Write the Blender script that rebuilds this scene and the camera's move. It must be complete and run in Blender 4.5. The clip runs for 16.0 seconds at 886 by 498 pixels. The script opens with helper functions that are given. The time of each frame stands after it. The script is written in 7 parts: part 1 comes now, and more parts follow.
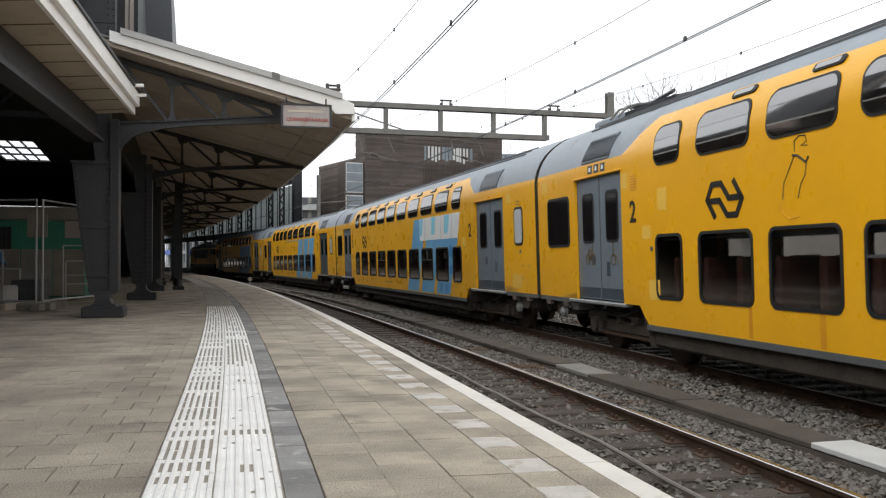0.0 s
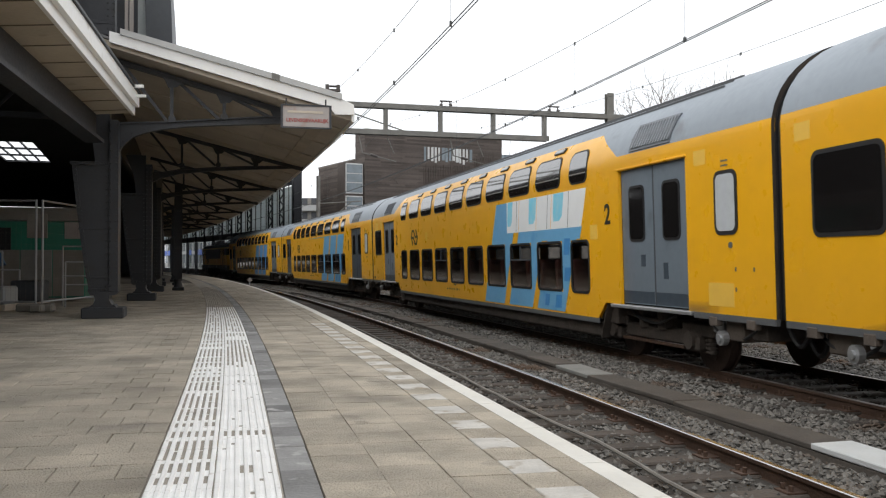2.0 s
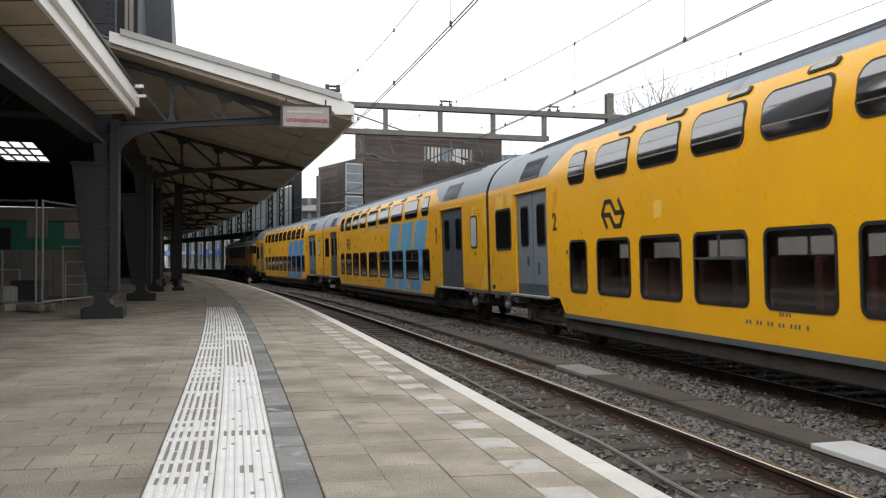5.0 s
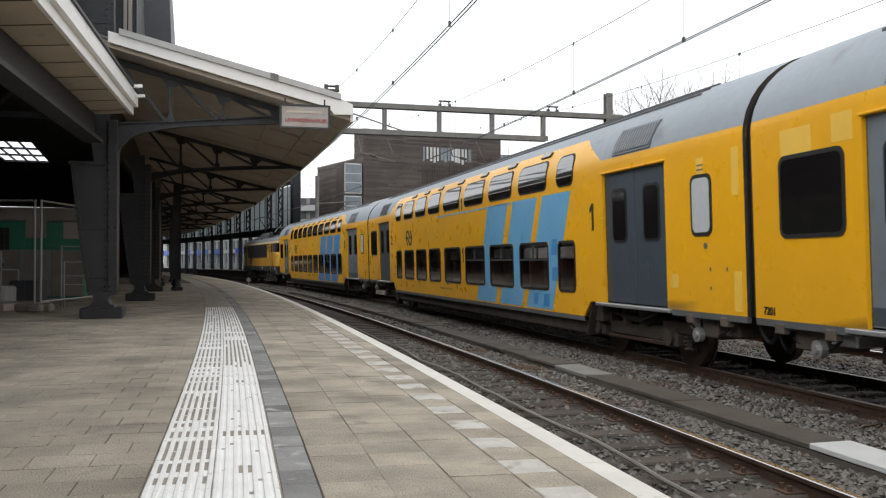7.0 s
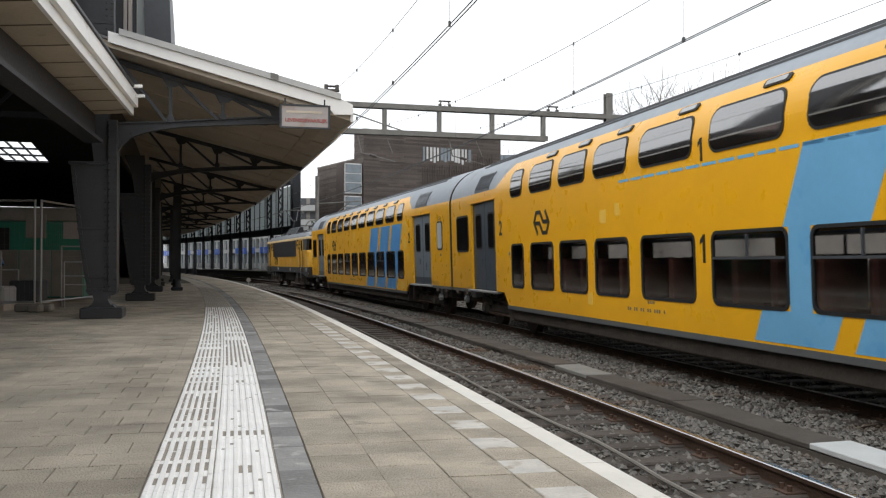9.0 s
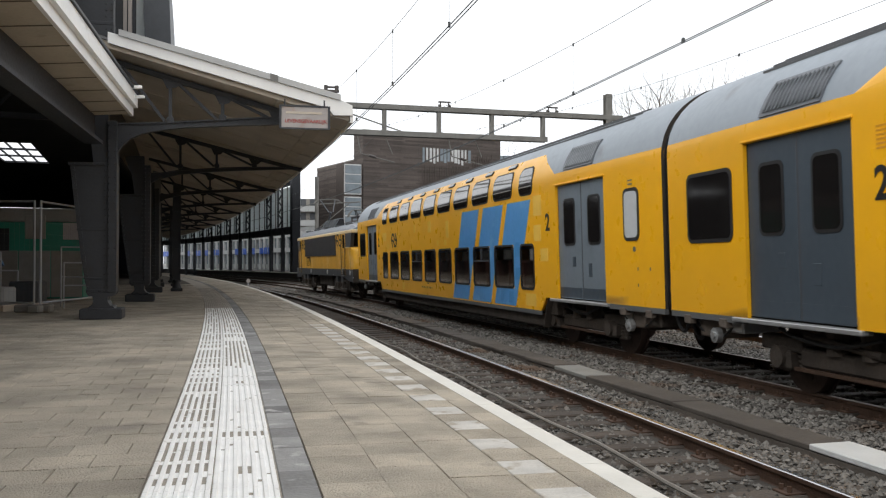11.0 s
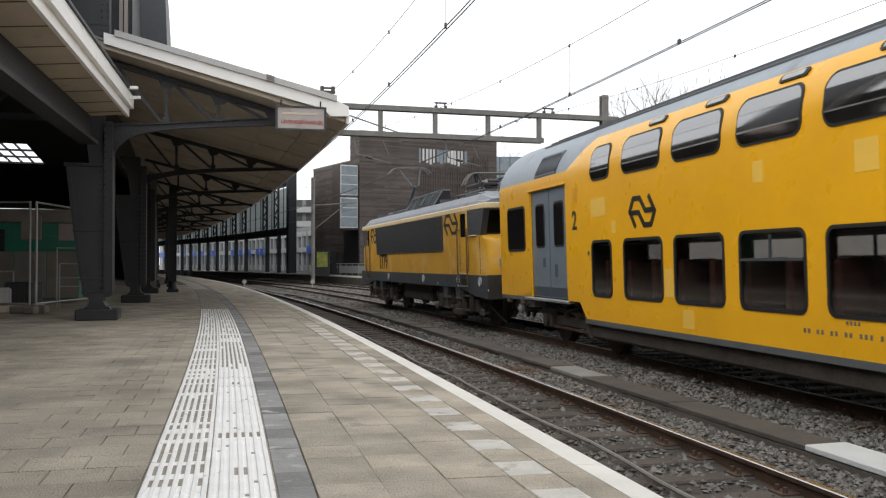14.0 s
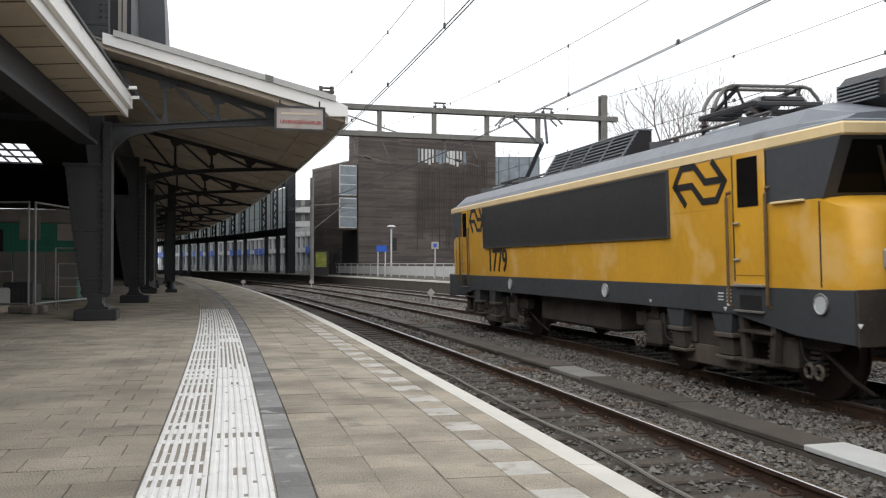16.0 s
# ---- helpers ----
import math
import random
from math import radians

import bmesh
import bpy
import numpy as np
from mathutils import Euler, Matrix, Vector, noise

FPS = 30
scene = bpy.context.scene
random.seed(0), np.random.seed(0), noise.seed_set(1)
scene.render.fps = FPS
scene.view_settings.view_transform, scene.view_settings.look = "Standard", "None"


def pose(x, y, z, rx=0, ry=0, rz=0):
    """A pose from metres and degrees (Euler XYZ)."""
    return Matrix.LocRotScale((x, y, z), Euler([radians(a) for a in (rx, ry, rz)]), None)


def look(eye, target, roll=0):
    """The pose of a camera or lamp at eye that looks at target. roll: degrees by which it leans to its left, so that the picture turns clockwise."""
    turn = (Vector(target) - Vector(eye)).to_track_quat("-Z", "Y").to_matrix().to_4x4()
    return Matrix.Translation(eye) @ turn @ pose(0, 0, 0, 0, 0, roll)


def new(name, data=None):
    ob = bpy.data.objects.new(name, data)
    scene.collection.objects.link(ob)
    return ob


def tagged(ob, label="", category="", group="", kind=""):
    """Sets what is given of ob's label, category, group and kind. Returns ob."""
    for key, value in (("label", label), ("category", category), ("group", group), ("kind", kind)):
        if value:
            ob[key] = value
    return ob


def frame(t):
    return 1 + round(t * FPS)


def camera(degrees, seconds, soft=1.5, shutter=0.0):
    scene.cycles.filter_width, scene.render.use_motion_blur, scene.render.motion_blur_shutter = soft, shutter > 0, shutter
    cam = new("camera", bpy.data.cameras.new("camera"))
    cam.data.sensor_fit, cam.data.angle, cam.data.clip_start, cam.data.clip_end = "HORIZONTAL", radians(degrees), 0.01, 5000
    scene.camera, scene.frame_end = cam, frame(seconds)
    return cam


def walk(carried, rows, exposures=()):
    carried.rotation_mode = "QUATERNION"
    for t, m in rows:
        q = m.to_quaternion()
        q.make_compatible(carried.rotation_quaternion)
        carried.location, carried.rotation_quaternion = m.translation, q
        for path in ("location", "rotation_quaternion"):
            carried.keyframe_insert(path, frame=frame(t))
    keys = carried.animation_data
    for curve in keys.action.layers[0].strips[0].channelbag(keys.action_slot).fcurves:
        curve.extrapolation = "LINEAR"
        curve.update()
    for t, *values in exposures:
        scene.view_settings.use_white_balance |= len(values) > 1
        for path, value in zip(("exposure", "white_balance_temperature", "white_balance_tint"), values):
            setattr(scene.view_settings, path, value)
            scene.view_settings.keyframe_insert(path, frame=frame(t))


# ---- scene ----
from mathutils.geometry import tessellate_polygon

# ---------- camera ----------
F_PIX = 1647.85
EYE = (0.0, 0.0, 1.522)
cam = camera(50.89, 16.0, soft=1.2, shutter=0.12)


def cam_pose(dx, dy):
    """The still camera, turned by a small shift of its picture."""
    yaw = -dx / F_PIX
    pitch = 0.0136 + dy / F_PIX
    return look(EYE, (math.sin(yaw) * 10, math.cos(yaw) * 10, EYE[2] + 10 * math.tan(pitch)))


walk(cam, [(t, cam_pose(dx, dy)) for t, dx, dy in (
    (0, 0, 0), (1.3, 0, 0.6), (2, -0.4, 1.3), (4.2, -0.5, 1.3), (6.5, -1.5, 1.4), (7, -2.4, 1.3), (9.2, -2.4, 1.4), (11.5, -3.2, 3.4),
    (12, -4, 4), (12.5, -6, 4.3), (13, -6.2, 4.3), (13.5, -8, 4.3), (14, -9.5, 4.4), (14.5, -11.2, 4.4), (15.2, -11.4, 4.5), (16, -11.4, 4.6))])

# ---------- light: a bright overcast sky ----------
world = bpy.data.worlds.new("overcast_sky")
scene.world = world
world.use_nodes = True
wn, wl = world.node_tree.nodes, world.node_tree.links
bg = wn["Background"]
sky = wn.new("ShaderNodeTexSky")
sky.sky_type, sky.sun_disc, sky.sun_elevation, sky.sun_rotation = "NISHITA", False, radians(39), radians(223)
sky.dust_density, sky.air_density = 4.0, 1.0
cloud = wn.new("ShaderNodeTexNoise")
cloud.inputs["Scale"].default_value, cloud.inputs["Detail"].default_value = 2.2, 5
ramp = wn.new("ShaderNodeValToRGB")
ramp.color_ramp.elements[0].color, ramp.color_ramp.elements[1].color = (8.6, 8.9, 9.3, 1), (10.8, 10.9, 11.0, 1)
mixw = wn.new("ShaderNodeMix")
mixw.data_type = "RGBA"
mixw.inputs[0].default_value = 0.93
wl.new(cloud.outputs["Fac"], ramp.inputs["Fac"])
wl.new(sky.outputs["Color"], mixw.inputs[6])
wl.new(ramp.outputs["Color"], mixw.inputs[7])
wl.new(mixw.outputs[2], bg.inputs["Color"])
bg.inputs["Strength"].default_value = 0.135
sun = new("sun", bpy.data.lights.new("sun", "SUN"))
sun.data.energy, sun.data.angle, sun.data.color = 1.05, radians(50), (1.0, 0.96, 0.9)
sun.matrix_world = look((0, 0, 50), (42, 45, 0))


# ---------- materials ----------
def mat(name, col, rough=0.6, metal=0.0, vary=0.15, scale=3.0, fine=40.0, bump=0.1, tint=None, spec=0.5, island=0.0, obj=0.0, stain=None, coord="Object"):
    """A two-scale noise material; stain is (colour, threshold, scale) of dirt patches."""
    m = bpy.data.materials.new(name)
    m.use_nodes = True
    n, l = m.node_tree.nodes, m.node_tree.links
    b = n["Principled BSDF"]
    b.inputs["Metallic"].default_value = metal
    b.inputs["Specular IOR Level"].default_value = spec
    tc = n.new("ShaderNodeNewGeometry" if coord == "Position" else "ShaderNodeTexCoord")
    big, small = n.new("ShaderNodeTexNoise"), n.new("ShaderNodeTexNoise")
    for node, s, d in ((big, scale, 4), (small, fine, 3)):
        node.inputs["Scale"].default_value, node.inputs["Detail"].default_value = s, d
        l.new(tc.outputs[coord], node.inputs["Vector"])
    tint = tint or tuple(c * (1 - vary) for c in col)
    mx = n.new("ShaderNodeMix")
    mx.data_type = "RGBA"
    mx.inputs[6].default_value, mx.inputs[7].default_value = (*[min(1, c * (1 + vary * 0.6)) for c in col], 1), (*tint, 1)
    add = n.new("ShaderNodeMath")
    add.operation = "MULTIPLY_ADD"
    l.new(small.outputs["Fac"], add.inputs[0])
    add.inputs[1].default_value = 0.5
    sub = n.new("ShaderNodeMath")
    sub.operation = "MULTIPLY_ADD"
    l.new(big.outputs["Fac"], sub.inputs[0])
    sub.inputs[1].default_value, sub.inputs[2].default_value = 1.6, -0.55
    l.new(sub.outputs[0], add.inputs[2])
    add.use_clamp = True
    l.new(add.outputs[0], mx.inputs[0])
    out = mx.outputs[2]
    if island or obj:
        info = n.new("ShaderNodeNewGeometry" if island else "ShaderNodeObjectInfo")
        hsv = n.new("ShaderNodeHueSaturation")
        mr = n.new("ShaderNodeMapRange")
        k = island or obj
        mr.inputs[3].default_value, mr.inputs[4].default_value = 1 - k, 1 + k
        l.new(info.outputs["Random Per Island" if island else "Random"], mr.inputs[0])
        l.new(mr.outputs[0], hsv.inputs["Value"])
        l.new(out, hsv.inputs["Color"])
        out = hsv.outputs["Color"]
    if stain:
        sn = n.new("ShaderNodeTexNoise")
        sn.inputs["Scale"].default_value, sn.inputs["Detail"].default_value = stain[2], 6
        l.new(tc.outputs[coord], sn.inputs["Vector"])
        sr = n.new("ShaderNodeMapRange")
        sr.inputs[1].default_value, sr.inputs[2].default_value = stain[1], stain[1] + 0.12
        l.new(sn.outputs["Fac"], sr.inputs[0])
        sm = n.new("ShaderNodeMix")
        sm.data_type = "RGBA"
        l.new(sr.outputs[0], sm.inputs[0])
        l.new(out, sm.inputs[6])
        sm.inputs[7].default_value = (*stain[0], 1)
        out = sm.outputs[2]
    l.new(out, b.inputs["Base Color"])
    rr = n.new("ShaderNodeMapRange")
    rr.inputs[3].default_value, rr.inputs[4].default_value = max(0.02, rough - 0.1), min(1, rough + 0.1)
    l.new(small.outputs["Fac"], rr.inputs[0])
    l.new(rr.outputs[0], b.inputs["Roughness"])
    if bump:
        bp = n.new("ShaderNodeBump")
        bp.inputs["Strength"].default_value, bp.inputs["Distance"].default_value = bump, 0.02
        l.new(small.outputs["Fac"], bp.inputs["Height"])
        l.new(bp.outputs["Normal"], b.inputs["Normal"])
    return m


def glass_mat(name, col, rough=0.04, spec=0.5, ior=1.5):
    m = mat(name, col, rough, vary=0.3, scale=1.2, fine=6, bump=0.0, spec=spec)
    m.node_tree.nodes["Principled BSDF"].inputs["IOR"].default_value = ior
    return m


M = {}
M["tile"] = mat("concrete_tile", (0.485, 0.428, 0.342), 0.85, vary=0.5, scale=1.3, fine=85, bump=1.0, island=0.1, stain=((0.31, 0.275, 0.225), 0.6, 1.7))
M["tile_one"] = mat("concrete_tile_near", (0.485, 0.428, 0.342), 0.85, vary=0.5, scale=2.3, fine=85, bump=1.0, obj=0.13, stain=((0.29, 0.255, 0.21), 0.62, 2.7), coord="Position")
M["joint"] = mat("joint_sand", (0.13, 0.112, 0.09), 0.95, vary=0.4, scale=4, fine=80, bump=0.4)
M["tactile"] = mat("white_tactile_tile", (0.92, 0.91, 0.885), 0.7, vary=0.1, scale=4, fine=60, bump=0.3, stain=((0.5, 0.46, 0.4), 0.66, 10), coord="Position")
M["tactile_base"] = mat("worn_tactile_ground", (0.34, 0.305, 0.255), 0.85, vary=0.3, scale=5, fine=60, bump=0.3)
M["tactile_far"] = mat("bare_tactile_tile", (0.46, 0.42, 0.36), 0.8, vary=0.2, scale=3, fine=60, bump=0.25, coord="Position")
M["dark_band"] = mat("dark_grey_paver", (0.255, 0.25, 0.243), 0.8, vary=0.3, scale=4, fine=50, bump=0.3, island=0.35, stain=((0.5, 0.49, 0.47), 0.6, 6))
M["block"] = mat("pale_marking_tile", (0.58, 0.555, 0.51), 0.8, vary=0.25, scale=5, fine=60, bump=0.25, stain=((0.36, 0.315, 0.25), 0.54, 8), coord="Position")
M["edge_white"] = mat("edge_white_paint", (0.72, 0.7, 0.64), 0.7, vary=0.12, scale=3, fine=40, bump=0.15, stain=((0.4, 0.37, 0.3), 0.66, 7))
M["concrete"] = mat("old_concrete", (0.24, 0.225, 0.2), 0.9, vary=0.3, scale=1.5, fine=30, bump=0.3)
M["slab"] = mat("pale_concrete_slab", (0.58, 0.6, 0.6), 0.85, vary=0.12, scale=3, fine=50, bump=0.2, coord="Position")
M["slab_mid"] = mat("weathered_concrete_lid", (0.24, 0.24, 0.225), 0.85, vary=0.2, scale=3, fine=50, bump=0.2, coord="Position")
M["slab_old"] = mat("dark_concrete_lid", (0.095, 0.082, 0.07), 0.9, vary=0.3, scale=2.5, fine=40, bump=0.3, obj=0.2, coord="Position")
M["ballast_bed"] = mat("ballast_bed", (0.06, 0.052, 0.044), 0.95, vary=0.5, scale=1.5, fine=24, bump=1.0)
M["stones"] = mat("ballast_stone", (0.155, 0.147, 0.134), 0.9, vary=0.35, scale=1.0, fine=30, bump=0.3, island=0.55, stain=((0.115, 0.072, 0.046), 0.55, 0.8))
M["rust"] = mat("rusty_steel", (0.085, 0.05, 0.034), 0.75, metal=0.3, vary=0.4, scale=4, fine=40, bump=0.3)
M["railtop"] = mat("polished_rail", (0.55, 0.55, 0.56), 0.28, metal=1.0, vary=0.1, scale=2, fine=30, bump=0.05)
M["railtop_dull"] = mat("dull_rail_head", (0.28, 0.23, 0.2), 0.45, metal=0.8, vary=0.3, scale=2, fine=30, bump=0.05)
M["sleeper"] = mat("old_sleeper", (0.075, 0.062, 0.052), 0.9, vary=0.4, scale=2, fine=30, bump=0.5, obj=0.3, coord="Position")
M["yellow"] = mat("yellow_train_paint", (0.87, 0.44, 0.011), 0.3, vary=0.12, scale=0.5, fine=3, bump=0.012)
M["streak"] = mat("rusty_run_marks", (0.5, 0.2, 0.012), 0.45, vary=0.35, scale=3, fine=14, bump=0.02, tint=(0.72, 0.33, 0.01))
M["yellow_pale"] = mat("fresh_yellow_patch", (0.87, 0.54, 0.085), 0.35, vary=0.08, scale=2, fine=12, bump=0.02)
M["yellow_loco"] = mat("faded_yellow_paint", (0.7, 0.37, 0.03), 0.42, vary=0.2, scale=0.9, fine=9, bump=0.03, stain=((0.74, 0.45, 0.13), 0.54, 1.6))
M["cream"] = mat("cream_band", (0.86, 0.67, 0.38), 0.45, vary=0.1, scale=1.5, fine=12, bump=0.02)
M["roof_grey"] = mat("grey_train_roof", (0.265, 0.305, 0.35), 0.45, vary=0.14, scale=0.8, fine=9, bump=0.03, stain=((0.17, 0.18, 0.19), 0.62, 1.2))
M["roof_mid"] = mat("grey_roof_grille", (0.2, 0.22, 0.24), 0.5, vary=0.2, scale=2, fine=20, bump=0.1)
M["grille_dark"] = mat("slate_grey_grille", (0.15, 0.165, 0.185), 0.5, vary=0.2, scale=2, fine=20, bump=0.1)
M["roof_rib"] = mat("dark_roof_rib", (0.1, 0.105, 0.11), 0.6, vary=0.2, scale=2, fine=20, bump=0.1)
M["loco_roof"] = mat("dirty_grey_loco_roof", (0.2, 0.22, 0.25), 0.42, vary=0.2, scale=1.2, fine=10, bump=0.04, stain=((0.1, 0.1, 0.105), 0.6, 1.6))
M["loco_panel"] = mat("charcoal_side_panel", (0.03, 0.028, 0.03), 0.45, vary=0.2, scale=1, fine=12, bump=0.04)
M["bronze"] = mat("worn_bronze_rail", (0.19, 0.125, 0.06), 0.5, metal=0.3, vary=0.3, scale=6, fine=30, bump=0.1)
M["loco_grey"] = mat("dark_grey_loco_paint", (0.055, 0.06, 0.068), 0.5, vary=0.25, scale=1, fine=12, bump=0.05)
M["door_grey"] = mat("blue_grey_door_paint", (0.155, 0.19, 0.225), 0.42, vary=0.1, scale=1.5, fine=10, bump=0.03, stain=((0.12, 0.145, 0.17), 0.6, 2))
M["door_dark"] = mat("dark_blue_grey_door_paint", (0.05, 0.068, 0.088), 0.42, vary=0.15, scale=1.5, fine=10, bump=0.03)
M["rubber"] = mat("black_rubber", (0.012, 0.012, 0.013), 0.6, vary=0.3, scale=3, fine=20, bump=0.05)
M["glass"] = glass_mat("dark_train_glass", (0.012, 0.011, 0.011))
M["glass_dim"] = glass_mat("black_windscreen", (0.008, 0.008, 0.008), 0.12, ior=1.15)
# IOR raised so these panes mirror the sky brighter than plain glass.
M["glass_up"] = glass_mat("mirroring_train_glass", (0.016, 0.014, 0.013), 0.03, ior=4.0)
M["clear"] = glass_mat("tinted_clear_glass", (0.115, 0.105, 0.094), 0.01)
M["clear"].node_tree.nodes["Principled BSDF"].inputs["Transmission Weight"].default_value = 1.0
M["seat"] = mat("dark_red_seat_cloth", (0.15, 0.06, 0.05), 0.9, vary=0.25, scale=5, fine=60, bump=0.2, obj=0.3)
M["interior"] = mat("beige_train_interior", (0.26, 0.23, 0.19), 0.7, vary=0.1, scale=2, fine=20, bump=0.05)
M["milk"] = mat("frosted_pane", (0.52, 0.55, 0.57), 0.35, vary=0.1, scale=9, fine=60, bump=0.1)
M["blue"] = mat("light_blue_decal", (0.16, 0.42, 0.68), 0.35, vary=0.1, scale=1.2, fine=14, bump=0.02, stain=((0.1, 0.34, 0.64), 0.6, 2.5))
M["blue_mid"] = mat("mid_blue_decal", (0.09, 0.31, 0.66), 0.35, vary=0.15, scale=1.2, fine=14, bump=0.02, stain=((0.15, 0.38, 0.66), 0.6, 2.5))
M["blue_deep"] = mat("deep_blue_decal", (0.06, 0.27, 0.6), 0.35, vary=0.15, scale=3, fine=14, bump=0.02)
M["white_decal"] = mat("white_sprayed_panel", (0.85, 0.87, 0.88), 0.4, vary=0.05, scale=3, fine=20, bump=0.02)
M["cyan"] = mat("cyan_spray", (0.12, 0.55, 0.74), 0.45, vary=0.3, scale=7, fine=20, bump=0.02, tint=(0.4, 0.7, 0.82))
M["black"] = mat("black_paint", (0.01, 0.01, 0.011), 0.5, vary=0.2, scale=3, fine=20, bump=0.0)
M["under"] = mat("grimy_running_gear", (0.055, 0.044, 0.036), 0.8, vary=0.5, scale=3, fine=25, bump=0.4)
M["under_pale"] = mat("dusty_bogie_steel", (0.105, 0.085, 0.07), 0.8, vary=0.4, scale=3, fine=25, bump=0.3)
M["wheel"] = mat("brown_wheel_steel", (0.07, 0.045, 0.035), 0.6, metal=0.4, vary=0.4, scale=3, fine=25, bump=0.2)
M["silver"] = mat("aluminium_trim", (0.42, 0.43, 0.44), 0.4, metal=0.6, vary=0.15, scale=3, fine=25, bump=0.05)
M["steel_dark"] = mat("dark_blue_grey_iron", (0.021, 0.023, 0.028), 0.55, vary=0.25, scale=2, fine=25, bump=0.15)
M["steel_grey"] = mat("weathered_grey_iron_paint", (0.034, 0.036, 0.041), 0.5, vary=0.25, scale=1.5, fine=25, bump=0.12, stain=((0.03, 0.029, 0.029), 0.58, 3))
# Rivet heads, darker than the tall column's iron.
M["rivet"] = mat("dark_rivet_heads", (0.016, 0.016, 0.018), 0.6, vary=0.2, scale=3, fine=20, bump=0.0)
M["zinc"] = mat("dull_zinc_sheet", (0.46, 0.46, 0.45), 0.5, vary=0.12, scale=2, fine=20, bump=0.05)
M["steel_gantry"] = mat("galvanised_gantry_steel", (0.19, 0.185, 0.17), 0.65, metal=0.3, vary=0.3, scale=2, fine=20, bump=0.1)
M["fascia"] = mat("white_fascia_paint", (0.84, 0.835, 0.81), 0.5, vary=0.08, scale=1.5, fine=20, bump=0.05, stain=((0.62, 0.6, 0.55), 0.66, 2))
M["soffit"] = mat("beige_roof_boarding", (0.52, 0.455, 0.37), 0.8, vary=0.2, scale=1.0, fine=20, bump=0.1, stain=((0.27, 0.22, 0.16), 0.62, 0.9))
M["soffit_brown"] = mat("brown_eaves_boarding", (0.5, 0.43, 0.33), 0.8, vary=0.25, scale=1.2, fine=20, bump=0.1, stain=((0.24, 0.19, 0.13), 0.6, 1.4))
M["soffit_seam"] = mat("board_seam", (0.16, 0.13, 0.1), 0.85, vary=0.3, scale=3, fine=20, bump=0.1)
M["roofing"] = mat("grey_roofing_felt", (0.2, 0.2, 0.2), 0.85, vary=0.2, scale=1, fine=20, bump=0.2)
M["cladding"] = mat("weathered_wood_cladding", (0.092, 0.075, 0.067), 0.8, vary=0.35, scale=0.35, fine=5, bump=0.1, island=0.3)
M["frame_white"] = mat("pale_window_frame", (0.55, 0.56, 0.56), 0.5, vary=0.1, scale=3, fine=20, bump=0.05)
# Pale blue base holds the sky's reflection in distant panes.
M["pane_far"] = glass_mat("sky_pale_window_glass", (0.2, 0.24, 0.27), 0.08)
M["bark"] = mat("winter_bark", (0.16, 0.13, 0.11), 0.9, vary=0.3, scale=2, fine=10, bump=0.2)
M["wire"] = mat("copper_wire", (0.08, 0.085, 0.085), 0.6, metal=0.3, vary=0.2, scale=2, fine=10, bump=0.0)
M["insul"] = mat("brown_insulator", (0.06, 0.05, 0.045), 0.4, vary=0.2, scale=2, fine=10, bump=0.0)
M["sign_white"] = mat("sign_enamel", (0.36, 0.32, 0.29), 0.4, vary=0.06, scale=3, fine=20, bump=0.02)
M["red"] = mat("red_sign_lettering", (0.35, 0.06, 0.05), 0.5, vary=0.1, scale=5, fine=20, bump=0.0)
# Even near-black base for the hall, the shed and building cores.
M["hall_wall"] = mat("dark_hall_wall", (0.04, 0.039, 0.04), 0.9, vary=0.3, scale=0.8, fine=8, bump=0.2)
M["green"] = mat("green_site_hut", (0.015, 0.2, 0.13), 0.5, vary=0.2, scale=2, fine=12, bump=0.05)
M["galv"] = mat("galvanised_fence_tube", (0.42, 0.43, 0.44), 0.45, metal=0.4, vary=0.15, scale=4, fine=30, bump=0.05)
M["ground"] = mat("ground_gravel", (0.16, 0.145, 0.12), 0.95, vary=0.3, scale=0.3, fine=9, bump=0.4)
M["sign_blue"] = mat("blue_sign_enamel", (0.02, 0.1, 0.5), 0.4, vary=0.1, scale=3, fine=20, bump=0.0)
# Enamel greyed to carry the shade under the canopy, plus brown mottling.
M["sign_old"] = mat("shade_dimmed_enamel", (0.38, 0.345, 0.325), 0.4, vary=0.2, scale=3, fine=20, bump=0.03, stain=((0.34, 0.26, 0.22), 0.58, 4))
M["tarp"] = mat("blue_tarpaulin", (0.03, 0.13, 0.3), 0.5, vary=0.3, scale=5, fine=20, bump=0.3)
M["poster"] = mat("green_yellow_poster", (0.24, 0.26, 0.04), 0.4, vary=0.6, scale=3, fine=9, bump=0.0)
M["pale_wall"] = mat("pale_cladding", (0.36, 0.37, 0.37), 0.7, vary=0.12, scale=0.7, fine=8, bump=0.05)


def opal_mat():
    """Pale glazing that lets daylight through from behind."""
    m = mat("opal_glazing", (0.62, 0.65, 0.65), 0.5, vary=0.15, scale=0.6, fine=8, bump=0.0)
    n, l = m.node_tree.nodes, m.node_tree.links
    t, x = n.new("ShaderNodeBsdfTranslucent"), n.new("ShaderNodeMixShader")
    t.inputs["Color"].default_value, x.inputs[0].default_value = (0.66, 0.7, 0.7, 1), 0.6
    l.new(n["Principled BSDF"].outputs[0], x.inputs[1]), l.new(t.outputs[0], x.inputs[2])
    l.new(x.outputs[0], n["Material Output"].inputs["Surface"])
    return m


M["opal"] = opal_mat()


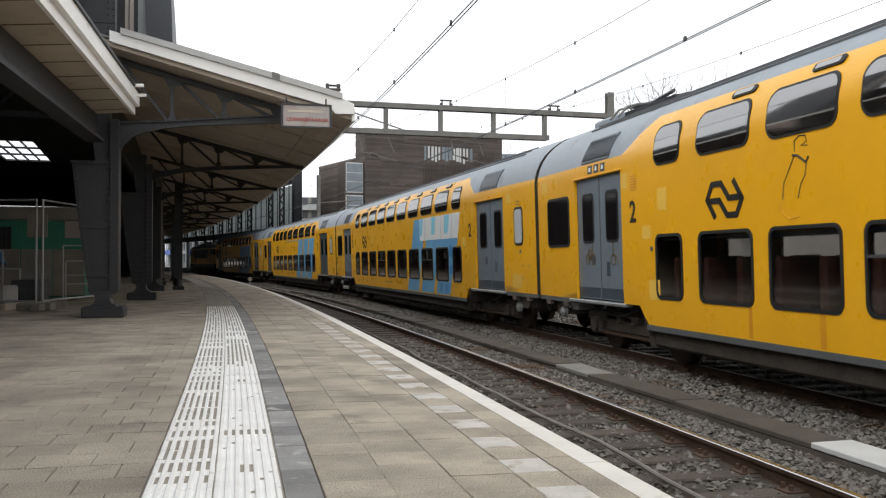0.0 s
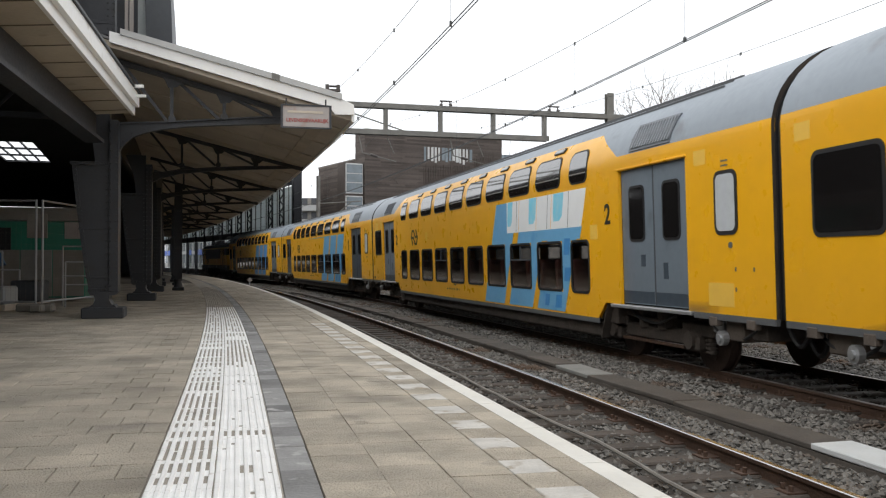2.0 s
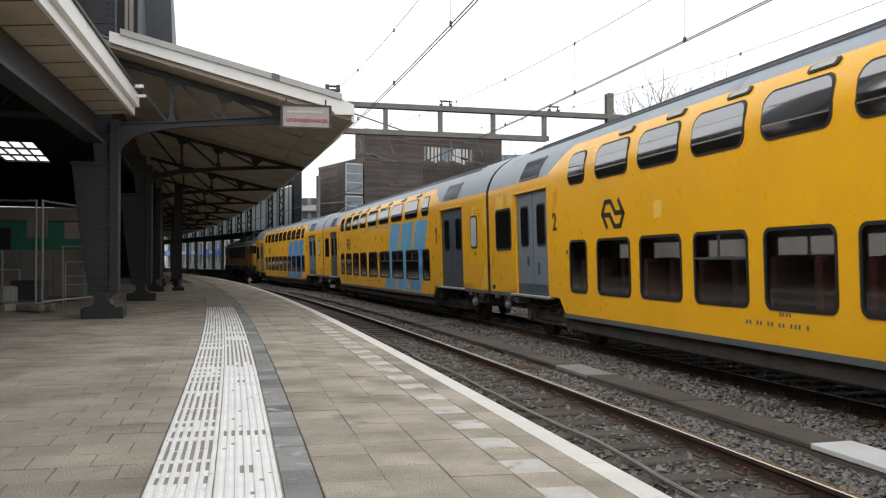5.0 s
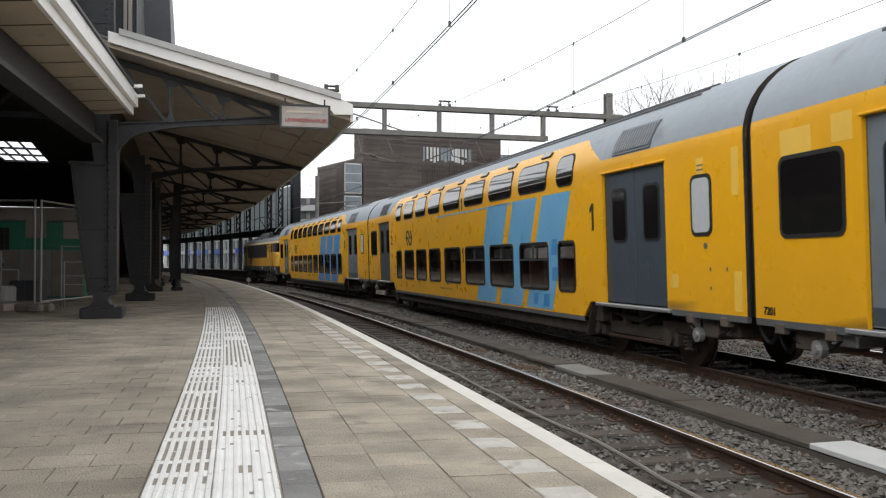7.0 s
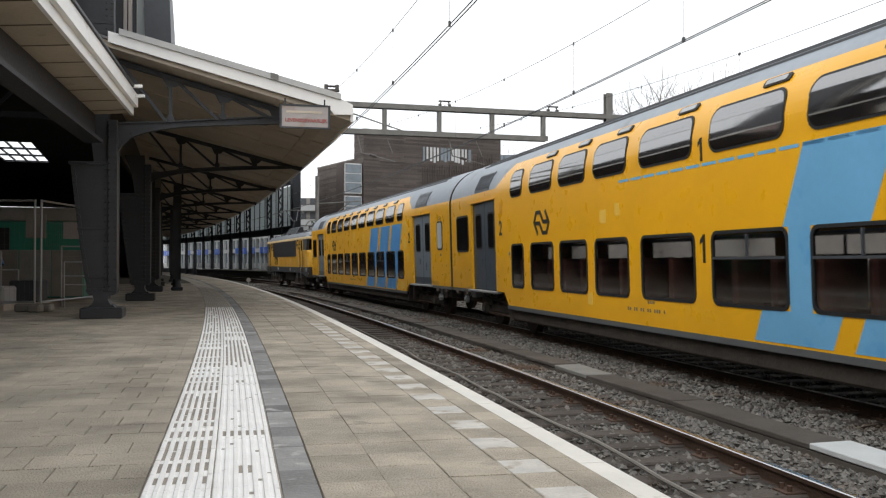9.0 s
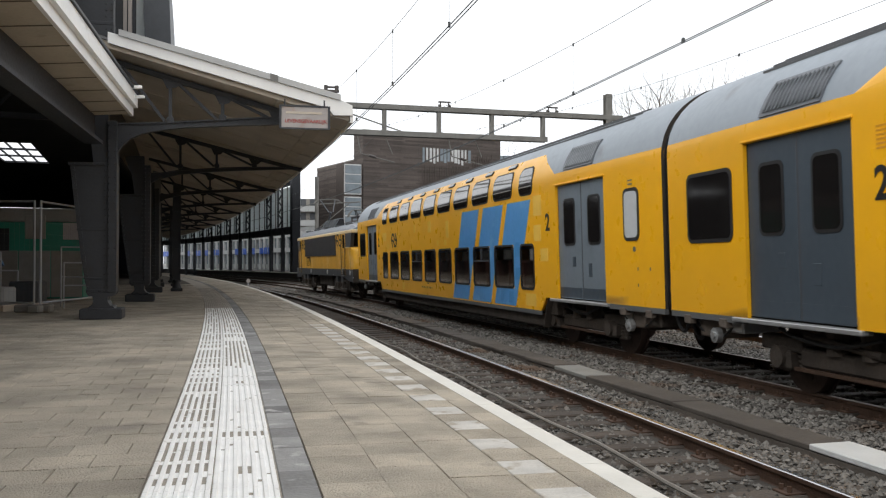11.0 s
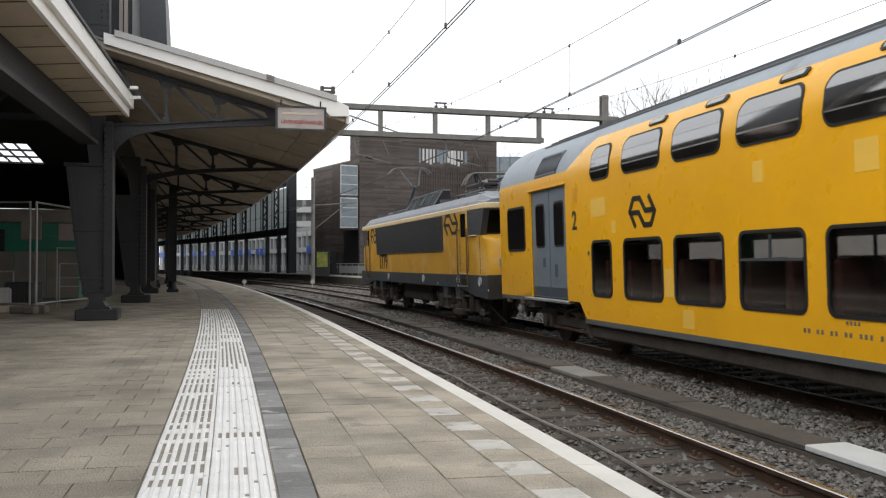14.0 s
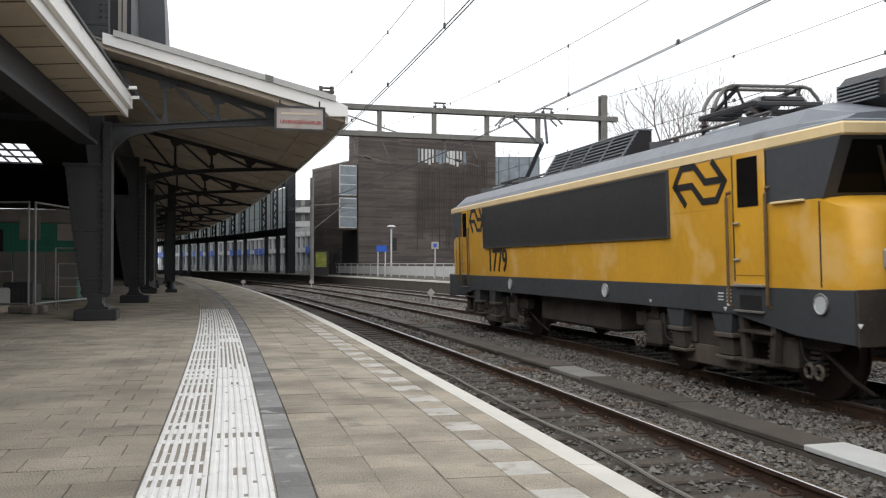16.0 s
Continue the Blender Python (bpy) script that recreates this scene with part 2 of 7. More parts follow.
# ---------- mesh building ----------
class Geo:
    """Collects vertices and faces of one mesh."""

    def __init__(self):
        self.v, self.f = [], []

    def add(self, verts, faces):
        k = len(self.v)
        self.v.extend(tuple(p) for p in verts)
        self.f.extend(tuple(i + k for i in q) for q in faces)
        return self

    def box(self, x0, x1, y0, y1, z0, z1, m=None, b=0.0):
        """A box, with its edges chamfered by b."""
        if b <= 0:
            c = [(x, y, z) for x in (x0, x1) for y in (y0, y1) for z in (z0, z1)]
            fs = [(0, 1, 3, 2), (4, 6, 7, 5), (0, 4, 5, 1), (2, 3, 7, 6), (0, 2, 6, 4), (1, 5, 7, 3)]
        else:
            c, idx = [], {}
            for sx in (0, 1):
                for sy in (0, 1):
                    for sz in (0, 1):
                        p = ((x0, x1)[sx], (y0, y1)[sy], (z0, z1)[sz])
                        d = (b, -b)[sx], (b, -b)[sy], (b, -b)[sz]
                        for a in range(3):
                            idx[sx, sy, sz, a] = len(c)
                            c.append(tuple(p[i] + (0 if i == a else d[i]) for i in range(3)))
            fs = []
            for a in range(3):
                o1, o2 = [i for i in range(3) if i != a]
                for s in (0, 1):
                    q = []
                    for u, w in ((0, 0), (1, 0), (1, 1), (0, 1)):
                        k = [0, 0, 0]
                        k[a], k[o1], k[o2] = s, u, w
                        q.append(idx[(*k, a)])
                    fs.append(tuple(q))
                for u in (0, 1):
                    for w in (0, 1):
                        k0, k1 = [0, 0, 0], [0, 0, 0]
                        k0[a], k1[a] = 0, 1
                        k0[o1] = k1[o1] = u
                        k0[o2] = k1[o2] = w
                        fs.append((idx[(*k0, o1)], idx[(*k1, o1)], idx[(*k1, o2)], idx[(*k0, o2)]))
            for sx in (0, 1):
                for sy in (0, 1):
                    for sz in (0, 1):
                        fs.append(tuple(idx[sx, sy, sz, a] for a in range(3)))
        if m is not None:
            c = [m @ Vector(p) for p in c]
        return self.add(c, fs)

    def tube(self, p, q, r, n=8, r2=None, cap=True):
        p, q = Vector(p), Vector(q)
        d = q - p
        if d.length < 1e-6:
            return self
        turn = d.to_track_quat("Z", "Y").to_matrix()
        r2 = r if r2 is None else r2
        vs = []
        for c, rad in ((p, r), (q, r2)):
            for i in range(n):
                a = 2 * math.pi * i / n
                vs.append(c + turn @ Vector((math.cos(a) * rad, math.sin(a) * rad, 0)))
        fs = [(i, (i + 1) % n, n + (i + 1) % n, n + i) for i in range(n)]
        if cap:
            fs += [tuple(range(n - 1, -1, -1)), tuple(range(n, 2 * n))]
        return self.add(vs, fs)

    def pipe(self, pts, r, n=6):
        """One continuous tube along a line of points."""
        pts = [Vector(p) for p in pts]
        vs, k = [], len(pts)
        for i, p in enumerate(pts):
            d = (pts[min(i + 1, k - 1)] - pts[max(i - 1, 0)]).normalized()
            up = Vector((0, 0, 1)) if abs(d.z) < 0.9 else Vector((0, 1, 0))
            s = d.cross(up).normalized()
            u = s.cross(d)
            vs += [p + (s * math.cos(2 * math.pi * j / n) + u * math.sin(2 * math.pi * j / n)) * r for j in range(n)]
        fs = [(i * n + j, i * n + (j + 1) % n, (i + 1) * n + (j + 1) % n, (i + 1) * n + j) for i in range(k - 1) for j in range(n)]
        return self.add(vs, fs + [tuple(range(n)), tuple((k - 1) * n + j for j in range(n))])

    def bar(self, p, q, w, h):
        """A rectangular bar from p to q, w wide and h high."""
        p, q = Vector(p), Vector(q)
        d = (q - p).normalized()
        up = Vector((0, 0, 1)) if abs(d.z) < 0.95 else Vector((1, 0, 0))
        s = d.cross(up).normalized() * (w / 2)
        u = s.cross(d).normalized() * (h / 2)
        vs = [c + a * s + b * u for c in (p, q) for a, b in ((-1, -1), (1, -1), (1, 1), (-1, 1))]
        return self.add(vs, [(0, 1, 2, 3), (7, 6, 5, 4), (0, 4, 5, 1), (1, 5, 6, 2), (2, 6, 7, 3), (3, 7, 4, 0)])

    def prism(self, poly, fn0, fn1):
        """Extrudes a 2D outline between two mappings from 2D to 3D."""
        n = len(poly)
        vs = [fn0(*p) for p in poly] + [fn1(*p) for p in poly]
        tris = tessellate_polygon([[Vector((*p, 0)) for p in poly]])
        fs = [tuple(t) for t in tris] + [tuple(i + n for i in reversed(t)) for t in tris]
        fs += [(i, (i + 1) % n, n + (i + 1) % n, n + i) for i in range(n)]
        return self.add(vs, fs)

    def mesh(self, name, material, smooth=False):
        me = bpy.data.meshes.new(name)
        me.from_pydata(self.v, [], self.f)
        bm = bmesh.new()
        bm.from_mesh(me)
        bmesh.ops.recalc_face_normals(bm, faces=bm.faces)
        bm.to_mesh(me)
        bm.free()
        if smooth:
            me.shade_smooth()
            me.set_sharp_from_angle(angle=radians(40))
        me.materials.append(material)
        return me


def part(name, g, material, parent=None, label="", smooth=False, at=None):
    """Links one mesh object under a thing or a part."""
    me = g.mesh(name, material, smooth) if isinstance(g, Geo) else g
    ob = new(name, me)
    if parent is not None:
        ob.parent = parent
    if at is not None:
        ob.matrix_basis = at
    if label:
        ob["label"] = label
    return ob


def text_mesh(words, size, material, depth=0.004):
    cu = bpy.data.curves.new("letters", "FONT")
    cu.body, cu.size, cu.extrude, cu.offset = words, size, depth, size * 0.018
    cu.align_x, cu.align_y = "CENTER", "CENTER"
    tmp = new("letters", cu)
    bpy.context.view_layer.update()
    me = bpy.data.meshes.new_from_object(tmp)
    bpy.data.objects.remove(tmp)
    me.materials.clear()
    me.materials.append(material)
    return me


# ---------- the line: every track, edge and roof follows circles round one centre ----------
CX, CY, R0, TH = -498.578, -105.266, 516.999, 0.205
CANT = 0.0286
PLAT = 0.533


def on(u, o, z=0.0):
    """The point u metres along the line from abreast of the camera and o metres inside the through track."""
    a = TH + u / R0
    return Vector((CX + (R0 - o) * math.cos(a), CY + (R0 - o) * math.sin(a), z))


def at_line(u, o, z=0.0):
    """A pose on the line: x along it, away from the camera; y to the platform side."""
    a = TH + u / R0
    return Matrix.Translation(on(u, o, z)) @ Matrix.Rotation(a + math.pi / 2, 4, "Z")


def hall(u, d, z=0.0):
    """A point of the straight hall front: u metres from its end, d metres behind the eaves."""
    return Vector((-5.3 - 0.1948 * u - 0.9808 * d, 16.0 + 0.9808 * u - 0.1948 * d, z))


def sweep(g, section, u0, u1, step=1.5, close=True, on=on):
    """Sweeps a closed section of (o, z) along the line."""
    n = max(1, int(round((u1 - u0) / step)))
    k = len(section)
    vs = [on(u0 + (u1 - u0) * i / n, o, z) for i in range(n + 1) for o, z in section]
    fs = [(i * k + j, i * k + (j + 1) % k, (i + 1) * k + (j + 1) % k, (i + 1) * k + j) for i in range(n) for j in range(k if close else k - 1)]
    if close:
        tris = tessellate_polygon([[Vector((*p, 0)) for p in section]])
        fs += [tuple(t) for t in tris] + [tuple(n * k + i for i in t) for t in tris]
    return g.add(vs, fs)


def rect(o0, o1, z0, z1):
    return [(o0, z0), (o1, z0), (o1, z1), (o0, z1)]


# ---------- ground, ballast, tracks ----------
def ground():
    g = Geo()
    g.add([(-900, -600, -0.42), (900, -600, -0.42), (900, 1500, -0.42), (-900, 1500, -0.42)], [(0, 1, 2, 3)])
    tagged(part("ground", g, M["ground"]), "bare grey brown ground round the railway", "ground", kind="structure")
    b = Geo()
    sweep(b, [(5.6, -0.4), (5.6, -0.16), (3.0, -0.13), (1.6, -0.16), (-1.6, -0.16), (-6.9, -0.18), (-6.9, -0.4)], -12, 140, 2)
    tagged(part("ballast_bed", b, M["ballast_bed"]), "grey brown ballast between and under the tracks", "ballast", kind="structure")
    # single stones, denser where the camera stands near
    rng = np.random.default_rng(5)
    base = np.array([(1, 0, 0), (-1, 0, 0), (0, 1, 0), (0, -1, 0), (0, 0, 1), (0, 0, -1)], float)
    faces = np.array([(0, 2, 4), (2, 1, 4), (1, 3, 4), (3, 0, 4), (2, 0, 5), (1, 2, 5), (3, 1, 5), (0, 3, 5)])
    us, os_, zs, rs = [], [], [], []
    for u0, u1, o0, o1, dens, size in ((4, 11, 0.95, 3.4, 520, 0.03), (4, 11, 3.6, 5.3, 300, 0.028), (11, 22, 0.95, 3.4, 330, 0.033), (11, 22, 3.6, 4.9, 150, 0.033),
                                       (22, 44, -1.0, 3.4, 110, 0.045), (4, 22, -0.7, 0.7, 90, 0.035), (-10, 4, 0.9, 5.3, 120, 0.04), (-10, 4, -3.3, 0.7, 60, 0.045), (22, 60, -3.2, -0.9, 60, 0.05), (3, 22, -3.3, -0.9, 190, 0.04), (3, 30, -6.6, -4.9, 60, 0.05), (44, 75, -6, 3.4, 20, 0.07)):
        k = int((u1 - u0) * (o1 - o0) * dens)
        us.append(rng.uniform(u0, u1, k)), os_.append(rng.uniform(o0, o1, k))
        zs.append(np.full(k, -0.15) + rng.uniform(-0.005, 0.03, k)), rs.append(size * rng.uniform(0.6, 1.35, k))
    u, o, z, r = map(np.concatenate, (us, os_, zs, rs))
    z = z + np.where((o > 2.75) & (o < 3.3), 0.02, 0)
    a = TH + u / R0
    c = np.stack([CX + (R0 - o) * np.cos(a), CY + (R0 - o) * np.sin(a), z], 1)
    n = len(u)
    turn, jit = rng.uniform(0, 6.28, n), rng.uniform(0.6, 1.25, (n, 6, 1))
    p = base[None] * jit * r[:, None, None]
    p[..., 2] *= 0.75
    p = p + rng.normal(0, 0.14, (n, 6, 3)) * r[:, None, None]
    cs, sn = np.cos(turn)[:, None], np.sin(turn)[:, None]
    q = np.stack([p[..., 0] * cs - p[..., 1] * sn, p[..., 0] * sn + p[..., 1] * cs, p[..., 2]], -1) + c[:, None]
    f = (faces[None] + 6 * np.arange(n)[:, None, None]).reshape(-1, 3)
    me = bpy.data.meshes.new("ballast_stones")
    me.from_pydata(q.reshape(-1, 3).tolist(), [], f.tolist())
    me.materials.append(M["stones"])
    tagged(part("ballast_stones", me, None), "loose grey and brown ballast stones between the tracks", "ballast", kind="stuff")


def railway_track(o, near, bright, label):
    tr = tagged(new("railway_track"), label, "track", "station tracks")
    tr.location = on(0, o)
    back = tr.matrix_basis.inverted()
    bpy.context.view_layer.update()
    for side in (0.7525, -0.7525):
        c = o + side
        g = Geo()
        sweep(g, [(c - 0.075, -0.17), (c + 0.075, -0.17), (c + 0.07, -0.15), (c + 0.012, -0.13), (c + 0.012, -0.045), (c + 0.036, -0.035), (c + 0.036, -0.006),
                  (c - 0.036, -0.006), (c - 0.036, -0.035), (c - 0.012, -0.045), (c - 0.012, -0.13), (c - 0.07, -0.15)], -12, 135, 1.5)
        g.v = [tuple(back @ Vector(p)) for p in g.v]
        rail = part("rail", g, M["rust"], tr)
        h = Geo()
        sweep(h, [(c - 0.033, -0.006), (c + 0.033, -0.006), (c + 0.026, 0.0), (c - 0.026, 0.0)], -12, 135, 1.5)
        h.v = [tuple(back @ Vector(p)) for p in h.v]
        part("rail_head", h, M["railtop"] if bright else M["railtop_dull"], rail, "shiny worn running surface" if bright else "")
    g = Geo()
    g.box(-0.12, 0.12, -1.3, 1.3, -0.3, -0.115, b=0.015)
    me = g.mesh("sleeper", M["sleeper"])
    f = Geo()
    f.box(-0.09, 0.09, -0.17, 0.17, -0.118, -0.1, b=0.004)
    for k in (-0.12, 0.12):
        f.tube((0.05, k, -0.1), (0.05, k, -0.06), 0.018, 6).tube((-0.05, k, -0.1), (-0.05, k, -0.06), 0.018, 6)
    fm = f.mesh("chair_plate", M["rust"])
    u = -6.0
    i = 0
    while u < (60 if near else 90):
        sl = part("sleeper", me, None, tr, at=back @ at_line(u, o) @ pose(0, 0, 0, 0, 0, random.uniform(-0.6, 0.6)))
        if near and u < 30:
            part("chair_plate", fm, None, sl, at=pose(0, 0.7525, 0)), part("chair_plate", fm, None, sl, at=pose(0, -0.7525, 0))
        u += 0.62
        i += 1


def cable_trough():
    tr = tagged(new("cable_trough"), "concrete cable trough with dark lids, two lids new and pale", "cable trough", kind="structure")
    g = Geo()
    sweep(g, rect(2.31, 2.69, -0.3, -0.075), -4, 60)
    part("channel", g, M["slab_old"], tr)
    g = Geo()
    g.box(-0.63, 0.63, -0.2, 0.2, -0.072, -0.02, b=0.008)
    me, pale, mid_lid = g.mesh("lid", M["slab_old"]), g.mesh("lid", M["slab"]), g.mesh("lid", M["slab_mid"])
    rng = random.Random(4)
    for i in range(44):
        new_lid = i in (8, 9, 14)
        part("lid", (mid_lid if i == 14 else pale) if new_lid else me, None, tr, "new pale grey lid" if new_lid else "",
             at=at_line(-3.33 + 1.27 * i, 2.5) @ pose(0, rng.uniform(-0.02, 0.02), rng.uniform(-0.008, 0.012), rng.uniform(-1, 1), rng.uniform(-0.5, 0.5), rng.uniform(-1.0, 1.0)))


def lineside_cable():
    rng = random.Random(3)
    pts = []
    for i in range(60):
        pts.append(on(2 + i * 0.5, 4.35 + 0.03 * math.sin(i * 0.7) + rng.uniform(-0.01, 0.01), -0.07 + 0.01 * math.sin(i)))
    g = Geo().pipe(pts, 0.017)
    tagged(part("lineside_cable", g, M["concrete"]), "thin grey cable lying across the sleepers", "cable")


# ---------- platform ----------
EDGE = 5.65


def platform():
    g = Geo()
    sweep(g, [(EDGE + 0.03, -0.4), (40, -0.4), (40, PLAT - 0.03), (EDGE + 0.03, PLAT - 0.012)], -12, 150, 3)
    tagged(part("platform", g, M["joint"]), "station platform body with sandy joints under the paving", "platform", kind="structure")
    w = Geo()
    sweep(w, rect(EDGE + 0.005, EDGE + 0.03, -0.4, PLAT - 0.06), -12, 120, 3)
    tagged(part("platform_wall", w, M["concrete"]), "stained concrete wall below the platform edge", "platform wall", kind="structure")
    # edge stones with the white line
    e = tagged(new("platform_edge"), "white painted concrete edge stones of the curved platform", "platform edge", kind="structure")
    for i in range(112):
        u = -12 + i * 1.0
        s = Geo()
        sweep(s, [(EDGE, PLAT - 0.12), (EDGE + 0.145, PLAT - 0.12), (EDGE + 0.145, PLAT), (EDGE + 0.012, PLAT), (EDGE, PLAT - 0.012)], u + 0.003, u + 0.997, 0.5)
        part("edge_stone", s, M["edge_white"], e)
    # tactile strip: two rows of ribbed tiles
    t = tagged(new("tactile_strip"), "worn white ribbed guide strip along the platform", "tactile paving", kind="structure")
    b = Geo()
    sweep(b, rect(7.253, 7.847, PLAT - 0.04, PLAT - 0.004), -11, 110)
    part("strip_base", b, M["tactile_base"], t, "grey worn ground of the strip")
    rng = random.Random(8)

    def ribbed(seed, bare_share, material):
        """Seven raised ribs; the paint between them is worn off in places."""
        rr = random.Random(seed)
        g = Geo()
        a, b = -0.149, 0.149
        if bare_share > 1:
            gap = (a, b)
        elif rr.random() < bare_share:
            m, w = rr.uniform(-0.1, 0.1), rr.uniform(0.06, 0.2)
            gap = (max(a, m - w), min(b, m + w))
        else:
            gap = None
        for k in range(7):
            y = -0.1305 + k * 0.0435
            g.box(a, b, y - 0.0125, y + 0.0125, -0.02, 0.006, b=0.004)
            if k == 6:
                break
            y0, y1 = y + 0.0115, y + 0.032
            if gap is None or rr.random() < 0.12:
                cuts = [(a, b)]
                if rr.random() < 0.15:
                    m = rr.uniform(a, b)
                    cuts = [(a, max(a, m - 0.02)), (min(b, m + 0.03), b)]
            else:
                cuts = [(a, gap[0] + rr.uniform(-0.012, 0.012)), (gap[1] + rr.uniform(-0.012, 0.012), b)]
            for c, d in cuts:
                c, d = max(a, c), min(b, d)
                if d - c > 0.008:
                    g.box(c, d, y0, y1, -0.02, -0.002)
        return g.mesh("tactile_tile", M[material])

    kinds, bare = ({o: [ribbed(k * 7 + int(o * 10), sh, m) for k in range(9)] for o, sh in ((7.405, 0.38), (7.697, 0.92))} for m in ("tactile", "tactile_far"))
    kinds["open"] = [ribbed(k, 2, "tactile") for k in range(9)]
    far, back_ = Geo(), Geo()
    n = 0
    for i in range(-30, 350):
        u = -1.5 + i * 0.3
        for o in (7.405, 7.697):
            pick = rng.randrange(9)
            m = at_line(u, o, PLAT) @ pose(0, 0, rng.uniform(-0.002, 0.002), 0, 0, rng.choice((0, 180)) + rng.uniform(-0.4, 0.4))
            if -1.5 < u < 40:
                worn, hollow = u > 23, u > 11 + rng.uniform(-2, 6)
                part("tactile_tile", bare[o][pick] if worn else kinds["open" if hollow else o][pick], None, t, "bare brownish tile" if worn else "", at=m)
                n += 1
            else:
                (far if u > 0 else back_).box(-0.148, 0.148, -0.143, 0.143, -0.03, 0.0, m)
    tagged(part("far_tactile_tiles", far, M["tactile_far"], t), kind="stuff")
    tagged(part("tactile_tiles_behind", back_, M["tactile"], t), kind="stuff")
    # paving
    pv = tagged(new("pavement"), "grey brown concrete paving tiles with dark joints", "paving", kind="structure")
    one = Geo().box(-0.1482, 0.1482, -0.149, 0.149, -0.05, 0.0, b=0.002).mesh("paving_tile", M["tile_one"])
    blk = Geo().box(-0.148, 0.148, -0.11, 0.11, -0.05, 0.001, b=0.004).mesh("marking_tile", M["block"])
    blk2 = Geo().box(-0.148, 0.148, -0.11, 0.11, -0.05, 0.0, b=0.004).mesh("paving_tile", M["tile_one"])
    rest, dark, bl = Geo(), Geo(), Geo()
    # between edge stones and strip: edge course, marking course, three tile courses, dark course
    for i in range(-36, 360):
        u = i * 0.3
        jit = lambda: pose(0, 0, rng.uniform(-0.0025, 0.0025), rng.uniform(-0.25, 0.25), rng.uniform(-0.25, 0.25), rng.uniform(-0.3, 0.3))
        for o, w, kind in ((5.875, 0.08, "n"), (6.07, 0.11, "b"), (6.335, 0.15, "t"), (6.635, 0.15, "t"), (6.935, 0.15, "t"), (7.17, 0.075, "d")):
            shift = 0.0
            m = at_line(u + shift, o, PLAT) @ jit()
            if kind == "b":
                light = i % 2 == 0 and u < 17
                if 0 < u < 24:
                    part("marking_tile" if light else "paving_tile", blk if light else blk2, None, pv, "pale marking tile" if light else "", at=m)
                else:
                    (bl if light else rest).box(-0.148, 0.148, -0.11, 0.11, -0.05, 0.0, m)
            elif kind == "t" and 2.0 < u < 14:
                part("paving_tile", one, None, pv, at=m)
            elif kind == "d":
                dark.box(-0.1485, 0.1485, -0.0795, 0.0815, -0.05, -0.001, m, b=0.004 if u < 25 else 0)
            else:
                rest.box(-0.148, 0.148, -(w - 0.001), w - 0.001, -0.05, 0.0, m, b=0.002 if u < 25 else 0)
    # the wide field beyond the strip
    for i in range(-36, 160):
        u = i * 0.3
        for j in range(0, 44):
            o = 7.998 + 0.3 * j + (0.15 if i % 2 else 0.0)
            m = at_line(u, o, PLAT) @ pose(0, 0, rng.uniform(-0.003, 0.003), rng.uniform(-0.4, 0.4), rng.uniform(-0.4, 0.4), rng.uniform(-0.3, 0.3))
            rest.box(-0.147, 0.147, -0.147, 0.147, -0.05, 0.0, m, b=0.003 if 2 < u < 18 and j < 26 else 0)
            if j == 0 and i % 2:
                rest.box(-0.1475, 0.1475, -0.072, 0.072, -0.05, 0.0, at_line(u, 7.925, PLAT), b=0.004 if u < 18 else 0)
    tagged(part("far_paving_tiles", rest, M["tile"], pv), kind="stuff")
    tagged(part("dark_paving_course", dark, M["dark_band"], pv, "dark grey paver course beside the strip"), kind="stuff")
    tagged(part("far_marking_tiles", bl, M["block"], pv, "pale marking tiles"), kind="stuff")


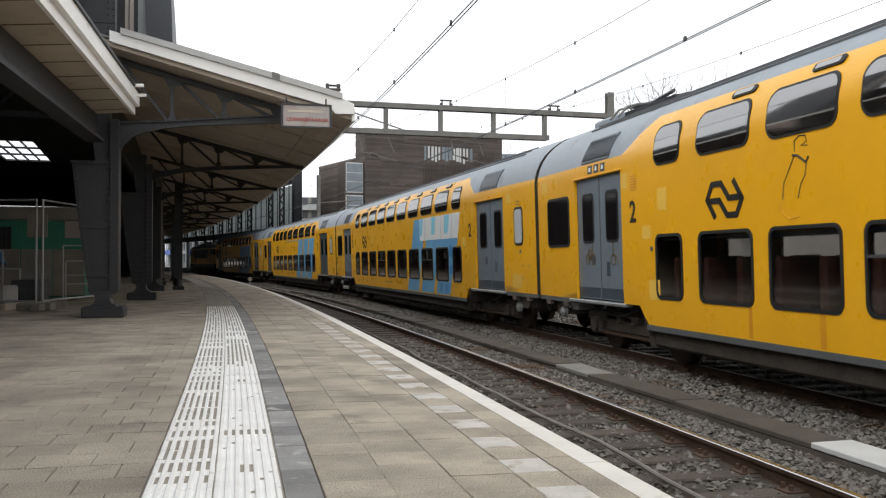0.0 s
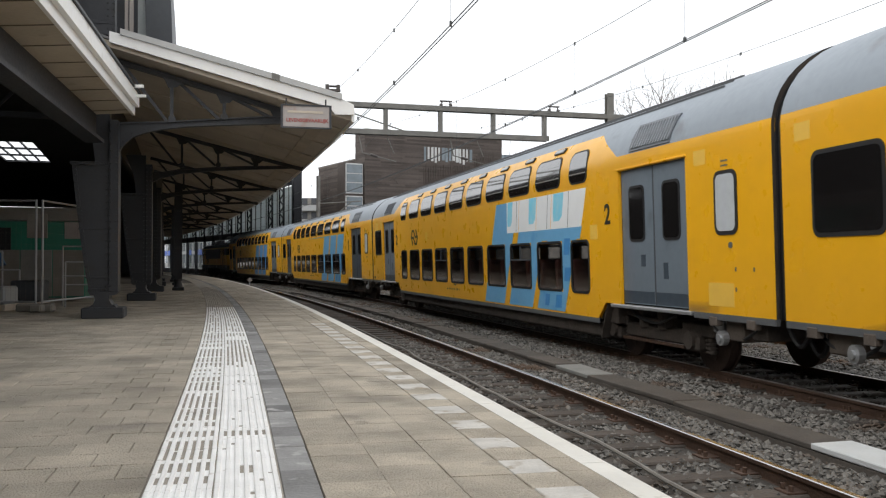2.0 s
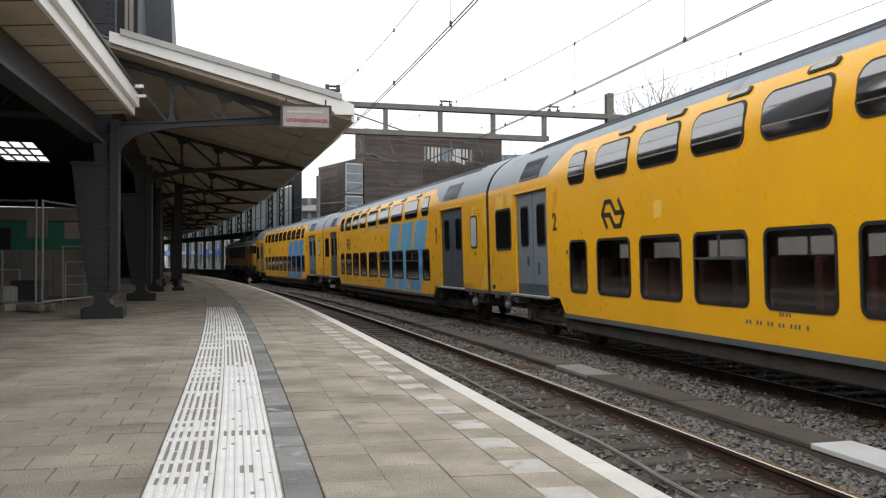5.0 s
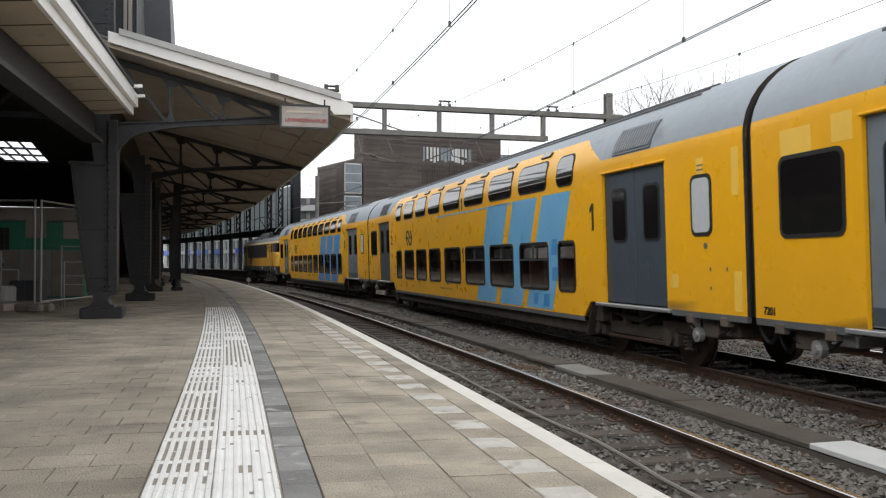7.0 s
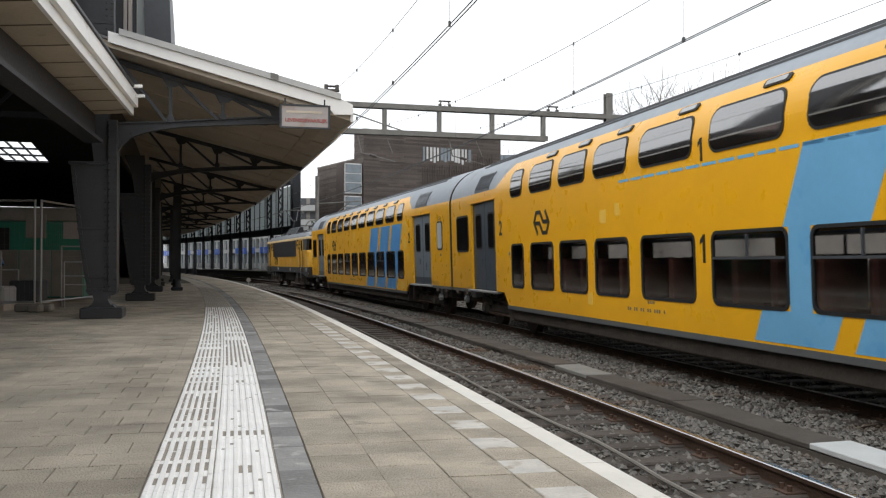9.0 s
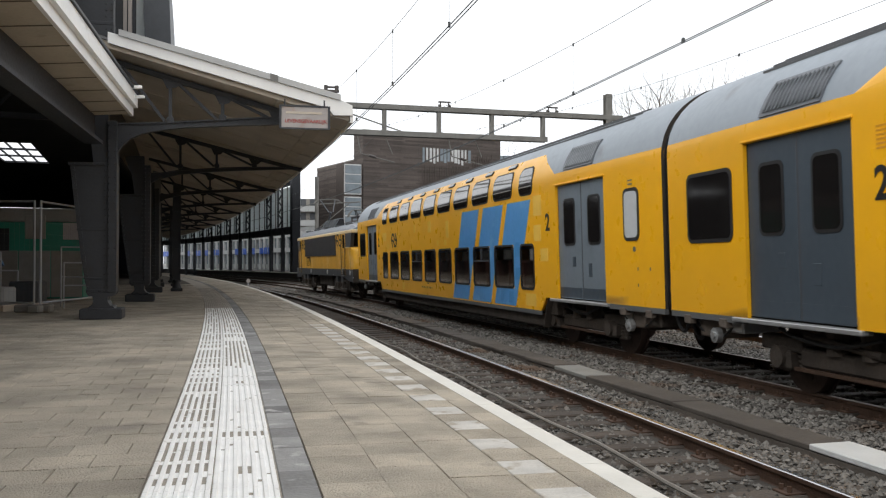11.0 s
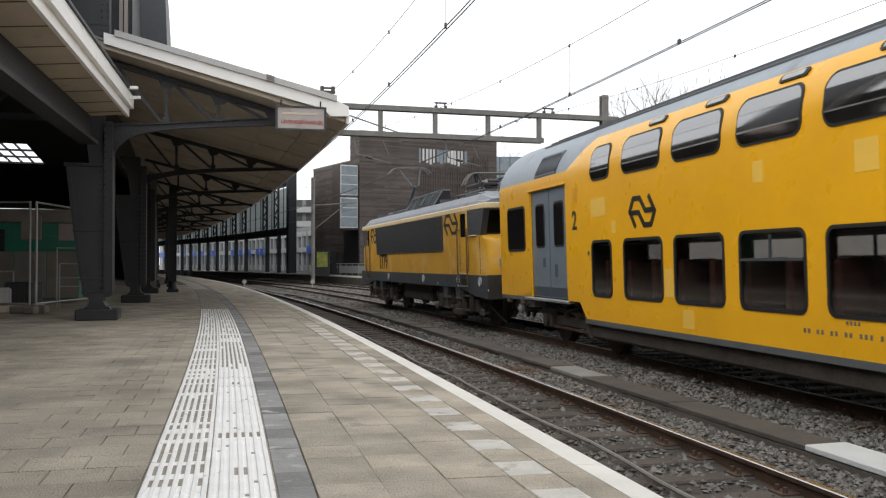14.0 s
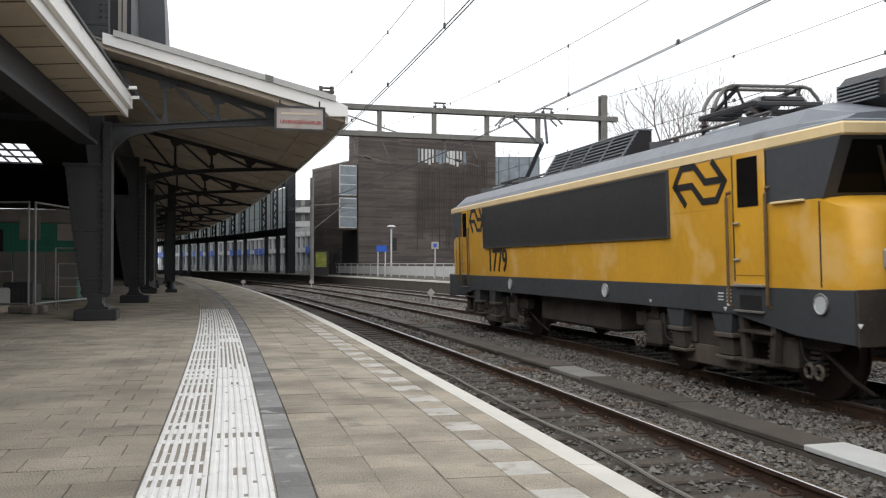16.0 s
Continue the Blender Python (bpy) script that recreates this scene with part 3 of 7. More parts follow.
# ---------- overhead line ----------
def gantry():
    gt = tagged(new("overhead_line_gantry"), "grey steel portal gantry carrying the overhead line across the tracks", "gantry", "gantries")
    base = at_line(41.6, 0)
    gt.matrix_basis = base
    # local: y to the platform side, from 6.5 to -10
    top, low, yl, yr = 8.3, 7.15, 9.2, -11.4
    for z, n in ((top, "top_chord"), (low, "bottom_chord")):
        g = Geo()
        for s in (-0.16, 0.16):
            g.box(s - 0.03, s + 0.03, yr if n == "top_chord" else -7.6, yl, z - 0.11, z + 0.11, b=0.006)
        g.box(-0.16, 0.16, yr if n == "top_chord" else -7.6, yl, z + 0.085, z + 0.1)
        part(n, g, M["steel_gantry"], gt)
    for i in range(5):
        y = 2.45 - i * 2.47
        g = Geo()
        g.box(-0.13, 0.13, y - 0.08, y + 0.08, low, top, b=0.006)
        g.box(-0.15, 0.15, y - 0.16, y + 0.16, low + 0.1, low + 0.13)
        part("strut", g, M["steel_gantry"], gt)
    part("diagonal", Geo().bar((0, 2.3, top - 0.1), (0, -1.2, low), 0.05, 0.05), M["steel_gantry"], gt)
    for y in (-10.7, 9.4):
        g = Geo()
        for s in (-0.14, 0.14):
            g.box(s - 0.03, s + 0.03, y - 0.16, y + 0.16, -0.4, top + (1.1 if y < 0 else 0.2), b=0.01)
        g.box(-0.14, 0.14, y - 0.02, y + 0.02, -0.4, top + (1.1 if y < 0 else 0.2))
        part("post", g, M["steel_gantry"], gt)
    for y in (2.3, -2.75, -7.9):
        g = Geo()
        for s in (-0.22, 0.22):
            g.tube((0, y + s, top + 0.1), (0, y + s * 0.8, top + 0.33), 0.03, 6)
            g.tube((0, y + s - 0.06, top + 0.17), (0, y + s + 0.06, top + 0.17), 0.07, 8)
        g.box(-0.05, 0.05, y - 0.28, y + 0.28, top + 0.32, top + 0.38, b=0.01)
        part("insulator", g, M["insul"], gt, "dark brown insulator clamp")
    for y in (3.9, -0.3, -4.4):
        g = Geo()
        g.tube((0, y + 1.5, low + 0.05), (0, y + 1.3, low - 0.9), 0.03, 6)
        g.tube((0, y + 1.3, low - 0.9), (0, y - 0.2, low - 1.25), 0.025, 6)
        g.tube((0, y + 0.2, low - 0.2), (0, y - 0.1, low - 0.9), 0.02, 6)
        part("cantilever_arm", g, M["steel_gantry"], gt)
        part("insulator", Geo().tube((0, y + 0.95, low - 0.97), (0, y + 0.65, low - 1.05), 0.06, 8), M["insul"], gt, "ribbed dark insulator")


def wire_run(o, zc, zm, label, twin=True):
    """Contact wire, messenger and droppers over one track."""
    w = tagged(new("overhead_line"), label, "overhead line", "overhead lines")
    pts_c = [on(u, o + 0.1 * math.cos(u / 41.5 * math.pi), zc) for u in np.arange(-15, 125, 2.0)]
    g = Geo()
    for d in ((0.0, 0.06) if twin else (0.0,)):
        part("contact_wire", Geo().pipe([p + Vector((d, 0, 0)) for p in pts_c], 0.0095, 5), M["wire"], w)
    g = Geo()
    sag = lambda u: zm - 1.25 * (1 - ((u - 13) / 28.5) ** 2) if u < 41.5 else zm - 1.25 * (1 - ((u - 70) / 28.5) ** 2)
    us = np.arange(-15, 93, 2.0)
    pm = [on(u, o + 0.1 * math.cos(u / 41.5 * math.pi), sag(u)) for u in us]
    part("messenger_wire", g.pipe(pm, 0.006, 5), M["wire"], w)
    for u in np.arange(-9, 90, 5.0):
        a = on(u, o + 0.1 * math.cos(u / 41.5 * math.pi), sag(u))
        b = Vector((a.x, a.y, zc))
        d = Geo().tube(a, b, 0.0028, 4, cap=False)
        d.box(b.x - 0.02, b.x + 0.02, b.y - 0.05, b.y + 0.05, b.z - 0.02, b.z + 0.05)
        d.box(a.x - 0.015, a.x + 0.015, a.y - 0.04, a.y + 0.04, a.z - 0.04, a.z + 0.02)
        part("dropper", d, M["wire"], w)


# ---------- station canopies on the platform side ----------
def soffit_z(o):
    """Height of the canopy's underside."""
    return 4.12 + (o - 5.3) * 0.2674


def far_canopy():
    c = tagged(new("platform_canopy"), "curved platform canopy with white fascia and beige boarded underside", "canopy", kind="structure")
    u0, u1 = 18.7, 104
    out, inn = 5.28, 9.95
    zo, zi = soffit_z(out), soffit_z(inn)
    g = Geo()
    sweep(g, [(out, zo), (inn, zi), (inn, zi + 0.12), (out, zo + 0.12)], u0 + 0.05, u1, 2)
    part("roof_boarding", g, M["soffit"], c, "beige boarded underside")
    g = Geo()
    sweep(g, [(out - 0.05, zo + 0.124), (inn, zi + 0.124), (inn, zi + 0.17), (out - 0.05, zo + 0.17)], u0, u1, 2)
    part("roof_covering", g, M["roofing"], c)
    # cover strips over the joints of the boarding, across the slope and along it
    for i in range(34):
        u = u0 + 1.2 + i * 2.45
        part("cover_strip", Geo().bar(on(u, out + 0.05, zo - 0.002), on(u, inn, zi - 0.002), 0.06, 0.02), M["soffit"], c)
    for o, h, m in ((6.55, 0.018, "soffit"), (7.5, 0.014, "soffit"), (8.45, 0.018, "soffit"), (5.72, 0.02, "soffit_brown")):
        g = Geo()
        w = 0.12 if m == "soffit_brown" else 0.045
        sweep(g, [(o - w, soffit_z(o - w) - h), (o + w, soffit_z(o + w) - h), (o + w, soffit_z(o + w) - 0.002), (o - w, soffit_z(o - w) - 0.002)], u0 + 0.1, u1, 3)
        part("purlin", g, M[m], c)
    g = Geo()
    sweep(g, [(out - 0.06, zo - 0.03), (out - 0.005, zo - 0.03), (out - 0.005, zo + 0.2), (out - 0.06, zo + 0.2)], u0, u1, 2)
    part("eaves_fascia", g, M["fascia"], c)
    # gable end board, stepped at the eaves, with a zinc cap
    ga = tagged(new("canopy_gable"), "white painted gable board with grey cap at the canopy end", "gable board", kind="structure")
    poly = [(9.46, 5.3), (9.46, 5.49), (5.5, 4.51), (5.24, 4.39), (5.24, 4.21), (5.58, 4.2), (5.69, 4.33), (6.52, 4.535)]
    part("gable_board", Geo().prism(poly, lambda o, z: on(u0 - 0.06, o, z), lambda o, z: on(u0, o, z)), M["fascia"], ga)
    cap = [(9.28, 5.43), (9.28, 5.535), (5.46, 4.575), (5.46, 4.47)]
    part("cap", Geo().prism(cap, lambda o, z: on(u0 - 0.11, o, z), lambda o, z: on(u0 - 0.063, o, z)), M["zinc"], ga, "grey zinc cap strip")
    part("cap_joint", Geo().prism([(6.72, 4.79), (6.72, 4.9), (6.58, 4.865), (6.58, 4.755)], lambda o, z: on(u0 - 0.118, o, z), lambda o, z: on(u0 - 0.112, o, z)), M["steel_gantry"], ga, "darker joint sleeve of the cap")
    part("lamp_bracket", Geo().box(-0.04, 0.04, -0.14, 0.14, 0.0, 0.05, b=0.01).tube((0, -0.1, 0.05), (0, -0.1, 0.13), 0.035, 8).tube((0, 0.1, 0.05), (0, 0.1, 0.13), 0.035, 8)
         .tube((0, -0.13, 0.1), (0, 0.13, 0.1), 0.02, 6), M["insul"], ga, "small dark double fitting on the cap", at=at_line(u0, 5.62, 4.62))


def canopy_truss(u, first=False):
    t = tagged(new("canopy_truss"), "dark riveted iron canopy truss with curved bracket" if first else "dark iron canopy truss on a column", "roof truss", "canopy trusses")
    t.matrix_basis = at_line(u, 0)
    iron = M["steel_grey"] if first else M["steel_dark"]
    end = 6.45 if first else 5.3
    top = lambda o: soffit_z(o) - 0.075 - (0 if first else 0.025 * (o - 5.3))
    part("top_chord", Geo().bar((0, 9.55, top(9.55)), (0, end, top(end)), 0.13, 0.09), iron, t)
    low = [(9.62, 3.3), (9.36, 3.5), (9.3, 3.62), (9.15, 3.77), (8.94, 3.86), (8.6, 3.94), (8.2, 4.0), (7.4, 4.06), (6.45, 4.12)]
    high = [(6.45, 4.275), (7.53, 4.18), (8.6, 4.08), (9.52, 4.03), (9.62, 4.03)]
    if not first:
        low = [(9.5, 3.35), (9.3, 3.55), (9.0, 3.72), (8.52, 3.85), (7.6, 3.95), (6.82, 4.0), (5.25, 4.08)]
        high = [(5.25, 4.14), (6.82, 4.1), (7.6, 4.05), (8.52, 3.97), (9.0, 3.88), (9.5, 3.85)]
    part("bracket", Geo().prism(low + high, lambda o, z: (-0.02, o, z), lambda o, z: (0.02, o, z)), iron, t, "curved plate bracket")
    fl = Geo().prism(low + [(o, q + 0.022) for o, q in reversed(low)], lambda o, z: (-0.075, o, z), lambda o, z: (0.075, o, z))
    fl.prism(high + [(o, q - 0.022) for o, q in reversed(high)], lambda o, z: (-0.075, o, z), lambda o, z: (0.075, o, z))
    part("bracket_flange", fl, iron, t)
    for p in (8.46, 7.53, 6.55):
        base = 4.03 + (9.52 - p) * (0.08 if first else 0.03)
        part("post", Geo().bar((0, p, base), (0, p, top(p)), 0.06, 0.07), iron, t)
        gp = Geo().prism([(p + 0.16, top(p + 0.16) - 0.03), (p - 0.2, top(p - 0.2) - 0.03), (p - 0.1, top(p) - 0.17), (p + 0.06, top(p) - 0.19)], lambda o, z: (-0.05, o, z), lambda o, z: (-0.035, o, z))
        part("gusset", gp, iron, t)
        part("knot", Geo().tube((-0.06, p, base + 0.02), (0.06, p, base + 0.02), 0.07, 10), iron, t)
    for a, b, c, d in ((9.3, -0.03, 8.55, 4.1), (8.35, -0.03, 7.6, 4.14), (7.4, -0.03, 6.62, 4.2)):
        part("diagonal", Geo().bar((0, a, top(a) + b), (0, c, d if first else d - 0.05), 0.05, 0.055), iron, t)
    if not first:
        return
    rv = Geo()
    for (a, b), (c, d) in zip(low[1:], low[2:]):
        n = max(1, int(math.hypot(c - a, d - b) / 0.13))
        for i in range(n):
            o, z = a + (c - a) * i / n, b + (d - b) * i / n + 0.07
            rv.tube((-0.02, o, z), (-0.04, o, z), 0.017, 6)
    for i in range(16):
        rv.tube((-0.02, 6.5 + i * 0.19, 4.225 - 0.076 * i * 0.19), (-0.04, 6.5 + i * 0.19, 4.225 - 0.076 * i * 0.19), 0.015, 6)
    tagged(part("rivets", rv, M["rivet"], t), kind="stuff")


def slim_column(u, o):
    c = tagged(new("iron_column"), "slim dark iron canopy column on the platform", "column", "canopy columns")
    c.matrix_basis = at_line(u, o, PLAT)
    part("plinth", Geo().box(-0.2, 0.2, -0.2, 0.2, 0, 0.12, b=0.02), M["steel_dark"], c)
    part("base", Geo().tube((0, 0, 0.12), (0, 0, 0.34), 0.16, 12, 0.11).tube((0, 0, 0.34), (0, 0, 0.4), 0.15, 12), M["steel_dark"], c, smooth=True)
    part("shaft", Geo().box(-0.1, 0.1, -0.13, -0.1, 0.4, 3.75).box(-0.1, 0.1, 0.1, 0.13, 0.4, 3.75).box(-0.02, 0.02, -0.1, 0.1, 0.4, 3.75), M["steel_dark"], c)
    for z in (1.5, 2.8):
        part("cover_plate", Geo().box(-0.115, 0.115, -0.14, 0.14, z, z + 0.06, b=0.006), M["steel_dark"], c)


def iron_column(u, o, tall):
    """A riveted column: a web that widens upwards on the hall side and a straight front flange."""
    c = tagged(new("iron_column"), "tall riveted iron column on a stepped iron base" if tall else "dark riveted iron canopy column on the platform", "column", "canopy columns")
    c.matrix_basis = at_line(u, o)
    iron = M["steel_grey"] if tall else M["steel_dark"]
    f0, f1 = lambda y, z: (-0.15, y, z), lambda y, z: (0.2, y, z)
    part("plinth", Geo().box(-0.36, 0.36, -0.27, 0.44, PLAT, PLAT + 0.19, b=0.02), iron, c)
    g = Geo()
    for z0, z1, a0, b0, a1, b1 in ((0.72, 0.77, -0.14, 0.32, -0.1, 0.28), (0.77, 0.86, -0.06, 0.26, -0.01, 0.22), (0.86, 0.94, -0.01, 0.22, -0.02, 0.24), (0.94, 1.0, -0.1, 0.3, -0.16, 0.34)):
        g.add([(x, y, z) for z, a, b in ((z0, a0, b0), (z1, a1, b1)) for x, y in ((-0.22, a), (0.26, a), (0.26, b), (-0.22, b))],
              [(0, 1, 2, 3), (7, 6, 5, 4), (0, 4, 5, 1), (1, 5, 6, 2), (2, 6, 7, 3), (3, 7, 4, 0)])
    part("base", g, iron, c)
    left = lambda z: 0.33 + 0.3 * min(1, (z - 1.0) / 2.28) ** 0.8
    zs = [1.0 + 2.28 * i / 6 for i in range(7)]
    web = [(left(z), z) for z in zs] + [(0.0, 3.28), (0.0, 1.0)]
    part("web", Geo().prism(web, f0, f1), iron, c, "tapering web plate")
    part("front_flange", Geo().box(-0.2, 0.26, -0.16, 0.0, 1.0, 4.06, b=0.008), iron, c)
    part("shaft", Geo().prism([(0.24, 3.28), (0.3, 3.8), (0.5, 4.3), (0.0, 4.3), (0.0, 3.28)], lambda y, z: (-0.12, y, z), f1), iron, c)
    for z, h, pr in ((3.25, 0.06, 0.03), (2.1, 0.035, 0.012), (1.24, 0.03, 0.012), (1.0, 0.06, 0.02)):
        part("cover_plate", Geo().box(-0.16 - pr, 0.21, 0.002, left(z) + pr, z, z + h, b=0.005), iron, c)
    # raised border strips of the web
    part("border_strip", Geo().prism([(left(z) - 0.002, z) for z in zs] + [(left(z) - 0.07, z) for z in reversed(zs)], lambda y, z: (-0.162, y, z), lambda y, z: (-0.148, y, z)), iron, c)
    part("border_strip", Geo().box(-0.162, -0.148, 0.004, 0.075, 1.06, 3.25), iron, c)
    if tall:
        part("upper_shaft", Geo().box(-0.1, 0.25, -0.08, 0.62, 4.3, 10.2, b=0.01), iron, c, "upper part of the column")
        part("cover_plate", Geo().box(-0.13, 0.26, -0.085, 0.64, 5.78, 5.84, b=0.006).box(-0.118, -0.1, -0.085, 0.64, 5.6, 5.78), iron, c)
        part("border_strip", Geo().box(-0.116, -0.1, -0.08, 0.07, 4.3, 10.2), iron, c)
    rv = Geo()
    z = 1.1
    while z < (10.0 if tall else 4.0):
        if z < 4.0:
            for y in (-0.13, -0.03):
                rv.tube((-0.2, y, z), (-0.222, y, z), 0.017, 6, 0.01)
        if z < 3.2:
            for y in (left(z) - 0.035, 0.04):
                rv.tube((-0.162, y, z), (-0.184, y, z), 0.017, 6, 0.01)
        elif z > 4.4:
            for y in (-0.05, 0.04):
                rv.tube((-0.116, y, z), (-0.138, y, z), 0.017, 6, 0.01)
        z += 0.115
    for i in range(6):
        rv.tube((-0.18, 0.05 + i * 0.1, 3.28), (-0.205, 0.05 + i * 0.1, 3.28), 0.016, 6, 0.01)
    for i in range(4):
        rv.tube((-0.18, 0.05 + i * 0.08, 1.03), (-0.2, 0.05 + i * 0.08, 1.03), 0.016, 6, 0.01)
    tagged(part("rivets", rv, M["rivet"] if tall else iron, c), kind="stuff")


def warning_sign():
    s = tagged(new("warning_sign"), "white enamel warning sign with red lettering under the canopy gable", "sign")
    s.matrix_basis = at_line(18.5, 6.12, 4.115)
    part("panel", Geo().box(-0.03, 0.03, -0.44, 0.44, -0.2, 0.2, b=0.01), M["sign_old"], s)
    fr = Geo()
    for a in (-0.43, 0.43):
        fr.box(-0.045, -0.03, a - 0.02, a + 0.02, -0.21, 0.21)
    for a in (-0.2, 0.2):
        fr.box(-0.045, -0.03, -0.41, 0.41, a - 0.015, a + 0.015)
    part("frame", fr, M["steel_grey"], s)
    for sz, zz, wd in ((0.085, -0.07, "LEVENSGEVAARLIJK"),):
        part("lettering", text_mesh(wd, sz, M["red"]), None, s, "red capital lettering", at=pose(-0.034, -0.02, zz) @ Matrix(((0, 0, -1, 0), (-1, 0, 0, 0), (0, 1, 0, 0), (0, 0, 0, 1))))
    part("faded_line", Geo().box(-0.036, -0.03, -0.3, 0.33, 0.06, 0.1), M["soffit"], s, "faded unreadable line of lettering")
    for y in (-0.35, 0.35):
        part("hanger", Geo().tube((0, y, 0.2), (0, y, 0.32), 0.015, 6), M["steel_dark"], s)


def near_canopy():
    c = tagged(new("hall_eaves"), "low eaves of the station hall with white fascia and boarded underside", "eaves", kind="structure")
    u0, u1 = -34, 0.0

    def strip(name, section, m, label="", a=u0, b=u1):
        g = Geo()
        sweep(g, section, a, b, 4, True, hall)
        return part(name, g, M[m], c, label)

    strip("lower_fascia", rect(0.0, 0.05, 4.05, 4.2), "fascia")
    strip("gutter", rect(-0.07, -0.002, 4.19, 4.4), "fascia")
    strip("gutter_lip", rect(-0.1, -0.04, 4.404, 4.44), "steel_dark")
    strip("soffit", [(0.05, 4.09), (0.64, 4.05), (0.64, 4.1), (0.05, 4.15)], "soffit_brown", "brown boarded underside")
    for i in range(24):
        u = -0.4 - i * 0.95
        part("board_joint", Geo().bar(hall(u, 0.06, 4.086), hall(u, 0.63, 4.046), 0.014, 0.012), M["soffit_seam"], c)
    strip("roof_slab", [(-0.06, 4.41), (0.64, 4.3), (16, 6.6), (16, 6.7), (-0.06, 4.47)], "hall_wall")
    strip("edge_girder", [(0.5, 3.56), (0.8, 3.56), (0.8, 3.62), (0.67, 3.62), (0.67, 4.3), (0.63, 4.3), (0.63, 3.62), (0.5, 3.62)], "steel_dark", "dark riveted girder along the hall")
    for k in range(2):
        g = Geo().box(-0.03, 0.13, -0.025, 0.025, -0.025, 0.025, b=0.005)
        part("bracket_tab", g, M["fascia"], c, at=Matrix.Translation(hall(-0.75 + 0.35 * k, -0.1, 4.42 - 0.1 * k)))
    for k in range(3):
        part("cross_beam", Geo().bar(hall(-5.5 - 6 * k, 0.8, 3.9), hall(-5.5 - 6 * k, 14, 4.2), 0.15, 0.3), M["steel_dark"], c)


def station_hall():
    h = tagged(new("hall_roof"), "dark station hall roof and walls behind the platform", "hall", kind="structure")
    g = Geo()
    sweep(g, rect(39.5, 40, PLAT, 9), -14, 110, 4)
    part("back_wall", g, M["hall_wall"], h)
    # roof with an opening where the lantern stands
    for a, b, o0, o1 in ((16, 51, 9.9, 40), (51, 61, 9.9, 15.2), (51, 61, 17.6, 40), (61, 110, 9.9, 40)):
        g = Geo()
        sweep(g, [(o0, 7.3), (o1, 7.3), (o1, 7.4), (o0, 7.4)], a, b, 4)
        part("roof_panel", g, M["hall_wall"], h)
    # unseen panel left of the camera, added to darken the hall floor
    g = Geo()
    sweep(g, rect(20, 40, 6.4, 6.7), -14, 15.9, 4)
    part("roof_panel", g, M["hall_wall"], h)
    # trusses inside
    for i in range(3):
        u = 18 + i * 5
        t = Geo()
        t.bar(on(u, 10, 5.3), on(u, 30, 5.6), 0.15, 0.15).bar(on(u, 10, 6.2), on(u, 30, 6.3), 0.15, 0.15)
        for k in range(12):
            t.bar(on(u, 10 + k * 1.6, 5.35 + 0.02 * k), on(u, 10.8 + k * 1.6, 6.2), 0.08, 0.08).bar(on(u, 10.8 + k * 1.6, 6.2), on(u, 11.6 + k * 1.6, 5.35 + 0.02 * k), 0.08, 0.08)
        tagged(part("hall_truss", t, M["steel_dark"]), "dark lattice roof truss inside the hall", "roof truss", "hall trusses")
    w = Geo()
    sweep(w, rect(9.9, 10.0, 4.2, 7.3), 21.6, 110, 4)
    # unseen wall behind the camera, added to keep light out of the hall
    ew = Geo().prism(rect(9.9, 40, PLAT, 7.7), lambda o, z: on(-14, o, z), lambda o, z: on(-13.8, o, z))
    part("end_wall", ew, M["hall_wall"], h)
    # added wall that blocks the bright sky between the columns
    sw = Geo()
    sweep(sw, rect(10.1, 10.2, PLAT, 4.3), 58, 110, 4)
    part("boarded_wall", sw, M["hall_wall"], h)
    # added far end, closing the hall against the sky
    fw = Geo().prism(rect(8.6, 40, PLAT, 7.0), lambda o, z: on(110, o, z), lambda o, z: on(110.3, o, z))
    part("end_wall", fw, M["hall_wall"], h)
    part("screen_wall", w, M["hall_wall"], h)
    cl = tagged(new("clerestory"), "upper hall wall with pale glazed strips above the canopy", "wall", kind="structure")
    for k, (a, b, m) in enumerate(((9.9, 9.45, "steel_grey"), (9.45, 9.38, "sign_white"), (9.38, 9.36, "steel_dark"), (9.36, 9.28, "sign_white"), (9.28, 9.2, "steel_dark"), (9.2, 8.83, "opal"))):
        part("wall_strip", Geo().prism(rect(a, b + 0.003, 5.3, 10.5), lambda o, z, q=k % 2: on(21.5 - 0.03 * q, o, z), lambda o, z: on(21.7, o, z)), M[m], cl)
    n = 12
    poly = [(9.0, 5.2), (8.52, 5.2)] + [(8.52 + 0.42 * (i / n) ** 2, 5.2 + 5.3 * i / n) for i in range(1, n + 1)] + [(9.2, 10.5)]
    part("curved_gable", Geo().prism(poly, lambda o, z: on(21.4, o, z), lambda o, z: on(25, o, z)), M["loco_grey"], cl, "dark curved end of the hall roof")


def roof_lantern():
    l = tagged(new("roof_lantern"), "glazed roof lantern with dark bars letting daylight in", "roof lantern", kind="structure")
    for u in (51, 54.3, 57.6, 61):
        part("glazing_bar", Geo().bar(on(u, 15.2, 7.35), on(u, 17.6, 7.35), 0.1, 0.1), M["steel_dark"], l)
    for k in range(5):
        o = 15.2 + 0.6 * k
        part("glazing_bar", Geo().bar(on(51, o, 7.35), on(61, o, 7.35), 0.07, 0.08), M["steel_dark"], l)


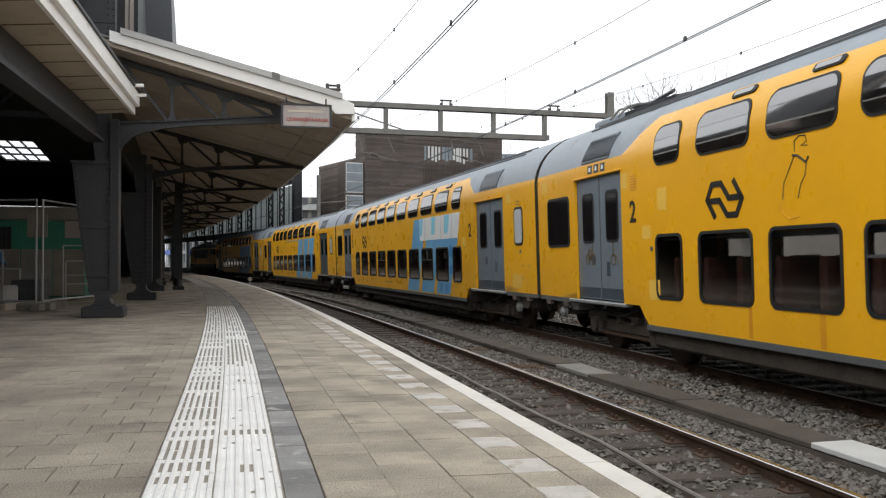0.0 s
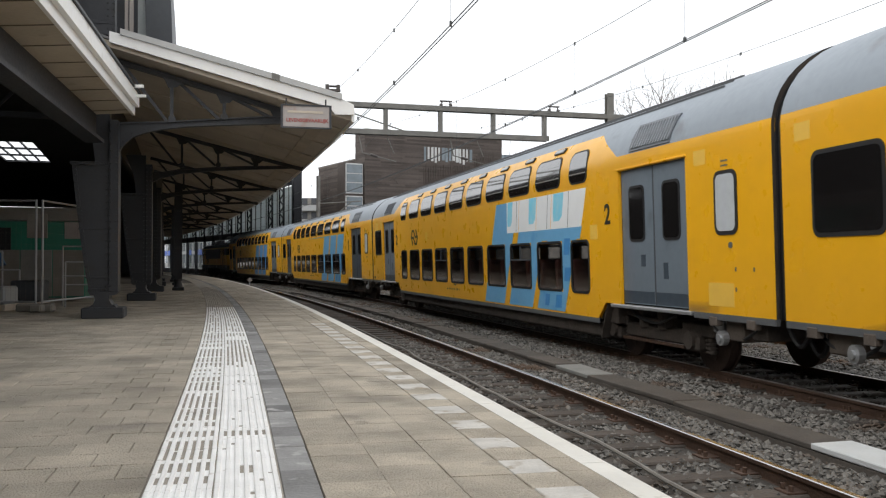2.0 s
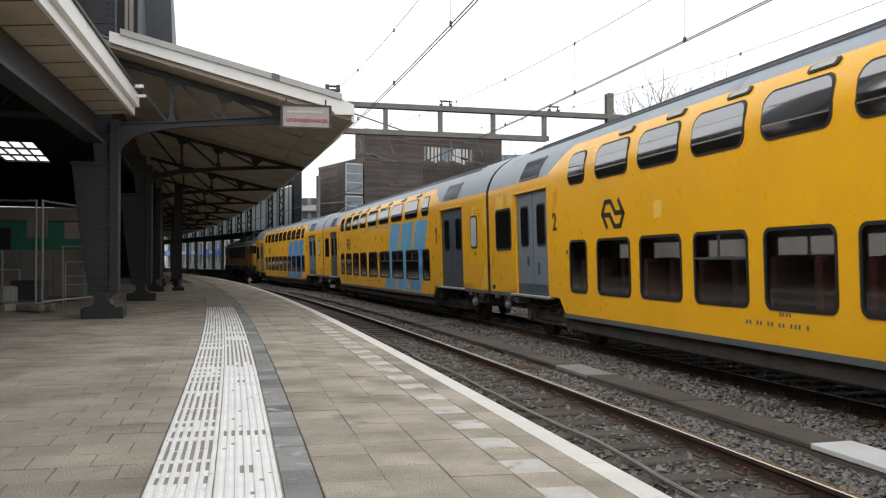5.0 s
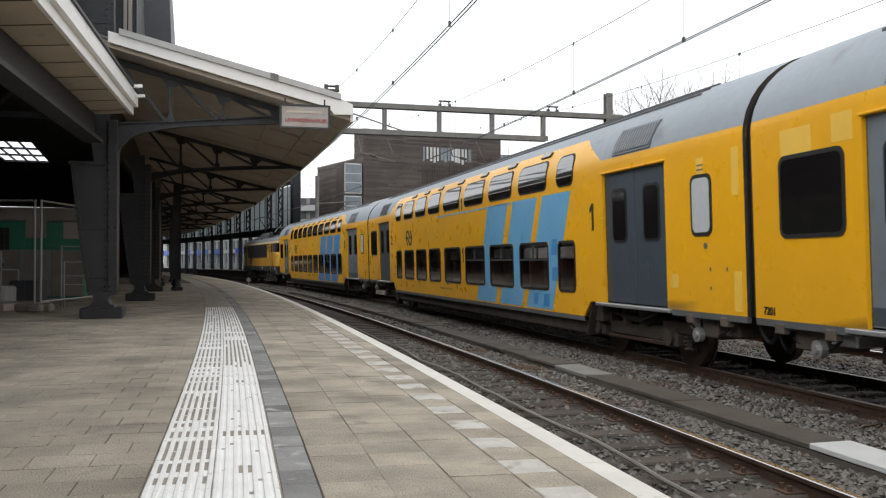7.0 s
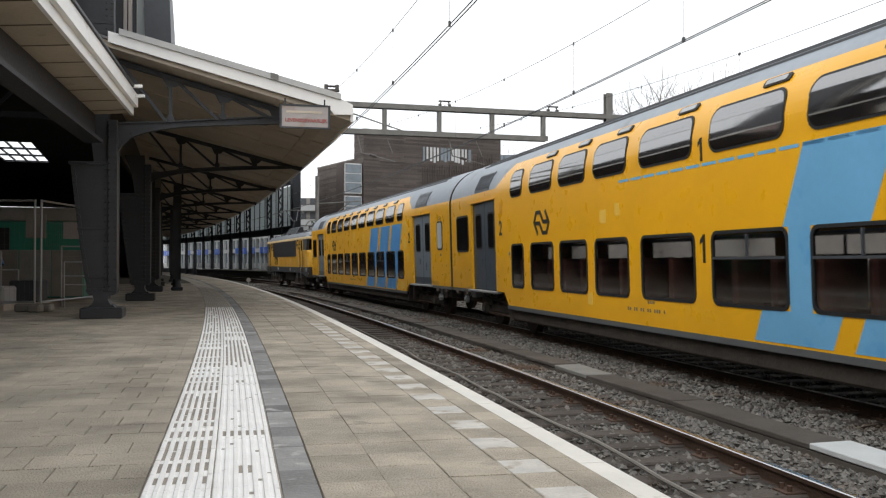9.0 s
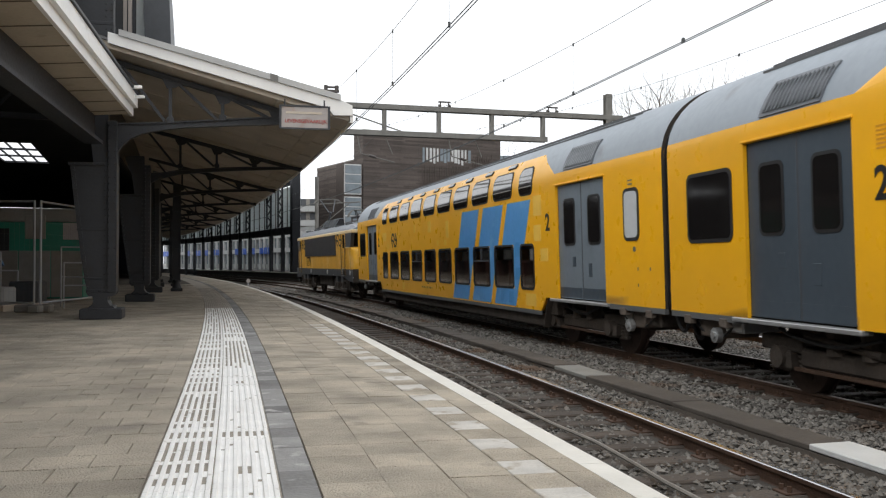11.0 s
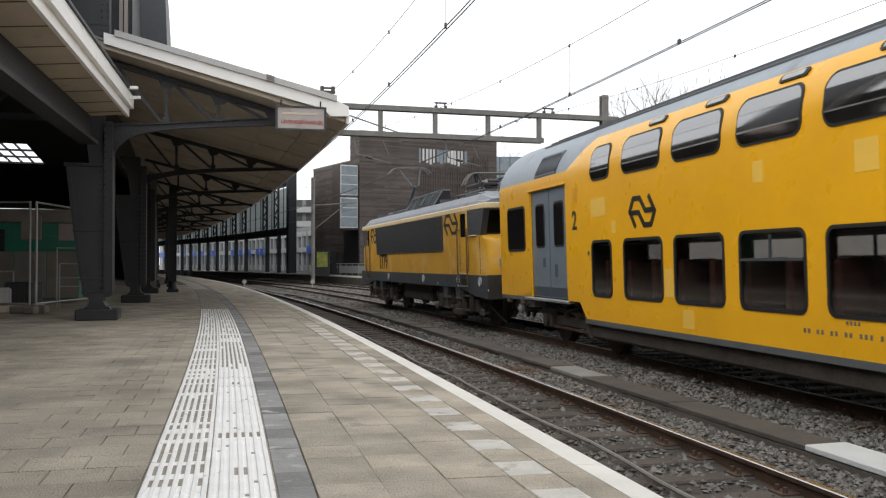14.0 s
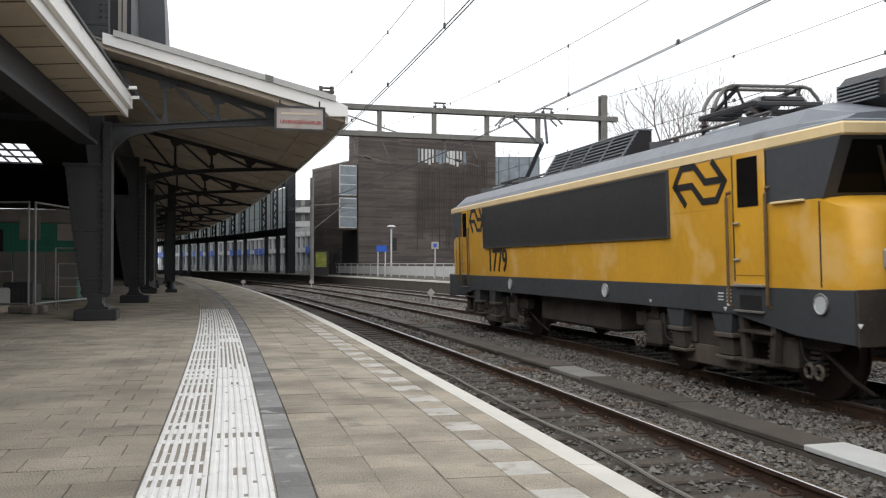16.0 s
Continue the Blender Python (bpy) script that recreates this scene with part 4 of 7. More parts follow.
def mesh_fence(m, n, label):
    f = tagged(new("site_fence"), label, "fence", "site fences")
    f.matrix_basis = m
    w, hgt = 3.4, 2.25
    for x in (0, w):
        part("post", Geo().tube((x, 0, 0.1), (x, 0, hgt), 0.024, 8), M["galv"], f, smooth=True)
    for z in (0.2, hgt - 0.02):
        part("tube", Geo().tube((0, 0, z), (w, 0, z), 0.02, 8), M["galv"], f, smooth=True)
    wm = Geo()
    for i in range(1, 34):
        wm.bar((i * w / 34, 0, 0.2), (i * w / 34, 0, hgt), 0.002, 0.002)
    for i in range(1, 9):
        wm.bar((0, 0, 0.2 + i * 0.23), (w, 0, 0.2 + i * 0.23), 0.002, 0.002)
    tagged(part("wire_mesh", wm, M["steel_gantry"], f), kind="stuff")
    part("foot_block", Geo().box(-0.36, 0.36, -0.12, 0.12, 0, 0.16, b=0.03), M["concrete"], f, "grey concrete foot block")


def site_clutter():
    hut = tagged(new("site_hut"), "green site hut with grey fascia and pale panels", "hut")
    hut.matrix_basis = at_line(28.2, 11.9, PLAT)
    part("wall", Geo().box(-1.2, 1.2, -1.1, 1.3, 0.1, 2.02, b=0.03), M["green"], hut, "green painted wall")
    part("fascia", Geo().box(-1.26, 1.26, -1.2, 1.4, 2.02, 2.36, b=0.03), M["concrete"], hut, "grey fascia under the flat roof")
    for y0, y1, m in ((-1.08, -0.35, "concrete"), (-0.33, 0.4, "slab_mid"), (0.42, 1.28, "concrete")):
        part("lower_panel", Geo().box(-1.23, -1.2, y0, y1, 0.14, 1.3, b=0.006), M[m], hut, "pale grey lower panel")
    # no hole in the wall: a black plate gives the opening's darkness
    part("door", Geo().box(-1.24, -1.2, 0.62, 1.05, 1.3, 1.85, b=0.005), M["rubber"], hut, "black plate standing for a shaded opening")
    part("notice", Geo().box(-1.24, -1.2, -1.06, -0.62, 1.58, 2.0, b=0.005), M["sign_white"], hut, "white notice panel")
    bd = tagged(part("notice_board", Geo().box(-0.02, 0.02, -0.2, 0.2, -0.25, 0.25, b=0.005), M["concrete"], at=at_line(23.0, 11.3, PLAT + 1.75)), "grey notice board on the fence", "notice board")
    sc = tagged(new("trestle_rack"), "stacked grey trestle frames behind the site fence", "trestles")
    sc.matrix_basis = at_line(24.2, 12.3, PLAT)
    rq = random.Random(12)
    for i in range(9):
        x, y, hh = rq.uniform(-0.6, 0.6), rq.uniform(-2.2, 1.6), rq.uniform(0.7, 1.5)
        part("frame", Geo().tube((x, y, 0), (x, y, hh), 0.02, 6).tube((x, y + 0.7, 0), (x, y + 0.7, hh), 0.02, 6).tube((x, y, hh), (x, y + 0.7, hh), 0.02, 6).tube((x, y, hh * 0.5), (x, y + 0.7, hh * 0.5), 0.018, 6), M["galv"], sc)
    rng = random.Random(6)
    tp = Geo()
    for k in range(9):
        tp.tube((rng.uniform(-0.1, 0.1), -0.5 + k * 0.12, 0.0), (rng.uniform(-0.2, 0.2), -0.5 + k * 0.12, rng.uniform(0.25, 0.55)), 0.3, 9, 0.12)
    tagged(part("blue_tarpaulin", tp, M["tarp"], at=at_line(24.6, 13.0, PLAT + 0.95)), "crumpled blue tarpaulin heaped on stacked site material", "tarpaulin")
    for i, (u, o, w, h, m) in enumerate(((22.5, 12.8, 0.5, 0.75, "concrete"), (22.8, 12.0, 0.35, 0.5, "pale_wall"), (23, 13.8, 0.6, 0.9, "sign_blue"), (23.5, 14.6, 0.45, 1.0, "concrete"), (24, 11.6, 0.4, 0.6, "loco_grey"))):
        p = tagged(new("building_pallet"), "stacked pallet of wrapped building material in the dark hall", "pallet", "pallets of material")
        p.matrix_basis = at_line(u, o, PLAT) @ pose(0, 0, 0, 0, 0, rng.uniform(-15, 15))
        part("pallet", Geo().box(-w, w, -w * 0.8, w * 0.8, 0, 0.13, b=0.01), M["soffit"], p)
        part("load", Geo().box(-w * 0.95, w * 0.95, -w * 0.76, w * 0.76, 0.13, h, b=0.04), M[m], p)


# ---------- across the tracks ----------
def far_platform():
    g = Geo()
    sweep(g, rect(-6.9, -14, -0.4, PLAT), 30, 150, 3)
    # the dark lid concrete puts the platform face's shadow into the colour
    tagged(part("far_platform", g, M["slab_old"]), "grey concrete platform across the tracks, darkened for its shaded face", "platform", kind="structure")
    e = Geo()
    sweep(e, rect(-6.85, -7.1, PLAT - 0.1, PLAT + 0.004), 30, 150, 3)
    tagged(part("far_platform_edge", e, M["edge_white"]), "white edge of the platform across the tracks", "platform edge", kind="structure")
    f = tagged(new("platform_railing"), "white panelled railing along the far platform", "railing")
    for i in range(23):
        u = 48 + i * 2.0
        g = Geo()
        sweep(g, rect(-9.6, -9.63, PLAT + 0.15, PLAT + 0.85), u, u + 1.94, 2)
        part("panel", g, M["frame_white"], f)
        part("post", Geo().tube(on(u, -9.6, PLAT), on(u, -9.6, PLAT + 1.05), 0.03, 6), M["frame_white"], f)
    g = Geo()
    sweep(g, rect(-9.57, -9.65, PLAT + 1.0, PLAT + 1.06), 48, 94, 2)
    part("handrail", g, M["frame_white"], f)
    for x, y, h, kind in ((-3.7, 76, 2.9, "lamp"), (-4.45, 75.5, 2.5, "sign"), (-0.1, 62, 2.45, "square"), (-9.9, 80, 1.6, "poster")):
        if kind == "lamp":
            t = tagged(new("platform_lamp"), "slim grey lamp post with a flat white head", "street lamp")
            part("pole", Geo().tube((0, 0, 0), (0, 0, h + 1), 0.07, 8), M["frame_white"], t)
            part("head", Geo().tube((0, 0, h + 1), (0, 0, h + 1.14), 0.12, 12, 0.42).tube((0, 0, h + 1.14), (0, 0, h + 1.28), 0.42, 12, 0.2), M["frame_white"], t, smooth=True)
        elif kind == "sign":
            t = tagged(new("station_sign"), "blue station sign on two posts", "sign")
            for s in (-0.3, 0.3):
                part("post", Geo().tube((s, 0, 0), (s, 0, h), 0.045, 8), M["frame_white"], t)
            part("panel", Geo().box(-0.42, 0.42, -0.08, -0.03, h - 0.5, h, b=0.01), M["sign_blue"], t)
        elif kind == "square":
            t = tagged(new("departure_sign"), "small white square sign with blue mark on a post", "sign")
            part("post", Geo().tube((0, 0, 0), (0, 0, h), 0.05, 8), M["galv"], t)
            part("panel", Geo().box(-0.24, 0.24, -0.07, -0.04, h - 0.45, h + 0.03, b=0.01), M["sign_white"], t)
            part("mark", Geo().box(-0.11, 0.11, -0.075, -0.07, h - 0.33, h - 0.08), M["sign_blue"], t)
        else:
            t = tagged(new("poster_case"), "dark poster case with a green and yellow poster", "poster case")
            part("case", Geo().box(-0.6, 0.6, -0.1, 0.1, 0.0, h + 0.55, b=0.02), M["rubber"], t)
            part("poster", Geo().box(-0.46, 0.46, -0.12, -0.1, 0.75, h + 0.42), M["poster"], t)
        t.location = (x, y, PLAT)


def apartment_block():
    b = tagged(new("apartment_building"), "four storey building clad in weathered brown grey wood", "building")
    b.matrix_basis = pose(-7.2, 86, -0.4, 0, 0, 29)     # origin at the street corner: x along the front, y along the side
    rng = random.Random(2)

    def clad(x0, x1, y0, y1, z1):
        part("wall", Geo().box(x0 + 0.1, x1 - 0.1, y0 + 0.1, y1 - 0.1, 0, z1 - 0.1), M["hall_wall"], b)
        g = Geo()
        z = 0.0
        while z < z1 - 0.02:
            x = x0
            while x < x1 - 0.01:
                w = min(rng.uniform(1.2, 4.5), x1 - x)
                g.box(x, x + w - 0.01, y0 - rng.uniform(0, 0.035), y0 + 0.1, z, z + 0.152)
                x += w
            y = y0
            while y < y1 - 0.01:
                w = min(rng.uniform(1.2, 4.5), y1 - y)
                g.box(x0 - rng.uniform(0, 0.035), x0 + 0.1, y, y + w - 0.01, z, z + 0.152)
                y += w
            z += 0.16
        tagged(part("cladding", g, M["cladding"], b, "brown grey horizontal cladding boards"), kind="stuff")
        part("roof_edge", Geo().box(x0 - 0.05, x1 + 0.05, y0 - 0.05, y1 + 0.05, z1, z1 + 0.14, b=0.02), M["concrete"], b)

    clad(0.0, 15.0, 0.0, 2.2, 14.2)
    clad(0.0, 15.0, 2.2, 11.6, 11.6)
    # bay with two tall windows at the corner
    part("bay", Geo().box(-1.95, -0.02, 0.25, 1.9, 5.1, 11.15, b=0.03), M["cladding"], b, "wood clad bay")
    for z in (5.3, 8.3):
        w = part("window", Geo().box(-1.85, -0.12, 0.17, 0.25, z - 0.05, z + 2.75, b=0.02), M["frame_white"], b, "pale framed bay window")
        for zz, hh in ((z + 0.08, 0.85), (z + 1.02, 0.75), (z + 1.86, 0.78)):
            part("pane", Geo().box(-1.76, -0.2, 0.14, 0.172, zz, zz + hh, b=0.004), M["pane_far"], w)
            part("sash_rail", Geo().box(-1.8, -0.16, 0.125, 0.16, zz + hh, zz + hh + 0.06), M["frame_white"], w)
    # flat black panel paints the shade of a recess under the bay
    part("recess", Geo().box(-0.06, -0.03, 0.2, 3.6, 0.2, 5.05), M["rubber"], b, "black panel standing for the shaded entrance recess")
    part("door", Geo().box(-0.1, -0.06, 4.0, 4.9, 0.3, 3.2, b=0.02), M["loco_grey"], b, "narrow dark door")
    part("door", Geo().box(-0.1, -0.06, 5.4, 6.3, 0.3, 3.2, b=0.02), M["loco_grey"], b, "narrow dark door")
    part("window", Geo().box(3.2, 3.9, -0.06, -0.035, 3.2, 4.4), M["rubber"], b, "small dark window")
    # slatted screen, and pale plates above it for the sky in its glazing
    for i in range(30):
        x = 6.1 + i * 0.27
        top = 11.3 if x < 11.6 else 12.6
        part("screen_slat", Geo().box(x, x + 0.07, -0.12, -0.04, rng.uniform(3.2, 6.0), top + rng.uniform(-0.5, 0.1)), M["cladding"], b)
    for i in range(14):
        x = 6.15 + i * 0.39
        part("glazed_strip", Geo().box(x, x + rng.uniform(0.16, 0.34), -0.06, -0.037, 11.5 + rng.uniform(0, 0.35), 13.0), M["frame_white" if rng.random() < 0.6 else "pane_far"], b, "pale plate painted as sky in the glazing above the slatted screen")
    g = tagged(new("glass_block"), "glazed office block behind the wooden building", "building")
    g.location = (0, 101, -0.4)
    part("wall", Geo().box(4.5, 11.2, 0, 10, 0, 13.6), M["hall_wall"], g)
    for i in range(6):
        for k in range(4):
            part("window", Geo().box(4.6 + i * 1.1, 5.62 + i * 1.1, -0.05, 0.02, 0.9 + k * 3.2, 3.95 + k * 3.2), M["pane_far"], g)
    h = tagged(new("balcony_flats"), "pale block of flats with balconies behind the tracks", "building")
    h.location = (-19.5, 150, -0.4)
    part("wall", Geo().box(-4, 3.6, 0, 10, 0, 12.3), M["concrete"], h)
    for k in range(5):
        part("balcony", Geo().box(-3.8, 3.4, -0.9, 0, 1.0 + k * 2.3, 1.9 + k * 2.3, b=0.02), M["pale_wall"], h)
        for i in range(4):
            part("window", Geo().box(-3.5 + i * 1.8, -2.3 + i * 1.8, -0.04, 0.02, 2.0 + k * 2.3, 3.1 + k * 2.3), M["loco_grey"], h)


def lattice_hall():
    h = tagged(new("lattice_screen"), "dark iron colonnade with lattice band and pale panels across the tracks", "colonnade", kind="structure")
    o = -8.0
    u0 = 104
    posts = [108.5 + 5.3 * k for k in range(16) if k != 2]
    for u in posts:
        part("column", Geo().box(-0.2, 0.2, -0.2, 0.2, -0.4, 5.6, at_line(u, o, 0)), M["steel_dark"], h)
        l = Geo()
        for k in (-1.0, 1.0):
            l.bar(on(u + k, o + 0.3, 5.6), on(u + k, o + 0.3, 10.2), 0.16, 0.16)
        for q in range(6):
            l.bar(on(u + (-1 if q % 2 else 1), o + 0.3, 5.65 + q * 0.75), on(u + (1 if q % 2 else -1), o + 0.3, 6.4 + q * 0.75), 0.12, 0.12)
        part("lattice", l, M["steel_dark"], h)
    for k in range(34):
        part("glazing_bar", Geo().bar(on(u0 + 1 + 2.65 * k, o - 0.3, 5.6), on(u0 + 1 + 2.65 * k, o - 0.3, 10.2), 0.12, 0.1), M["steel_gantry"], h)
    for z0, z1, m, oo in ((4.75, 5.6, "steel_dark", 0), (10.2, 10.7, "steel_dark", 0), (5.6, 10.2, "opal", -0.6), (-0.3, 0.55, "steel_dark", -0.3)):
        g = Geo()
        sweep(g, rect(o + oo, o + oo - 0.25, z0, z1), u0, u0 + 92, 4)
        part("panel_band" if m == "opal" else "beam", g, M[m], h)
    # unseen roof over the tracks and side, added for shade, open at near end
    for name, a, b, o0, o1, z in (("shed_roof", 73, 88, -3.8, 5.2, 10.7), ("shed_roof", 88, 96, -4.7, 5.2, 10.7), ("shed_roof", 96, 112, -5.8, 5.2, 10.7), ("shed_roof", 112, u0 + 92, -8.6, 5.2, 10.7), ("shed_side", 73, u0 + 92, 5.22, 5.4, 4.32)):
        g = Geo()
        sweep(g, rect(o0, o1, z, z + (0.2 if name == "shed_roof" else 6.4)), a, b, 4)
        part(name, g, M["hall_wall"], h, "unseen dark roof added to shade the far tracks" if name == "shed_roof" else "unseen dark side wall added to shade the far tracks")
    # added end walls keep sky reflections off the far coaches
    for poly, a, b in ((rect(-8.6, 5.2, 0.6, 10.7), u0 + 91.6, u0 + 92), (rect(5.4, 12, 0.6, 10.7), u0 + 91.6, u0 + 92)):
        part("end_wall", Geo().prism(poly, lambda o, z, q=a: on(q, o, z), lambda o, z, q=b: on(q, o, z)), M["hall_wall"], h, "added dark wall that blocks sky light at the far end")
    # another added wall, hiding the sky that far coaches would mirror
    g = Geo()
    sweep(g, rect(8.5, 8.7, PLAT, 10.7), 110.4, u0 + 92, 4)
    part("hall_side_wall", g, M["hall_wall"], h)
    for i in range(8):
        part("roof_beam", Geo().bar(on(u0 + 1 + i * 11, o, 10.4), on(u0 + 1 + i * 11, 5.0, 10.4), 0.25, 0.5), M["steel_dark"], h)
    tagged(part("end_column", Geo().box(-0.5, 0.5, -0.45, 0.45, -0.4, 11.6, b=0.03), M["steel_dark"], at=at_line(u0 - 1, o)), "tall dark blue iron end column", "column")
    # low pale station front behind the colonnade, with blue boards and window rows
    s = tagged(new("office_building"), "pale low building with window rows and blue boards", "building")
    q = -15.5
    for z0, z1, m, d in ((0.0, 1.4, "pale_wall", 0), (1.4, 3.1, "pane_far", -0.12), (3.1, 3.7, "frame_white", 0.25), (3.7, 5.2, "pane_far", -0.12), (5.2, 5.8, "frame_white", 0.15), (5.8, 6.4, "pale_wall", 0)):
        g = Geo()
        sweep(g, rect(q + d, q - 0.5, z0, z1), u0 - 2, u0 + 98, 4)
        part("glazing" if m == "pane_far" else "wall_band", g, M[m], s)
    rng = random.Random(21)
    for k in range(46):
        u = u0 - 1.5 + k * 2.15
        part("pier", Geo().box(-0.2, 0.2, -0.12, 0.22, 0.6, 5.9, at_line(u, q)), M["frame_white" if k % 3 else "pale_wall"], s)
        if k > 7 and rng.random() < 0.4:
            part("blue_board", Geo().box(-0.9, 0.9, 0.26, 0.32, 2.9, 3.9, at_line(u + 1, q), b=0.02), M["sign_blue"], s)
    g = Geo()
    sweep(g, rect(-8.7, -15.0, 0.1, 0.5), u0 - 2, u0 + 92, 4)
    tagged(part("side_platform", g, M["slab"]), "pale concrete platform behind the colonnade", "platform", kind="structure")
    m = tagged(new("line_mast"), "pale grey overhead line mast with arms", "mast")
    m.location = (-9.9, 74, -0.4)
    part("pole", Geo().tube((0, 0, 0), (0, 0, 8.8), 0.16, 8), M["steel_gantry"], m)
    part("arm", Geo().tube((0, 0, 6.6), (3.4, 0, 6.8), 0.05, 6), M["steel_gantry"], m)
    part("arm", Geo().tube((0, 0, 4.6), (2.6, 0, 6.7), 0.04, 6), M["steel_gantry"], m)


def marker_board(u, o, h):
    m = tagged(new("marker_board"), "white diamond marker board on a short post beside the track", "marker", "marker boards")
    m.matrix_basis = at_line(u, o, -0.15)
    part("post", Geo().box(-0.03, 0.03, -0.03, 0.03, 0, h), M["galv"], m)
    s = 0.19
    part("board", Geo().prism([(0, h - s), (s, h), (0, h + s), (-s, h)], lambda a, b: (-0.05, a, b), lambda a, b: (-0.03, a, b)), M["sign_white"], m)


def bare_tree(x, y, height, seed, spread=0.5):
    t = tagged(new("bare_tree"), "leafless winter tree behind the railway", "tree", "bare trees")
    t.location = (x, y, -0.4)
    rng = random.Random(seed)
    tr, tw = Geo(), Geo()

    def grow(p, d, length, r, level, turn):
        bend = (d + Vector((rng.gauss(0, 0.12), rng.gauss(0, 0.12), 0.06))).normalized()
        m, q = p + d * length * 0.5, p + d * length * 0.5 + bend * length * 0.5
        g = tr if level < 3 else tw
        g.tube(p, m, r, 6 if level < 3 else 3, r * 0.82, cap=False).tube(m, q, r * 0.82, 6 if level < 3 else 3, r * 0.62, cap=False)
        if level >= 7:
            return
        side = bend.orthogonal().normalized()
        for k in range(3 if level < 6 else 2):
            az = turn + k * 2.4 + rng.uniform(-0.4, 0.4)
            tilt = rng.uniform(0.12, 0.3) if k == 0 else rng.uniform(0.45, 0.85) * spread * 2
            w = Matrix.Rotation(az, 3, bend) @ side
            nd = (bend * math.cos(tilt) + w * math.sin(tilt) + Vector((0, 0, 0.12))).normalized()
            grow(m.lerp(q, rng.uniform(0.3, 1.0)) if k else q, nd, length * rng.uniform(0.68, 0.86), r * (0.68 if k == 0 else 0.52), level + 1, az + 1.3)

    grow(Vector((0, 0, 0)), Vector((0, 0, 1)), height * 0.22, height * 0.013, 0, rng.uniform(0, 6))
    k = height / max(p[2] for p in tw.v)
    for q in (tr, tw):
        q.v = [(p[0] * k, p[1] * k, p[2] * k) for p in q.v]
    part("trunk", tr, M["bark"], t)
    part("crown", tw, M["bark"], t, "bare twigs")


ground()
railway_track(4.25, True, True, "worn track beside the platform with one shiny rail and dark sleepers")
railway_track(0.0, True, False, "track under the train with rusty rails")
railway_track(-4.1, False, True, "further track beyond the train")
cable_trough()
lineside_cable()
platform()
gantry()
wire_run(4.05, 5.27, 7.55, "twin contact wire with messenger above the platform track")
wire_run(0.0, 5.25, 7.5, "contact wire with messenger above the train")
wire_run(-4.1, 5.3, 7.5, "overhead wires above the further track", False)
far_canopy()
for u in (36.3, 44.2, 52.1):
    slim_column(u, 8.63)
for k in range(8):
    canopy_truss(19.5 + 7.9 * k, k == 0)
    iron_column(19.5 + 7.9 * k, 9.52 if k == 0 else 9.36, k == 0)
warning_sign()
near_canopy()
station_hall()
roof_lantern()
mesh_fence(at_line(22.0, 11.16, PLAT) @ pose(0, 0, 0, 0, 0, 77), 0, "galvanised wire mesh site fence on concrete feet")
mesh_fence(at_line(22.0, 11.04, PLAT) @ pose(0, 0, 0, 0, 0, -14), 0, "galvanised wire mesh site fence on concrete feet")
site_clutter()
far_platform()
apartment_block()
lattice_hall()
marker_board(70.6, 2.6, 0.4)
marker_board(69.2, -2.05, 0.4)
marker_board(42.5, -2.6, 0.4)
bare_tree(15.9, 60, 15.3, 3, 0.5)
bare_tree(21.7, 62, 14.4, 5, 0.36)
bare_tree(3.6, 112, 18.6, 9, 0.36)


# ---------- the train ----------
HALF, TOP, SHOULDER = 1.39, 4.18, 3.1
LEN, PIVOTS = 26.4, (3.75, 22.65)
SPEED = (2.43319014, 0.91410182, -5.55405945, 3.87483015, 48.16197526, 20.62342134)


def travel(t):
    """Metres along the line of the first coach's rear end, towards the camera."""
    x = (t - 8) / 8
    r = 0.0
    for c in SPEED:
        r = r * x + c
    return r - 0.235 * math.exp(-((t - 9.5) / 3.2) ** 2) - 0.3 * (max(0.0, t - 14) / 2) ** 2.4


def car_pose(rear, pivots, length):
    """The pose of a car whose rear end stands at that place of the through track."""
    a, b = on(-(rear + pivots[0]), 0), on(-(rear + pivots[1]), 0)
    d = (b - a).normalized()
    m = Matrix((d, Vector((0, 0, 1)).cross(d), (0, 0, 1))).transposed().to_4x4()
    o = a + d * (length / 2 - pivots[0])
    return Matrix.Translation(o) @ m @ Matrix.Rotation(CANT, 4, "X")


def hw(z):
    if z <= SHOULDER:
        return HALF
    t = min(1.0, (z - SHOULDER) / (TOP - SHOULDER))
    return HALF * math.sqrt(max(0.0, 1 - t * t))


def skin(s, z, off, side, mid=LEN / 2):
    """A point of the coach's side, off metres proud of it."""
    e = 0.02
    dy = hw(z + e) - hw(z - e)
    n = Vector((2 * e, -dy)).normalized()
    return (s - mid, side * (hw(z) + off * n.x), z + off * n.y)


def patch(g, levels, off, side, base=-0.004, cols=1):
    """A panel that follows the side; levels are (z, s0, s1)."""
    k = cols + 1
    vs = [skin(a + (b - a) * j / cols, z, off, side) for z, a, b in levels for j in range(k)]
    n = len(levels)
    fs = [(i * k + j, i * k + j + 1, (i + 1) * k + j + 1, (i + 1) * k + j) for i in range(n - 1) for j in range(cols)]
    rim = [i * k for i in range(n)] + [(n - 1) * k + j for j in range(1, k)] + [i * k + cols for i in range(n - 2, -1, -1)] + [j for j in range(cols - 1, 0, -1)]
    pts = [(levels[i // k][0], levels[i // k][1] + (levels[i // k][2] - levels[i // k][1]) * (i % k) / cols) for i in rim]
    low = [skin(s, z, base, side) for z, s in pts]
    q = len(vs)
    fs += [(rim[i], rim[(i + 1) % len(rim)], q + (i + 1) % len(rim), q + i) for i in range(len(rim))]
    return g.add(vs + low, fs)


